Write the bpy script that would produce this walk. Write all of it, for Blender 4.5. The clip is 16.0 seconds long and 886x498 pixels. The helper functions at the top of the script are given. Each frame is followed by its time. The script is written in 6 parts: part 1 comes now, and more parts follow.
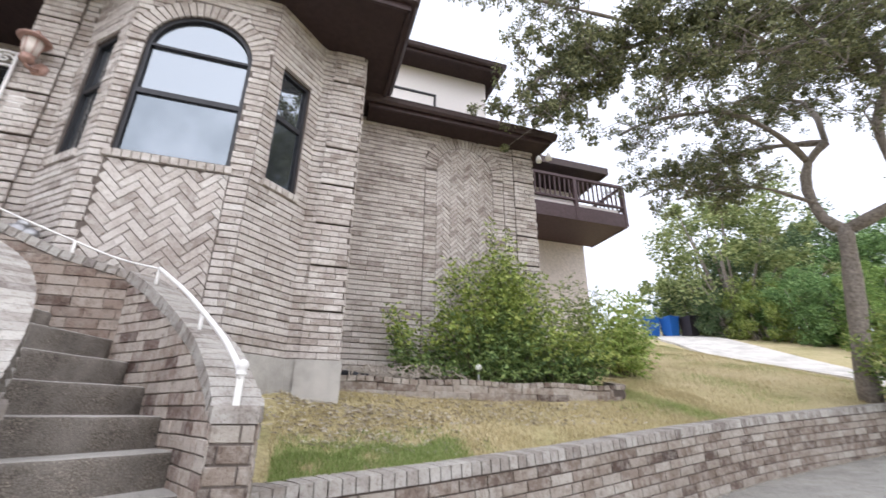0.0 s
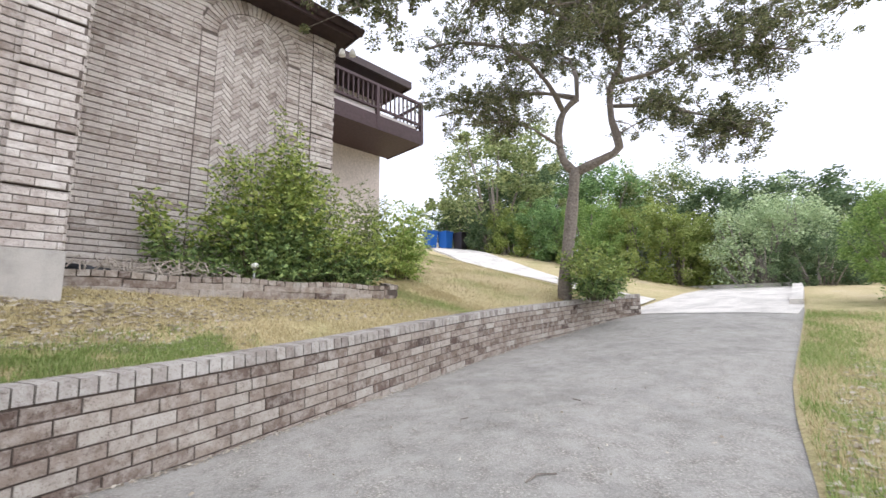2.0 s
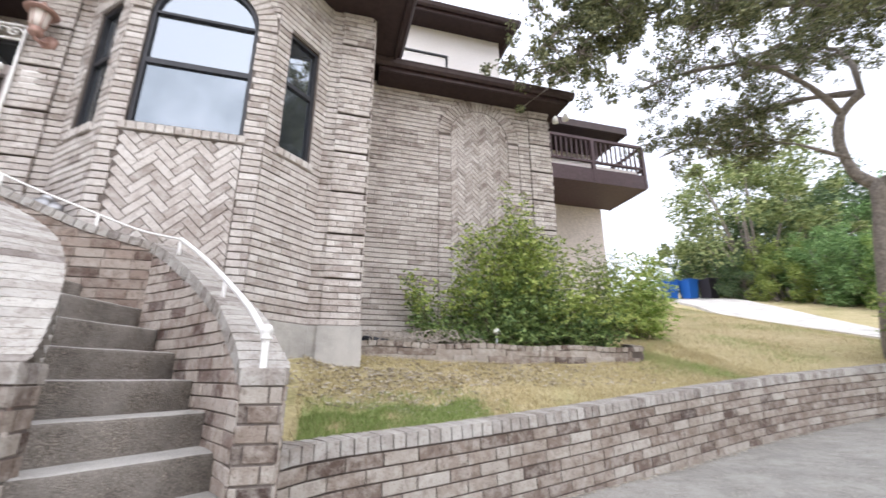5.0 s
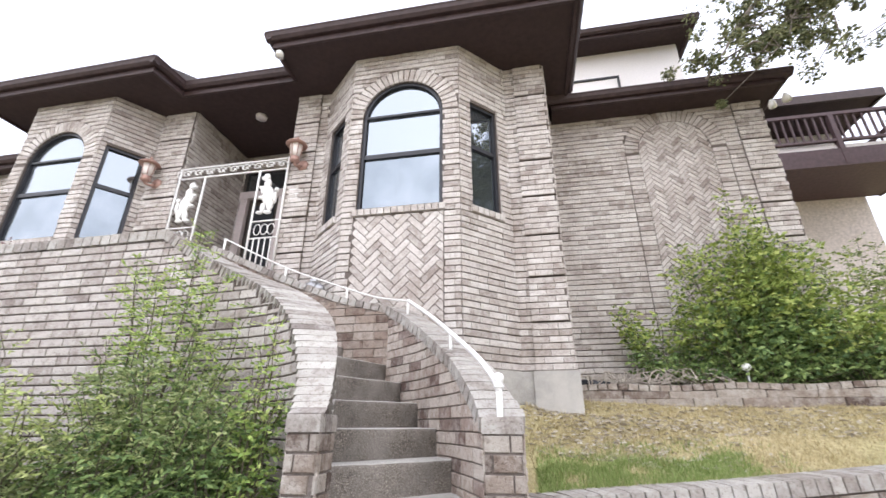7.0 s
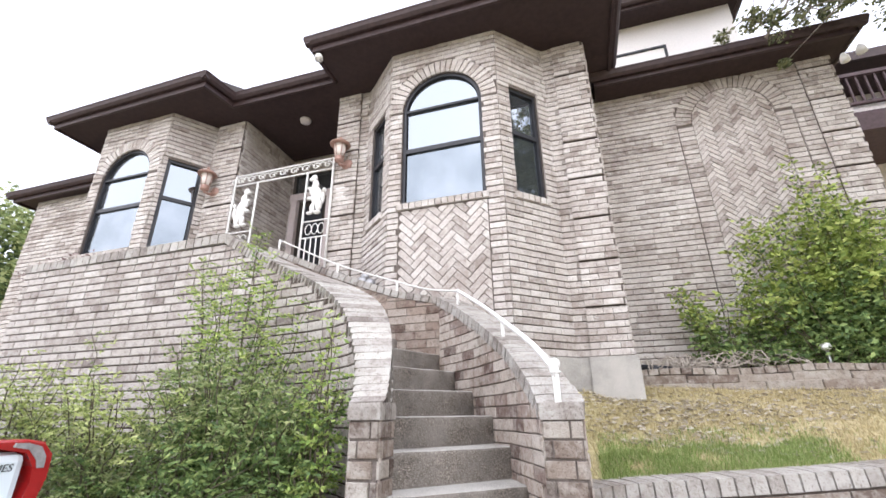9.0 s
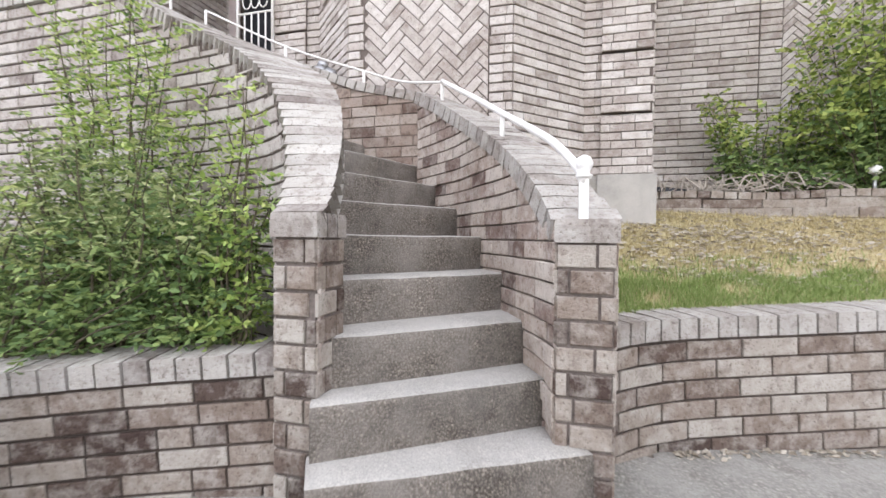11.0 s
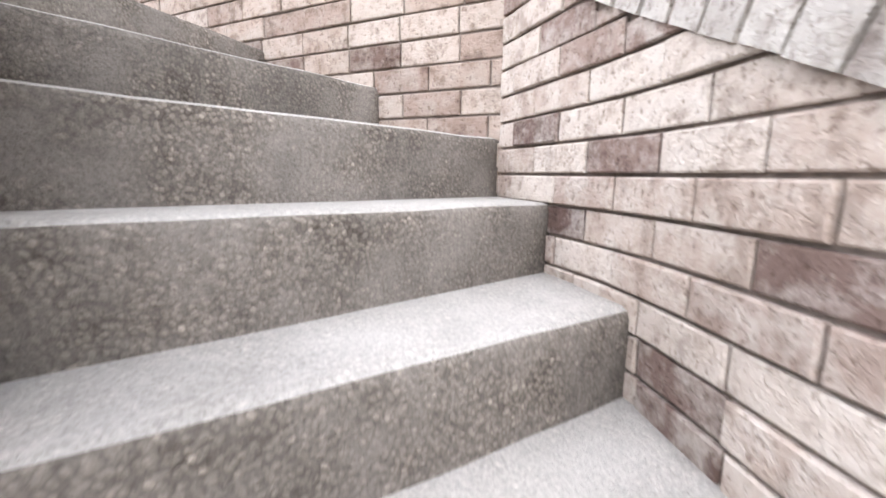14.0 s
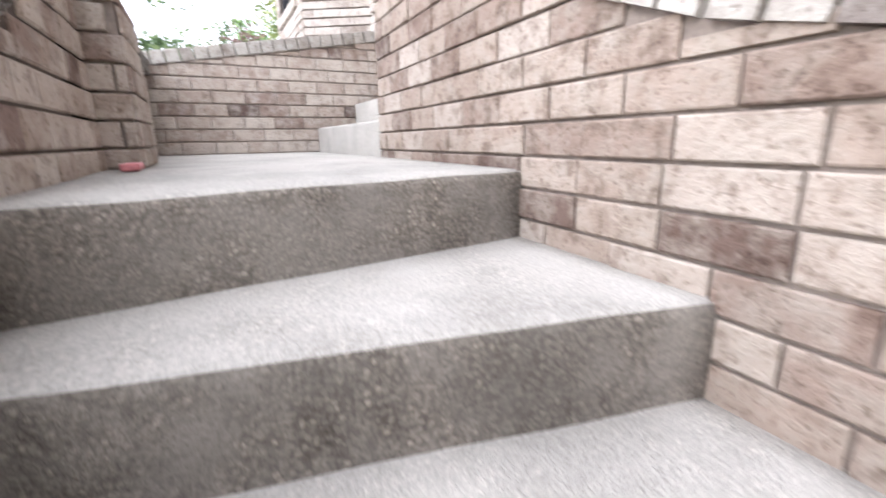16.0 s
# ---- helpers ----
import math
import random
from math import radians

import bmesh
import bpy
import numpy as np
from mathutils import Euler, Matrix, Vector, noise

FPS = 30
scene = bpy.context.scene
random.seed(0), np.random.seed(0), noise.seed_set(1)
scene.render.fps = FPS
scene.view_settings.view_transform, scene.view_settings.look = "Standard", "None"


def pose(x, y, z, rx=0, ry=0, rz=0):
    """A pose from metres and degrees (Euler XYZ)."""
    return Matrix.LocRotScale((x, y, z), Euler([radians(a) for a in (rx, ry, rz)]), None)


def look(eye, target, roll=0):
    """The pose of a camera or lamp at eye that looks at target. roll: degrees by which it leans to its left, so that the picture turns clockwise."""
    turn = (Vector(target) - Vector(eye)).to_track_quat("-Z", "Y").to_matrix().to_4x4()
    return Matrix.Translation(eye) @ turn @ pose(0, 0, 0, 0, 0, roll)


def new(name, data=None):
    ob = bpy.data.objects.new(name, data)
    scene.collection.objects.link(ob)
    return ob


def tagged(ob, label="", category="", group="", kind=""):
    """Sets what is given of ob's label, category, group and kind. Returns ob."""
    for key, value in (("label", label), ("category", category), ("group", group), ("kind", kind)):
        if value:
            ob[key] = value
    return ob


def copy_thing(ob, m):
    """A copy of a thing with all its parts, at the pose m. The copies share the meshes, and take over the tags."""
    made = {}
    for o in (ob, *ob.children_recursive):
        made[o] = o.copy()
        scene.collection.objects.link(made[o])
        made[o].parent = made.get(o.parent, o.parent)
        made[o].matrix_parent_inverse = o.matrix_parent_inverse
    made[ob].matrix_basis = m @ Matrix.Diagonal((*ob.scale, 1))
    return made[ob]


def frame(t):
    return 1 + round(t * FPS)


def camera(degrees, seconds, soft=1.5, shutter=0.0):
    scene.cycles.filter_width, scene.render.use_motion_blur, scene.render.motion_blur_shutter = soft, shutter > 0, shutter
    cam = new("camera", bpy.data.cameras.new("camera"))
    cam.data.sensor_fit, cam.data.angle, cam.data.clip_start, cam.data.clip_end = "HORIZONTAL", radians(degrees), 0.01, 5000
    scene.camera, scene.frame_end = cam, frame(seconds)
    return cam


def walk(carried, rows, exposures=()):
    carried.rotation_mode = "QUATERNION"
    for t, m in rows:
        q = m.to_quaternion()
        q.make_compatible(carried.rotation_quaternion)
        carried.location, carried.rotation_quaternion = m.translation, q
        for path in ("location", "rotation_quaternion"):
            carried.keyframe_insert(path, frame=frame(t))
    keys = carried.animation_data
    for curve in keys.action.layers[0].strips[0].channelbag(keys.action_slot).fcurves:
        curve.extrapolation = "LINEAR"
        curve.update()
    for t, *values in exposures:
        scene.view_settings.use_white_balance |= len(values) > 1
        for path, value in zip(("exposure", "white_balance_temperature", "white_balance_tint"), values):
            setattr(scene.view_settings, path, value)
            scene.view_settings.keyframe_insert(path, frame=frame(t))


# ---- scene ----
cam = camera(91.66, 16.0, shutter=0.35)
# seconds, x, y, z, yaw, pitch, roll
ROWS = [
    (0.0, 0.541, -0.053, 0.928, -18.03, 20.99, -0.63),
    (0.5, 0.588, -0.059, 0.905, -25.25, 17.24, -0.04),
    (1.0, 0.622, -0.049, 0.883, -32.56, 13.06, 0.44),
    (1.5, 0.635, -0.058, 0.867, -39.63, 10.55, 0.84),
    (2.0, 0.652, -0.062, 0.859, -45.15, 8.85, 0.74),
    (2.5, 0.650, -0.059, 0.857, -47.15, 8.69, 0.40),
    (3.0, 0.647, -0.048, 0.857, -46.38, 8.61, 0.19),
    (3.5, 0.639, -0.044, 0.865, -43.78, 9.51, 0.21),
    (4.0, 0.623, -0.035, 0.876, -36.63, 12.01, 0.87),
    (4.5, 0.587, -0.029, 0.888, -26.57, 14.57, 0.44),
    (5.0, 0.534, -0.020, 0.908, -15.74, 16.73, -0.05),
    (7.5, 0.400, -0.006, 0.914, 15.27, 22.67, 0.14),
    (8, 0.389, -0.017, 0.911, 18.67, 21.79, 0.32),
    (8.5, 0.400, -0.013, 0.916, 18.21, 22.56, 0.42),
    (9, 0.400, 0.000, 0.897, 17.26, 21.25, 0.70),
    (9.5, 0.381, 0.040, 0.854, 14.88, 15.36, 0.24),
    (10, 0.338, 0.234, 0.807, 14.23, 1.55, 0.06),
    (10.1, 0.322, 0.298, 0.808, 14.50, 0.31, -0.51),
    (10.2, 0.313, 0.349, 0.835, 15.24, -0.41, -0.69),
    (12.3, -0.177, 1.669, 0.934, 10.71, -2.31, -0.22),
    (12.5, -0.220, 1.790, 0.968, 8.50, -4.63, -0.14),
    (13, -0.221, 2.203, 1.020, 9.85, -7.10, 0.41),
    (13.5, -0.321, 2.467, 1.182, 20.57, -9.40, 0.49),
    (14, -0.433, 2.644, 1.322, 25.01, -9.69, -1.15),
    (14.5, -0.517, 2.824, 1.454, 31.76, -10.67, -1.57),
    (15, -0.662, 2.942, 1.604, 37.95, -14.16, -0.05),
    (15.5, -0.762, 3.151, 1.729, 47.58, -13.75, -1.79),
    (16, -0.927, 3.257, 1.881, 61.99, -14.27, 0.84),
]
EXPOSURE = [(0, 0.6), (1, 0.58), (2.5, 0.74), (4, 0.76), (5, 0.8), (7.5, 0.97), (9, 1.02), (9.6, 0.95), (10.2, 0.82), (12.5, 1.32), (13, 1.52), (13.5, 1.7), (14.2, 1.9), (15, 2.05), (16, 1.75)]
walk(cam, [(t, pose(x, y, z, 90 + pitch, roll, yaw)) for t, x, y, z, yaw, pitch, roll in ROWS], EXPOSURE)

# ---- world and sun: bright overcast ----
world = bpy.data.worlds.new("overcast_sky")
scene.world = world
world.use_nodes = True
wn, wl = world.node_tree.nodes, world.node_tree.links
wn.clear()
sky = wn.new("ShaderNodeTexSky")
sky.sky_type, sky.sun_disc = "NISHITA", False
sky.sun_elevation, sky.sun_rotation = radians(35), radians(177)
sky.air_density, sky.dust_density = 1.0, 3.0
pale = wn.new("ShaderNodeHueSaturation")
pale.inputs["Saturation"].default_value = 0.18
wbg = wn.new("ShaderNodeBackground")
wbg.inputs["Strength"].default_value = 0.15
wout = wn.new("ShaderNodeOutputWorld")
cloud = wn.new("ShaderNodeMix")
cloud.data_type = "RGBA"
cloud.inputs[0].default_value = 0.94
cloud.inputs[7].default_value = (6.35, 6.7, 8.0, 1)
wl.new(sky.outputs[0], pale.inputs["Color"])
wl.new(pale.outputs[0], cloud.inputs[6])
wl.new(cloud.outputs[2], wbg.inputs["Color"])
wl.new(wbg.outputs[0], wout.inputs["Surface"])
sun = new("sun", bpy.data.lights.new("sun", "SUN"))
sun.data.energy, sun.data.angle, sun.data.color = 1.75, radians(130), (1.0, 0.97, 0.94)
sun.matrix_world = look((0.5, -9.0, 6.3), (0, 0, 0))

# ---- materials ----


def material(name, colour, rough=0.8, metal=0.0, spec=0.35):
    m = bpy.data.materials.new(name)
    m.use_nodes = True
    b = m.node_tree.nodes["Principled BSDF"]
    b.inputs["Base Color"].default_value = (*colour, 1)
    b.inputs["Roughness"].default_value = rough
    b.inputs["Metallic"].default_value = metal
    b.inputs["Specular IOR Level"].default_value = spec
    return m, m.node_tree.nodes, m.node_tree.links, b


def ramp(n, stops):
    r = n.new("ShaderNodeValToRGB")
    e = r.color_ramp.elements
    while len(e) < len(stops):
        e.new(0.5)
    for el, (p, c) in zip(e, stops):
        el.position, el.color = p, (*c, 1)
    return r


def noise_tex(n, l, scale, detail=4, rough=0.6, coords="Object"):
    tc = n.new("ShaderNodeTexCoord")
    t = n.new("ShaderNodeTexNoise")
    t.inputs["Scale"].default_value = scale
    t.inputs["Detail"].default_value = detail
    t.inputs["Roughness"].default_value = rough
    if coords == "World":
        g = n.new("ShaderNodeNewGeometry")
        l.new(g.outputs["Position"], t.inputs["Vector"])
    else:
        l.new(tc.outputs[coords], t.inputs["Vector"])
    return t


def bump(n, l, b, height, strength, distance=0.01):
    bp = n.new("ShaderNodeBump")
    bp.inputs["Strength"].default_value, bp.inputs["Distance"].default_value = strength, distance
    l.new(height, bp.inputs["Height"])
    l.new(bp.outputs[0], b.inputs["Normal"])


def mixed(n, l, kind, fac, a, c):
    mx = n.new("ShaderNodeMix")
    mx.data_type, mx.blend_type = "RGBA", kind
    for sock, v in ((mx.inputs[0], fac), (mx.inputs[6], a), (mx.inputs[7], c)):
        if hasattr(v, "is_output"):
            l.new(v, sock)
        elif isinstance(v, tuple):
            sock.default_value = (*v, 1)
        else:
            sock.default_value = v
    return mx.outputs[2]


def brick_material(name, tones, smear, per_object, stain=0.5, blotch=0.5):
    """Tumbled clay brick: a tone for each brick, pale mortar smear, dark kiln blotches, pits and weather stains."""
    m, n, l, b = material(name, (0.4, 0.35, 0.3), 0.92, spec=0.2)
    if per_object:
        rnd = n.new("ShaderNodeObjectInfo").outputs["Random"]
    else:
        rnd = n.new("ShaderNodeNewGeometry").outputs["Random Per Island"]
    tone = ramp(n, tones)
    tone.color_ramp.interpolation = "LINEAR"
    l.new(rnd, tone.inputs[0])
    big = noise_tex(n, l, 11, 6, 0.72, "World")
    rb = ramp(n, [(0.44, (0, 0, 0)), (0.62, (1, 1, 1))])
    l.new(big.outputs["Fac"], rb.inputs[0])
    fac = n.new("ShaderNodeMath")
    fac.operation, fac.inputs[1].default_value = "MULTIPLY", 0.55
    l.new(rb.outputs[0], fac.inputs[0])
    col = mixed(n, l, "MIX", fac.outputs[0], tone.outputs[0], smear)
    kiln = noise_tex(n, l, 17, 5, 0.68, "World")
    rk = ramp(n, [(0.36, (0.42, 0.36, 0.33)), (0.47, (0.9, 0.88, 0.86)), (0.6, (1, 1, 1))])
    l.new(kiln.outputs["Fac"], rk.inputs[0])
    col = mixed(n, l, "MULTIPLY", blotch, col, rk.outputs[0])
    dirt = noise_tex(n, l, 1.5, 6, 0.7, "World")
    rd = ramp(n, [(0.36, (0.56, 0.5, 0.46)), (0.56, (1, 1, 1))])
    l.new(dirt.outputs["Fac"], rd.inputs[0])
    col = mixed(n, l, "MULTIPLY", stain, col, rd.outputs[0])
    pit = noise_tex(n, l, 75, 4, 0.7, "World")
    rp = ramp(n, [(0.34, (0.42, 0.37, 0.34)), (0.44, (1, 1, 1))])
    l.new(pit.outputs["Fac"], rp.inputs[0])
    col = mixed(n, l, "MULTIPLY", 0.75, col, rp.outputs[0])
    l.new(col, b.inputs["Base Color"])
    hh = n.new("ShaderNodeMath")
    hh.operation = "ADD"
    l.new(pit.outputs["Fac"], hh.inputs[0])
    l.new(kiln.outputs["Fac"], hh.inputs[1])
    bump(n, l, b, hh.outputs[0], 0.7, 0.009)
    return m


TONES_RET = [(0.0, (0.075, 0.052, 0.045)), (0.14, (0.16, 0.12, 0.1)), (0.4, (0.27, 0.22, 0.185)), (0.7, (0.34, 0.295, 0.255)), (1.0, (0.42, 0.385, 0.345))]
TONES_STAIR = [(0.0, (0.12, 0.08, 0.07)), (0.08, (0.26, 0.19, 0.165)), (0.3, (0.42, 0.345, 0.3)), (0.65, (0.49, 0.42, 0.37)), (1.0, (0.55, 0.49, 0.44))]
TONES_HOUSE = [(0.0, (0.31, 0.265, 0.24)), (0.2, (0.44, 0.39, 0.36)), (0.5, (0.53, 0.48, 0.45)), (1.0, (0.62, 0.58, 0.55))]
M_RET = brick_material("retaining_brick", TONES_RET, (0.50, 0.47, 0.43), True)
M_RET_J = brick_material("retaining_brick_run", TONES_RET, (0.50, 0.47, 0.43), False)
M_STAIR = brick_material("stair_brick", TONES_STAIR, (0.58, 0.54, 0.5), True, 0.35, 0.55)
TONES_BACK = [(0.0, (0.1, 0.065, 0.055)), (0.12, (0.22, 0.16, 0.135)), (0.4, (0.34, 0.27, 0.23)), (0.75, (0.41, 0.345, 0.3)), (1.0, (0.46, 0.4, 0.36))]
M_BACK = brick_material("stair_back_brick", TONES_BACK, (0.4, 0.36, 0.32), True, 0.4, 0.7)
M_BACK_J = brick_material("stair_back_brick_run", TONES_BACK, (0.4, 0.36, 0.32), False, 0.4, 0.7)
M_STAIR_J = brick_material("stair_brick_run", TONES_STAIR, (0.58, 0.54, 0.5), False, 0.35, 0.55)
M_HOUSE = brick_material("house_brick", TONES_HOUSE, (0.66, 0.63, 0.60), False, 0.5, 0.35)
TONES_CAP = [(0.0, (0.210, 0.181, 0.168)), (0.15, (0.319, 0.286, 0.260)), (0.5, (0.403, 0.378, 0.353)), (1.0, (0.487, 0.462, 0.428))]
TONES_TERRACE = [(0.0, (0.26, 0.22, 0.205)), (0.12, (0.38, 0.335, 0.31)), (0.45, (0.48, 0.435, 0.41)), (1.0, (0.57, 0.53, 0.50))]
M_TERRACE = brick_material("terrace_brick", TONES_TERRACE, (0.58, 0.55, 0.52), True, 0.35)
M_TERRACE_J = brick_material("terrace_brick_run", TONES_TERRACE, (0.58, 0.55, 0.52), False, 0.35)
M_CAP = brick_material("cap_brick", TONES_CAP, (0.504, 0.487, 0.462), True, 0.4)
M_CAP_J = brick_material("cap_brick_run", TONES_CAP, (0.504, 0.487, 0.462), False, 0.4)


def mortar_material(name, colour):
    m, n, l, b = material(name, colour, 0.95, spec=0.15)
    t = noise_tex(n, l, 40, 4, 0.7, "World")
    r = ramp(n, [(0.3, tuple(c * 0.7 for c in colour)), (0.7, tuple(min(1, c * 1.2) for c in colour))])
    l.new(t.outputs["Fac"], r.inputs[0])
    l.new(r.outputs[0], b.inputs["Base Color"])
    bump(n, l, b, t.outputs["Fac"], 0.4, 0.006)
    return m


M_MORTAR = mortar_material("mortar", (0.10, 0.08, 0.07))
M_MORTAR_PALE = mortar_material("mortar_pale", (0.19, 0.16, 0.145))
M_MORTAR_HOUSE = mortar_material("mortar_house", (0.15, 0.125, 0.112))
M_MORTAR_STAIR = mortar_material("mortar_stair", (0.27, 0.225, 0.2))


def concrete_material(name, base, pebble=0.0, scale=60, cloudy=0.72):
    """Weathered concrete: cloudy stains, sandy grain and, where it is worn, pebbles of many tones with dark hollows between."""
    m, n, l, b = material(name, base, 0.9, spec=0.25)
    a = noise_tex(n, l, 1.6, 6, 0.68, "World")
    ra = ramp(n, [(0.34, tuple(c * cloudy for c in base)), (0.52, base), (0.72, tuple(min(1, c * (1.9 - cloudy)) for c in base))])
    l.new(a.outputs["Fac"], ra.inputs[0])
    col = ra.outputs[0]
    g = noise_tex(n, l, 150, 4, 0.75, "World")
    rg = ramp(n, [(0.32, (0.62, 0.6, 0.58)), (0.5, (0.98, 0.97, 0.96)), (0.66, (1.22, 1.2, 1.18))])
    l.new(g.outputs["Fac"], rg.inputs[0])
    col = mixed(n, l, "MULTIPLY", 0.75, col, rg.outputs[0])
    height = g.outputs["Fac"]
    if pebble:
        warp = noise_tex(n, l, scale * 0.35, 2, 0.5, "World")
        gp = n.new("ShaderNodeNewGeometry")
        va = n.new("ShaderNodeVectorMath")
        va.operation = "MULTIPLY_ADD"
        va.inputs[1].default_value = (1.1 / scale,) * 3
        l.new(warp.outputs["Color"], va.inputs[0])
        l.new(gp.outputs["Position"], va.inputs[2])
        v = n.new("ShaderNodeTexVoronoi")
        v.inputs["Scale"].default_value = scale
        v.inputs["Randomness"].default_value = 1.0
        l.new(va.outputs[0], v.inputs["Vector"])
        hollow = ramp(n, [(0.0, (1, 1, 1)), (0.4, (0.97, 0.96, 0.95)), (0.66, (0.40, 0.38, 0.36))])
        l.new(v.outputs["Distance"], hollow.inputs[0])
        sep = n.new("ShaderNodeSeparateColor")
        l.new(v.outputs["Color"], sep.inputs[0])
        stone = ramp(n, [(0.0, (0.42, 0.38, 0.34)), (0.35, (0.85, 0.82, 0.78)), (0.75, (1.05, 1.02, 0.98)), (0.93, (1.2, 1.16, 1.1)), (1.0, (1.9, 1.85, 1.75))])
        l.new(sep.outputs[0], stone.inputs[0])
        tint = mixed(n, l, "MULTIPLY", 1.0, stone.outputs[0], hollow.outputs[0])
        patch = noise_tex(n, l, 5.5, 5, 0.65, "World")
        low = 0.6 if cloudy > 0.85 else 0.12
        rpch = ramp(n, [(0.35, (low, low, low)), (0.68, (1, 1, 1))])
        l.new(patch.outputs["Fac"], rpch.inputs[0])
        fm = n.new("ShaderNodeMath")
        fm.operation, fm.inputs[1].default_value = "MULTIPLY", pebble
        l.new(rpch.outputs[0], fm.inputs[0])
        col = mixed(n, l, "MULTIPLY", fm.outputs[0], col, tint)
        dist = n.new("ShaderNodeMath")
        dist.operation = "MULTIPLY"
        l.new(v.outputs["Distance"], dist.inputs[0])
        l.new(fm.outputs[0], dist.inputs[1])
        inv = n.new("ShaderNodeMath")
        inv.operation = "SUBTRACT"
        l.new(g.outputs["Fac"], inv.inputs[0])
        l.new(dist.outputs[0], inv.inputs[1])
        height = inv.outputs[0]
    l.new(col, b.inputs["Base Color"])
    bump(n, l, b, height, 0.8 if pebble else 0.5, 0.01)
    return m


M_DRIVE = concrete_material("driveway_concrete", (0.385, 0.375, 0.352), 0.62, 70, 0.82)
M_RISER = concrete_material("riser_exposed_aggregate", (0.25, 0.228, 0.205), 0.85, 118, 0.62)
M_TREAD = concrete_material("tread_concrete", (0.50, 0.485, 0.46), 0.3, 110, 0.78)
M_PLINTH = concrete_material("plinth_render", (0.46, 0.44, 0.41), 0.0, 40)
M_WALK = concrete_material("pale_path", (0.62, 0.59, 0.55), 0.0, 50)


def plain(name, colour, rough=0.6, metal=0.0, vary=0.12, scale=14, spec=0.4):
    m, n, l, b = material(name, colour, rough, metal, spec)
    t = noise_tex(n, l, scale, 5, 0.65, "World")
    r = ramp(n, [(0.3, tuple(c * (1 - vary) for c in colour)), (0.7, tuple(min(1, c * (1 + vary)) for c in colour))])
    l.new(t.outputs["Fac"], r.inputs[0])
    l.new(r.outputs[0], b.inputs["Base Color"])
    bump(n, l, b, t.outputs["Fac"], 0.12, 0.004)
    return m


M_FASCIA = plain("dark_brown_fascia", (0.045, 0.026, 0.026), 0.55, 0, 0.3)
M_SOFFIT = plain("dark_brown_soffit", (0.04, 0.023, 0.022), 0.75, 0, 0.25)
M_ROOF = plain("roof_shingle", (0.07, 0.06, 0.058), 0.9, 0, 0.4)
M_STUCCO = plain("stucco", (0.78, 0.74, 0.73), 0.9, 0, 0.05, 30)
M_PINKBRICK = plain("pale_brick_side", (0.7, 0.63, 0.6), 0.9, 0, 0.22, 18)
M_WHITE = plain("white_enamel", (0.78, 0.76, 0.74), 0.45, 0, 0.08, 20)
M_FRAME = plain("dark_bronze_frame", (0.035, 0.035, 0.04), 0.4, 0.3, 0.2)
M_DOORFRAME = plain("pale_door_frame", (0.62, 0.54, 0.53), 0.5, 0, 0.08)
M_DOOR = plain("dark_door", (0.045, 0.035, 0.03), 0.35, 0, 0.3)
M_COPPER = plain("faded_copper_paint", (0.36, 0.22, 0.18), 0.5, 0.2, 0.25, 30)
M_FROST = plain("frosted_glass", (0.62, 0.55, 0.5), 0.3, 0, 0.1, 30)
M_BALCONY = plain("plum_brown_wood", (0.075, 0.045, 0.05), 0.6, 0, 0.25)
M_BALCONY_PALE = plain("pale_board", (0.6, 0.55, 0.54), 0.7, 0, 0.1)
M_BARK = plain("oak_bark", (0.22, 0.19, 0.165), 0.95, 0, 0.5, 22)
M_STEM = plain("green_brown_stem", (0.1, 0.085, 0.055), 0.9, 0, 0.3, 30)
M_TWIG = plain("dry_twig", (0.42, 0.37, 0.32), 0.9, 0, 0.25, 40)
M_SOIL = plain("bed_soil", (0.07, 0.052, 0.04), 0.97, 0, 0.45, 12)
M_BIN_BLUE = plain("blue_plastic", (0.02, 0.12, 0.42), 0.45, 0, 0.1)
M_BIN_DARK = plain("dark_plastic", (0.035, 0.03, 0.035), 0.5, 0, 0.15)
M_CAR = plain("white_car_paint", (0.66, 0.72, 0.755), 0.2, 0, 0.02, 3, 0.6)
M_CAR_RED = plain("red_tail_lens", (0.32, 0.012, 0.012), 0.12, 0, 0.15, 30, 0.6)
M_CAR_CLEAR = plain("clear_tail_lens", (0.28, 0.27, 0.27), 0.12, 0, 0.2, 60, 0.6)
M_BLACK = plain("black_plastic", (0.018, 0.02, 0.026), 0.5, 0, 0.15)
M_LETTER = plain("dark_lettering", (0.03, 0.03, 0.035), 0.5, 0, 0.05)
M_CRACK = plain("joint_filler", (0.06, 0.05, 0.045), 0.95, 0, 0.3)
M_LITTER = plain("litter", (0.55, 0.2, 0.22), 0.5, 0, 0.3, 60)
M_RIM = plain("grey_metal", (0.35, 0.35, 0.36), 0.35, 0.8, 0.1)

m_, n_, l_, b_ = material("window_glass", (0.25, 0.32, 0.38), 0.02, 0.0, 1.0)
b_.inputs["Metallic"].default_value = 0.85
b_.inputs["Base Color"].default_value = (0.27, 0.295, 0.325, 1)
gn = noise_tex(n_, l_, 1.1, 2, 0.5, "World")
bump(n_, l_, b_, gn.outputs["Fac"], 0.03, 0.02)
M_GLASS = m_
m_, n_, l_, b_ = material("screened_glass", (0.24, 0.27, 0.31), 0.06, 0.85, 1.0)
gn = noise_tex(n_, l_, 2.2, 3, 0.5, "World")
r_ = ramp(n_, [(0.35, (0.17, 0.195, 0.22)), (0.7, (0.23, 0.255, 0.285))])
l_.new(gn.outputs["Fac"], r_.inputs[0])
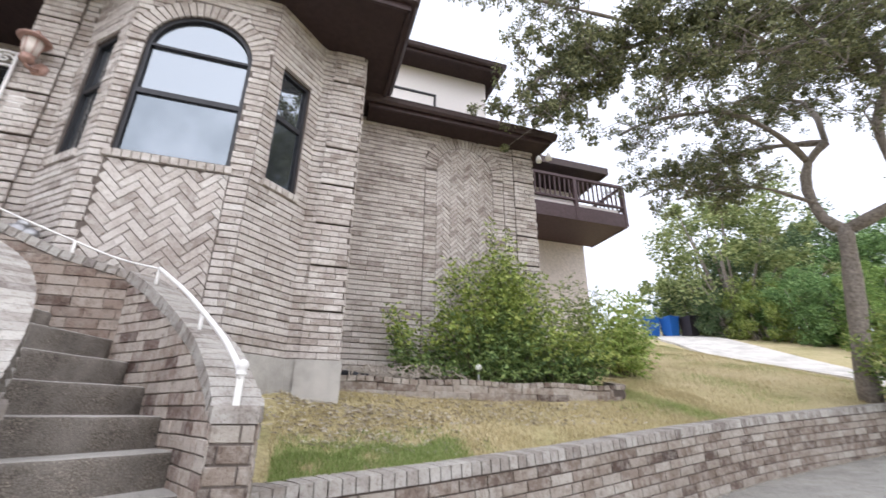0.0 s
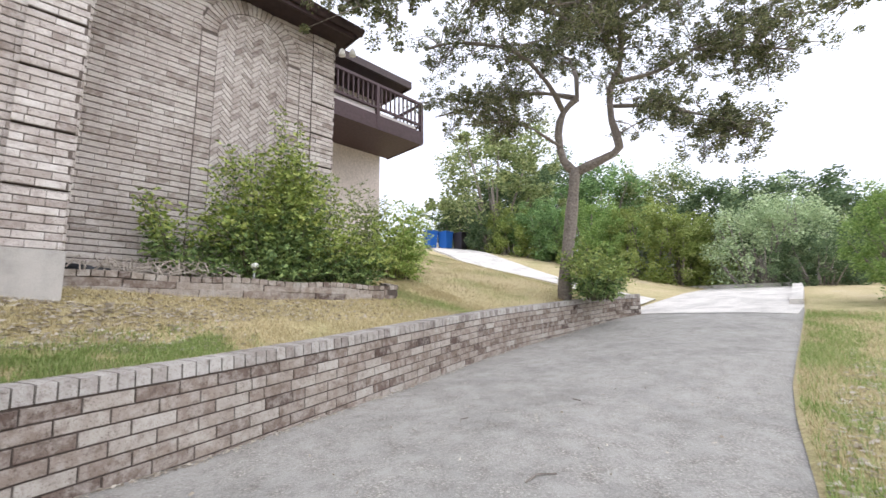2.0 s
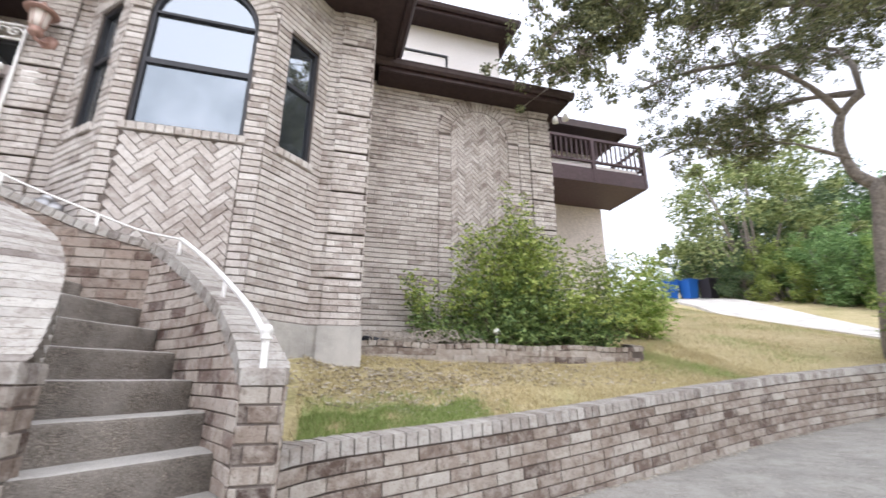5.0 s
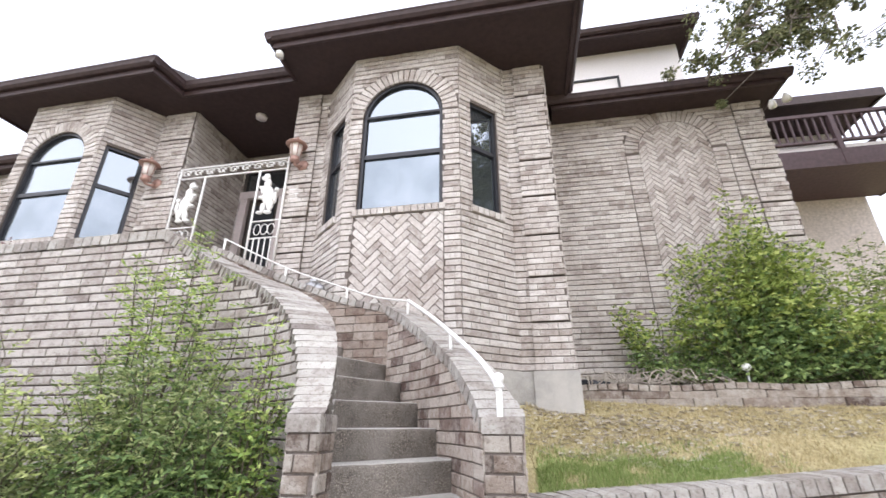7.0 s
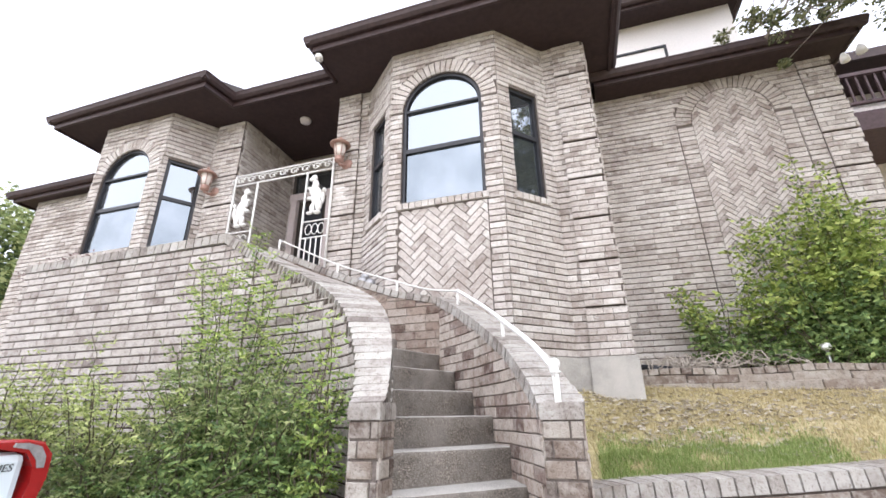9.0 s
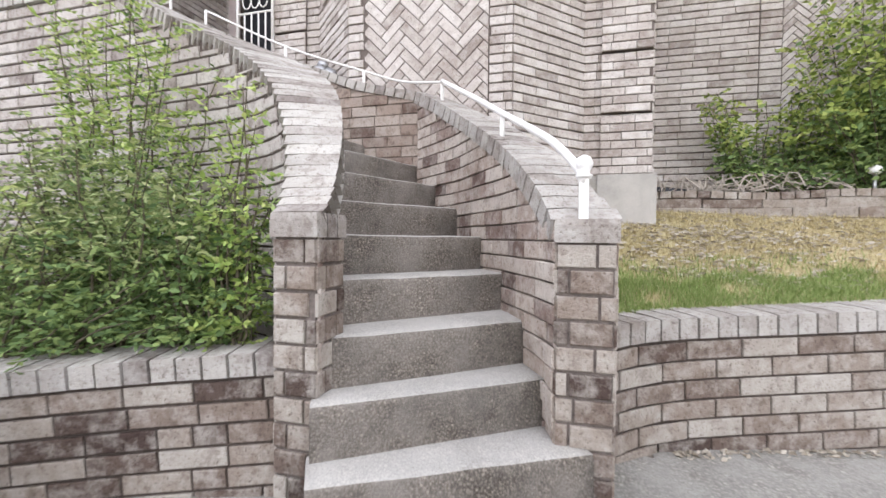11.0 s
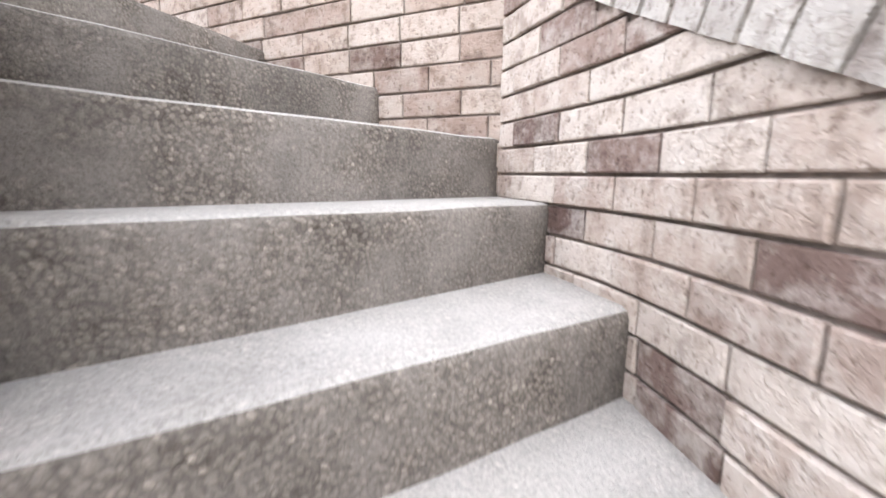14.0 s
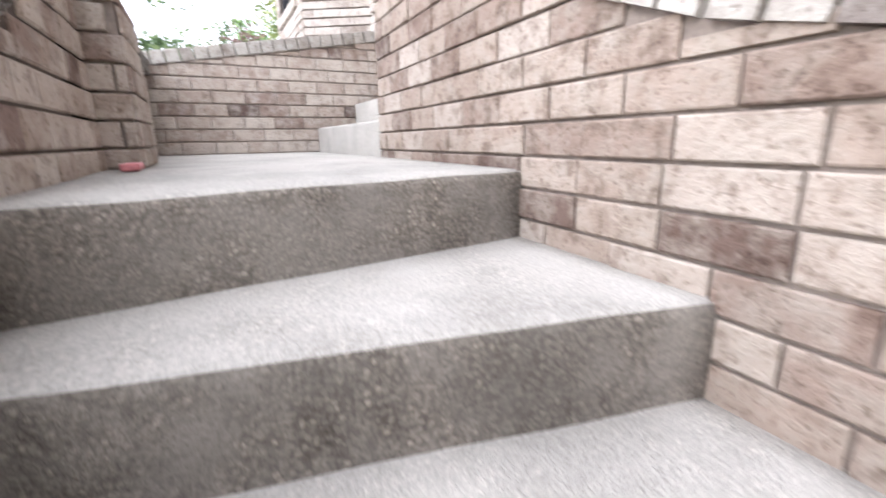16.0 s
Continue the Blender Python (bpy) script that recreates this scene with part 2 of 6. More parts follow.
l_.new(r_.outputs[0], b_.inputs["Base Color"])
bump(n_, l_, b_, gn.outputs["Fac"], 0.03, 0.02)
M_SCREEN = m_


def leaf_material(name, a, c, d):
    m, n, l, b = material(name, a, 0.6, spec=0.3)
    rnd = n.new("ShaderNodeNewGeometry").outputs["Random Per Island"]
    r = ramp(n, [(0.0, a), (0.5, c), (1.0, d)])
    l.new(rnd, r.inputs[0])
    l.new(r.outputs[0], b.inputs["Base Color"])
    tr = n.new("ShaderNodeBsdfTranslucent")
    l.new(r.outputs[0], tr.inputs["Color"])
    mx = n.new("ShaderNodeMixShader")
    mx.inputs[0].default_value = 0.28
    l.new(b.outputs[0], mx.inputs[1])
    l.new(tr.outputs[0], mx.inputs[2])
    l.new(mx.outputs[0], n["Material Output"].inputs["Surface"])
    return m


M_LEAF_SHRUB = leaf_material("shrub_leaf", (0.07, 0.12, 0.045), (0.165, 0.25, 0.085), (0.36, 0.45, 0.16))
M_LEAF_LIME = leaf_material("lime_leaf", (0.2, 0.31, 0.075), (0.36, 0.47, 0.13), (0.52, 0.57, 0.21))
M_LEAF_BUSH = leaf_material("upper_bush_leaf", (0.15, 0.21, 0.045), (0.32, 0.40, 0.10), (0.5, 0.54, 0.18))
M_LEAF_GREY = leaf_material("grey_green_leaf", (0.12, 0.165, 0.06), (0.27, 0.33, 0.135), (0.49, 0.52, 0.25))
M_LEAF_PALE_LIME = leaf_material("pale_lime_leaf", (0.24, 0.31, 0.09), (0.43, 0.49, 0.17), (0.6, 0.63, 0.29))
M_LEAF_OAK = leaf_material("oak_leaf", (0.08, 0.095, 0.052), (0.165, 0.18, 0.09), (0.32, 0.325, 0.17))
M_LEAF_WOOD = leaf_material("woodland_leaf", (0.099, 0.178, 0.069), (0.187, 0.315, 0.115), (0.353, 0.505, 0.209))
M_LEAF_DARK = leaf_material("dark_wood_leaf", (0.065, 0.108, 0.054), (0.120, 0.184, 0.087), (0.217, 0.283, 0.131))
M_LEAF_HEDGE = leaf_material("yellow_green_leaf", (0.15, 0.20, 0.05), (0.27, 0.34, 0.09), (0.42, 0.46, 0.16))
M_LEAF_SILVER = leaf_material("silver_leaf", (0.22, 0.27, 0.24), (0.33, 0.38, 0.35), (0.45, 0.5, 0.46))
M_LEAF_RED = leaf_material("russet_twig", (0.16, 0.09, 0.09), (0.24, 0.15, 0.15), (0.3, 0.22, 0.2))

m_, n_, l_, b_ = material("lawn", (0.3, 0.25, 0.12), 0.95, spec=0.1)
g1 = noise_tex(n_, l_, 0.55, 5, 0.65, "World")
r1 = ramp(n_, [(0.32, (0.30, 0.29, 0.14)), (0.42, (0.46, 0.40, 0.23)), (0.58, (0.55, 0.46, 0.29)), (0.75, (0.58, 0.51, 0.38))])
l_.new(g1.outputs["Fac"], r1.inputs[0])
g2 = noise_tex(n_, l_, 26, 5, 0.75, "World")
r2 = ramp(n_, [(0.3, (0.5, 0.48, 0.42)), (0.62, (1.15, 1.15, 1.1))])
l_.new(g2.outputs["Fac"], r2.inputs[0])
l_.new(mixed(n_, l_, "MULTIPLY", 0.85, r1.outputs[0], r2.outputs[0]), b_.inputs["Base Color"])
bump(n_, l_, b_, g2.outputs["Fac"], 0.8, 0.03)
M_LAWN = m_

# ---- building helpers ----


def world_of(ob):
    m = ob.matrix_parent_inverse @ ob.matrix_basis
    return world_of(ob.parent) @ m if ob.parent else ob.matrix_basis.copy()


def adopt(ob, parent):
    """Hang ob under parent without moving it."""
    ob.parent = parent
    ob.matrix_parent_inverse = world_of(parent).inverted()
    return ob


def mesh_object(name, verts, faces, mat, parent=None, label="", smooth=False):
    me = bpy.data.meshes.new(name)
    me.from_pydata(verts, [], faces)
    me.materials.append(mat)
    if smooth:
        me.polygons.foreach_set("use_smooth", [True] * len(me.polygons))
    me.update()
    ob = new(name, me)
    if parent is not None:
        adopt(ob, parent)
    if label:
        tagged(ob, label)
    return ob


def part(name, bm, mat, parent=None, label="", smooth=False):
    me = bpy.data.meshes.new(name)
    bm.to_mesh(me)
    bm.free()
    me.materials.append(mat)
    if smooth:
        me.polygons.foreach_set("use_smooth", [True] * len(me.polygons))
    ob = new(name, me)
    if parent is not None:
        adopt(ob, parent)
    if label:
        tagged(ob, label)
    return ob


def empty(name, at=(0, 0, 0)):
    ob = new(name)
    ob.location = at
    ob.empty_display_size = 0.1
    return ob


def box(bm, lo, hi, bevel=0.0, turn=None):
    r = bmesh.ops.create_cube(bm, size=1)
    vs = r["verts"]
    m = Matrix.Translation([(a + b) / 2 for a, b in zip(lo, hi)]) @ Matrix.Diagonal([b - a for a, b in zip(lo, hi)] + [1])
    if turn is not None:
        m = turn @ m
    bmesh.ops.transform(bm, matrix=m, verts=vs)
    if bevel:
        es = list({e for v in vs for e in v.link_edges})
        bmesh.ops.bevel(bm, geom=es, offset=bevel, segments=2, affect="EDGES", profile=0.5)
    return bm


def box_part(name, lo, hi, mat, parent=None, label="", bevel=0.004, turn=None):
    return part(name, box(bmesh.new(), lo, hi, bevel, turn), mat, parent, label)


def tube(bm, pts, radius, sides=8, radii=None):
    """A round bar along points."""
    pts = [Vector(p) for p in pts]
    rings = []
    for i, p in enumerate(pts):
        d = (pts[min(i + 1, len(pts) - 1)] - pts[max(i - 1, 0)]).normalized()
        a = d.orthogonal().normalized() if i == 0 else (rings_a - d * rings_a.dot(d)).normalized()
        rings_a = a
        b = d.cross(a)
        r = radii[i] if radii else radius
        rings.append([bm.verts.new(p + r * (math.cos(k * math.tau / sides) * a + math.sin(k * math.tau / sides) * b)) for k in range(sides)])
    for r0, r1 in zip(rings, rings[1:]):
        for k in range(sides):
            bm.faces.new((r0[k], r0[(k + 1) % sides], r1[(k + 1) % sides], r1[k]))
    bm.faces.new(list(reversed(rings[0])))
    bm.faces.new(rings[-1])
    return bm


def lathe(bm, centre, profile, sides=20):
    """A turned shape: profile of (radius, height) from below."""
    rings = []
    for r, z in profile:
        rings.append([bm.verts.new((centre[0] + r * math.cos(k * math.tau / sides), centre[1] + r * math.sin(k * math.tau / sides), centre[2] + z)) for k in range(sides)])
    for r0, r1 in zip(rings, rings[1:]):
        for k in range(sides):
            bm.faces.new((r0[k], r0[(k + 1) % sides], r1[(k + 1) % sides], r1[k]))
    bm.faces.new(list(reversed(rings[0])))
    bm.faces.new(rings[-1])
    return bm


def prism(bm, outline, z0, z1):
    """An upright prism on a plan outline (anticlockwise); z0, z1 numbers or lists."""
    n = len(outline)
    za = z0 if isinstance(z0, (list, tuple)) else [z0] * n
    zb = z1 if isinstance(z1, (list, tuple)) else [z1] * n
    lo = [bm.verts.new((x, y, z)) for (x, y), z in zip(outline, za)]
    hi = [bm.verts.new((x, y, z)) for (x, y), z in zip(outline, zb)]
    for i in range(n):
        j = (i + 1) % n
        bm.faces.new((lo[i], lo[j], hi[j], hi[i]))
    bm.faces.new(list(reversed(lo)))
    bm.faces.new(hi)
    return bm


def smooth_line(pts, step=0.06):
    """A Catmull-Rom line through points of any dimension, resampled evenly."""
    p = [np.array(q, float) for q in pts]
    p = [2 * p[0] - p[1]] + p + [2 * p[-1] - p[-2]]
    out = []
    for a, b, c, d in zip(p, p[1:], p[2:], p[3:]):
        k = max(2, int(np.linalg.norm(c[:2] - b[:2]) / step))
        for i in range(k):
            t = i / k
            out.append(0.5 * (2 * b + (c - a) * t + (2 * a - 5 * b + 4 * c - d) * t * t + (3 * b - a - 3 * c + d) * t ** 3))
    out.append(p[-2])
    return np.array(out)


class Line:
    """A plan line with arc length; rows (x, y, base z, top z). The face looks to the line's right."""

    def __init__(self, pts, curved=True):
        self.p = smooth_line(pts) if curved else np.array(pts, float)
        self.s = np.r_[0, np.cumsum(np.linalg.norm(np.diff(self.p[:, :2], axis=0), axis=1))]
        self.length = self.s[-1]

    def at(self, s):
        return np.array([np.interp(s, self.s, self.p[:, k]) for k in range(self.p.shape[1])])

    def axes_at(self, s):
        a, b = self.at(max(0, s - 0.02))[:2], self.at(min(self.length, s + 0.02))[:2]
        t = (b - a) / (np.linalg.norm(b - a) + 1e-9)
        return self.at(s), t, np.array([t[1], -t[0]])


def brick_verts(c, u, v, w, hu, hv, depth, cham=0.005):
    """A brick with a chamfered face: centre of its back, axes, half sizes, depth along w."""
    out = []
    for k, (d, s) in enumerate(((0, 0), (depth - cham, 0), (depth, cham))):
        for su, sv in ((-1, -1), (1, -1), (1, 1), (-1, 1)):
            out.append(c + u * su * (hu - s) + v * sv * (hv - s) + w * d)
    return out


BRICK_FACES = [(0, 1, 5, 4), (1, 2, 6, 5), (2, 3, 7, 6), (3, 0, 4, 7), (4, 5, 9, 8), (5, 6, 10, 9), (6, 7, 11, 10), (7, 4, 8, 11), (8, 9, 10, 11)]
UNIT_BRICK = {}


def unit_brick(mat):
    if mat.name not in UNIT_BRICK:
        e = np.eye(3)
        vs = brick_verts(np.zeros(3), e[0], e[2], -e[1], 0.5, 0.5, 1.0, 0.0)
        for i in range(8, 12):
            vs[i] = vs[i] * np.array([0.965, 1, 0.9])
        for i in range(4, 8):
            vs[i] = vs[i] * np.array([1, 0.75, 1])
        me = bpy.data.meshes.new("brick")
        me.from_pydata([tuple(v) for v in vs], [], BRICK_FACES)
        me.materials.append(mat)
        UNIT_BRICK[mat.name] = me
    return UNIT_BRICK[mat.name]


def lay(bricks, parent, mat_one, mat_run, singles, name="brick"):
    """Bricks (centre of back, along, up, out, length, height, depth): the first ones as pieces, the rest as one run."""
    for c, u, v, w, lu, lv, d in bricks[:singles]:
        ob = new(name, unit_brick(mat_one))
        m = Matrix.Identity(4)
        for i in range(3):
            m[i][0], m[i][1], m[i][2], m[i][3] = u[i] * lu, -w[i] * d, v[i] * lv, c[i]
        ob.matrix_basis = m
        adopt(ob, parent)
    rest = bricks[singles:]
    if rest:
        verts, faces = [], []
        for c, u, v, w, lu, lv, d in rest:
            k = len(verts)
            verts += [tuple(x) for x in brick_verts(c, u, v, w, lu / 2, lv / 2, d)]
            faces += [tuple(i + k for i in f) for f in BRICK_FACES]
        ob = mesh_object(name + "_run", verts, faces, mat_run, parent)
        tagged(ob, kind="stuff")


RB = random.Random(5)
UP = np.array([0.0, 0.0, 1.0])


def courses(line, z_of_course, top, base, length, height, joint, depth, off=0.0, s0=0.0, s1=None, wob=0.002, holes=None, count=60, head=0.8):
    """Running bond along a line between its base and top heights; z_of_course(k, s) is the foot of course k."""
    out = []
    s1 = line.length if s1 is None else s1
    k = 0
    while k < count:
        start = s0 - (length * (0.5 if k % 2 else 0.0)) - RB.random() * 0.03
        s = start
        while s < s1:
            ln = length * (0.5 if RB.random() < 0.06 else 1.0)
            a, b = max(s, s0), min(s + ln, s1)
            s += ln
            spans = [(a, b)]
            zc = z_of_course(k, (a + b) / 2) + height / 2
            if holes:
                spans = holes(zc, a, b)
            for a2, b2 in spans:
                if b2 - a2 < 0.035:
                    continue
                mid = (a2 + b2) / 2
                z = z_of_course(k, mid)
                p, t, nrm = line.axes_at(mid)
                lo, hi = max(z, base(mid)), min(z + height, top(mid))
                if hi - lo < 0.02:
                    continue
                pa, pb = line.at(a2), line.at(b2)
                tt = np.array([pb[0] - pa[0], pb[1] - pa[1], z_of_course(k, b2) - z_of_course(k, a2)])
                ll = np.linalg.norm(tt)
                tt /= ll
                w = np.array([tt[1], -tt[0], 0.0])
                w /= np.linalg.norm(w)
                vv = np.cross(w, tt)
                vv = vv if vv[2] > 0 else -vv
                c = np.array([(pa[0] + pb[0]) / 2, (pa[1] + pb[1]) / 2, (lo + hi) / 2]) + w * off
                out.append((c, tt, vv, w, ll - joint * head, hi - lo - joint, depth + RB.uniform(-wob, wob)))
        k += 1
    return out


def strip_wall(name, line, thick, base, top, mat, parent=None, inset=0.0):
    """The wall's body behind its bricks, following the line; the face is on the line (less inset)."""
    bm = bmesh.new()
    n = max(2, int(line.length / 0.08))
    rows = []
    for i in range(n + 1):
        s = line.length * i / n
        p, t, nr = line.axes_at(s)
        f = p[:2] - nr * inset
        g = p[:2] - nr * thick
        rows.append([bm.verts.new((*f, base(s))), bm.verts.new((*f, top(s))), bm.verts.new((*g, top(s))), bm.verts.new((*g, base(s)))])
    for a, b in zip(rows, rows[1:]):
        for k in range(4):
            bm.faces.new((a[k], b[k], b[(k + 1) % 4], a[(k + 1) % 4]))
    bm.faces.new(rows[0])
    bm.faces.new(list(reversed(rows[-1])))
    bmesh.ops.recalc_face_normals(bm, faces=bm.faces)
    return part(name, bm, mat, parent)


def cap_row(line, top, width, over, pitch, height, joint=0.008, s0=0.0, s1=None):
    """Rowlock bricks across the top of a wall, tilted with its slope; the row's top lies at top(s)."""
    out = []
    s1 = line.length if s1 is None else s1
    fine = np.linspace(s0, s1, 200)
    rise = np.array([top(q) for q in fine])
    run3 = np.r_[0, np.cumsum(np.hypot(np.diff(fine), np.diff(rise)))]
    n = max(1, round(run3[-1] / pitch))
    for i in range(n):
        a, b = np.interp(run3[-1] * i / n, run3, fine), np.interp(run3[-1] * (i + 1) / n, run3, fine)
        pa, pb = line.at(a), line.at(b)
        d = np.array([pb[0] - pa[0], pb[1] - pa[1], top(b) - top(a)])
        ln = np.linalg.norm(d)
        d /= ln
        flat = np.array([d[0], d[1], 0.0])
        flat /= np.linalg.norm(flat)
        w = np.array([flat[1], -flat[0], 0.0])
        up = np.cross(d, -w)
        up = up if up[2] > 0 else -up
        c = np.array([(pa[0] + pb[0]) / 2, (pa[1] + pb[1]) / 2, (top(a) + top(b)) / 2]) - up * height / 2 - w * (width - over)
        out.append((c, d, up, w, ln - joint, height + RB.uniform(-0.002, 0.002), width + RB.uniform(-0.003, 0.003)))
    return out


def flat_line(x0, y0, x1, y1):
    """A straight line whose face looks to the right of its direction."""
    return Line([(x0, y0, 0, 0), (x1, y1, 0, 0)], curved=False)


# ---- ground ----
GX = [-30, -5, -0.3, 0.6, 1.6, 4, 6.3, 8.7, 11, 17, 30, 60]
GZ = [-0.6, -0.07, 0.0, -0.04, -0.06, 0.06, 0.24, 0.46, 0.77, 1.5, 2.6, 4.5]


def drive_z(x, y):
    return float(np.interp(x, GX, GZ)) - 0.06 * min(2.0, max(0.0, 1.7 - y))


def grid_sheet(name, xs, ys, zf, mat, keep=None):
    verts = [(x, y, zf(x, y)) for y in ys for x in xs]
    nx = len(xs)
    faces = []
    for j in range(len(ys) - 1):
        for i in range(nx - 1):
            cx, cy = (xs[i] + xs[i + 1]) / 2, (ys[j] + ys[j + 1]) / 2
            if keep is None or keep(cx, cy):
                faces.append((j * nx + i, j * nx + i + 1, (j + 1) * nx + i + 1, (j + 1) * nx + i))
    return mesh_object(name, verts, faces, mat, smooth=True)


# right retaining wall: x, y, base z, top z
RW = Line([(0.36, 2.6, -0.09, 0.542), (0.5, 2.76, -0.09, 0.545), (0.75, 2.92, -0.09, 0.55), (1.6, 3.2, -0.07, 0.585), (2.8, 3.53, -0.01, 0.665), (4.0, 3.82, 0.05, 0.77),
           (6.28, 4.32, 0.23, 0.95), (8.67, 4.45, 0.45, 1.12), (10.6, 4.3, 0.72, 1.28), (11.6, 4.0, 0.82, 1.34)])


def wall_y(x):
    return float(np.interp(x, RW.p[:, 0], RW.p[:, 1]))


def wall_top(x):
    return float(np.interp(x, RW.p[:, 0], RW.p[:, 3]))


def lawn_z(x, y):
    rise = y - wall_y(x) - 0.15
    far = min(1.0, max(0.0, (x - 6) / 8))
    z = wall_top(x) - 0.05 + 0.325 * max(0.0, rise) * (1 - 0.21 * far)
    return z + 0.02 * noise.noise((x * 1.7, y * 1.7, 0.3))


def hill_z(x, y):
    """The lawn, easing into the open ground past the top of the wall."""
    f = min(1.0, max(0.0, (x - 10.5) / 3.5))
    z = lawn_z(x, y) * (1 - f) + (ground_z(x, y) + 0.02) * f
    if x > 11.0:
        z = min(z, drive_z(x, y) - 0.03 + 0.4 * max(0.0, y - 4.1 - 0.5 * max(0.0, x - 11.6)))
    return z


SX = [-30, 1.0, 1.5, 2.3, 3.05, 3.7, 4.9, 6.1, 7.75, 12, 17, 40]
SY = [-9, -6, -1.4, -0.15, 0.17, 0.26, 0.45, 0.59, 0.7, 0.95, 1.35, 3.0]


def south_y(x):
    return float(np.interp(x, SX, SY))


def ground_z(x, y):
    z = drive_z(x, y) - 0.09
    if y > 4.3:
        z += 0.26 * (min(y, 14.0) - 4.3) + 0.18 * min(16.0, max(0.0, y - 14.0))
        if x < 0.5:
            z = min(z, 1.0)
    return z


def spaced(a, b, step):
    return list(np.linspace(a, b, max(2, int(round((b - a) / step)) + 1)))


ground = grid_sheet("ground", [-900, -300, -90] + spaced(-40, 60, 1.0) + [90, 300, 900], [-900, -300, -80] + spaced(-30, 60, 1.0) + [90, 300, 900], ground_z, M_LAWN)
tagged(ground, "dry grassy ground rising behind the house", "ground", kind="structure")
drive = grid_sheet("driveway", spaced(-14, 24, 0.2), spaced(-8.6, 5.6, 0.2), drive_z, M_DRIVE,
                   lambda x, y: y > south_y(x) - 0.1 and y < (wall_y(x) + 0.12 if 0.35 < x < 11.6 else 5.6 if x > 11.6 else 3.2))
# pale sheet over the far drive; sky sheen and glare are in its colour
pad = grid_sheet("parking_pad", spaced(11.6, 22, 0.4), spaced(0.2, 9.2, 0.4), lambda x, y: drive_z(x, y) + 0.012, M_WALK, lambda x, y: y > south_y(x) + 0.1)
tagged(pad, "top of the driveway with bright sky sheen put into its pale colour", "pavement", kind="structure")
tagged(drive, "weathered grey concrete driveway sloping up along the wall", "driveway", kind="structure")
# verge beyond the driveway
verts, faces = [], []
vx = spaced(1.0, 24, 0.25)
for x in vx:
    ye = south_y(x)
    for k, d in enumerate((0.0, 0.05, 0.4, 1.0, 2.0, 4.0, 9.0)):
        verts.append((x, ye - d, drive_z(x, ye - d) + (0.012 if k == 0 else 0.03) + 0.015 * noise.noise((x * 2, d * 2, 4))))
for i in range(len(vx) - 1):
    for k in range(6):
        a = i * 7 + k
        faces.append((a, a + 1, a + 8, a + 7))
verge = mesh_object("verge", verts, faces, M_LAWN, smooth=True)
tagged(verge, "dry grass verge beside the driveway", "grass", kind="structure")
# lawn between retaining wall and house
verts, faces = [], []
lx = spaced(0.12, 14, 0.15)
lo = [0.1, 0.3, 0.5, 0.75, 1.0, 1.3, 1.6, 1.9, 2.3, 2.8, 3.5, 4.5, 6, 8, 11, 15]
for x in lx:
    for o in lo:
        y = wall_y(x) + o
        verts.append((x, y, hill_z(x, y)))
nl = len(lo)
for i in range(len(lx) - 1):
    for k in range(nl - 1):
        a = i * nl + k
        faces.append((a, a + nl, a + nl + 1, a + 1))
lawn = mesh_object("lawn", verts, faces, M_LAWN, smooth=True)
tagged(lawn, "patchy straw-coloured lawn with a green strip by the wall", "lawn", kind="structure")

# ---- right retaining wall ----
BL, BH, BJ = 0.262, 0.088, 0.012
wall_r = empty("retaining_wall_right", (0.46, 2.72, 0))
tagged(wall_r, "low curved brick retaining wall with rowlock cap along the driveway", "retaining wall", kind="structure")


def under(line):
    return lambda s: line.at(s)[2] - 0.1


def cap_under(line, h):
    return lambda s: line.at(s)[3] - h


strip_wall("core", RW, 0.24, under(RW), cap_under(RW, 0.05), M_MORTAR, wall_r, 0.006)
RW_BRICKS = courses(RW, lambda k, s: RW.at(s)[3] - 0.105 - (k + 1) * BH, lambda s: RW.at(s)[3] - 0.1, lambda s: RW.at(s)[2] - 0.06, BL, BH, 0.011, 0.012, -0.006, count=8, head=0.9)
RW_CAP = cap_row(RW, lambda s: RW.at(s)[3], 0.26, 0.012, 0.092, 0.1)

# ---- stairs ----
RISE = 0.18
NOSE = [((0.318, 2.305), 29), ((0.155, 2.483), 35), ((0.056, 2.658), 40), ((-0.065, 2.93), 46), ((-0.213, 3.165), 52),
        ((-0.432, 3.515), 58), ((-0.65, 3.75), 65), ((-0.853, 3.95), 69), ((-1.30, 3.955), 77), ((-1.845, 3.965), 96)]
INNER_L = [(-0.56, 2.06), (-0.60, 2.2), (-0.70, 2.45), (-0.86, 2.68), (-1.1, 2.85), (-1.5, 2.93), (-2.1, 2.95), (-3.0, 2.95), (-4.5, 2.95)]


def left_end(p, ang):
    """Where a nosing from p, at that angle, meets the left wall."""
    d = np.array([-math.cos(radians(ang)), -math.sin(radians(ang))])
    best = None
    for a, b in zip(INNER_L, INNER_L[1:]):
        a, b = np.array(a), np.array(b)
        m = np.array([d, a - b]).T
        if abs(np.linalg.det(m)) < 1e-6:
            continue
        t, u = np.linalg.solve(m, a - np.array(p))
        if t > 0.2 and -0.05 <= u <= 1.05 and (best is None or t < best):
            best = t
    return tuple(np.array(p) + d * ((best or 0.9) + 0.03))


stairs = empty("entrance_stairs", (0, 2.3, 0))
tagged(stairs, "curving concrete steps with exposed-aggregate risers between brick walls", "stairs")
ends = []
for i, (p, ang) in enumerate(NOSE):
    ends.append((0.915 if i == 0 else None, p, left_end(p, ang) if i > 1 else ((-0.483, 1.862) if i == 0 else (-0.545, 1.985))))


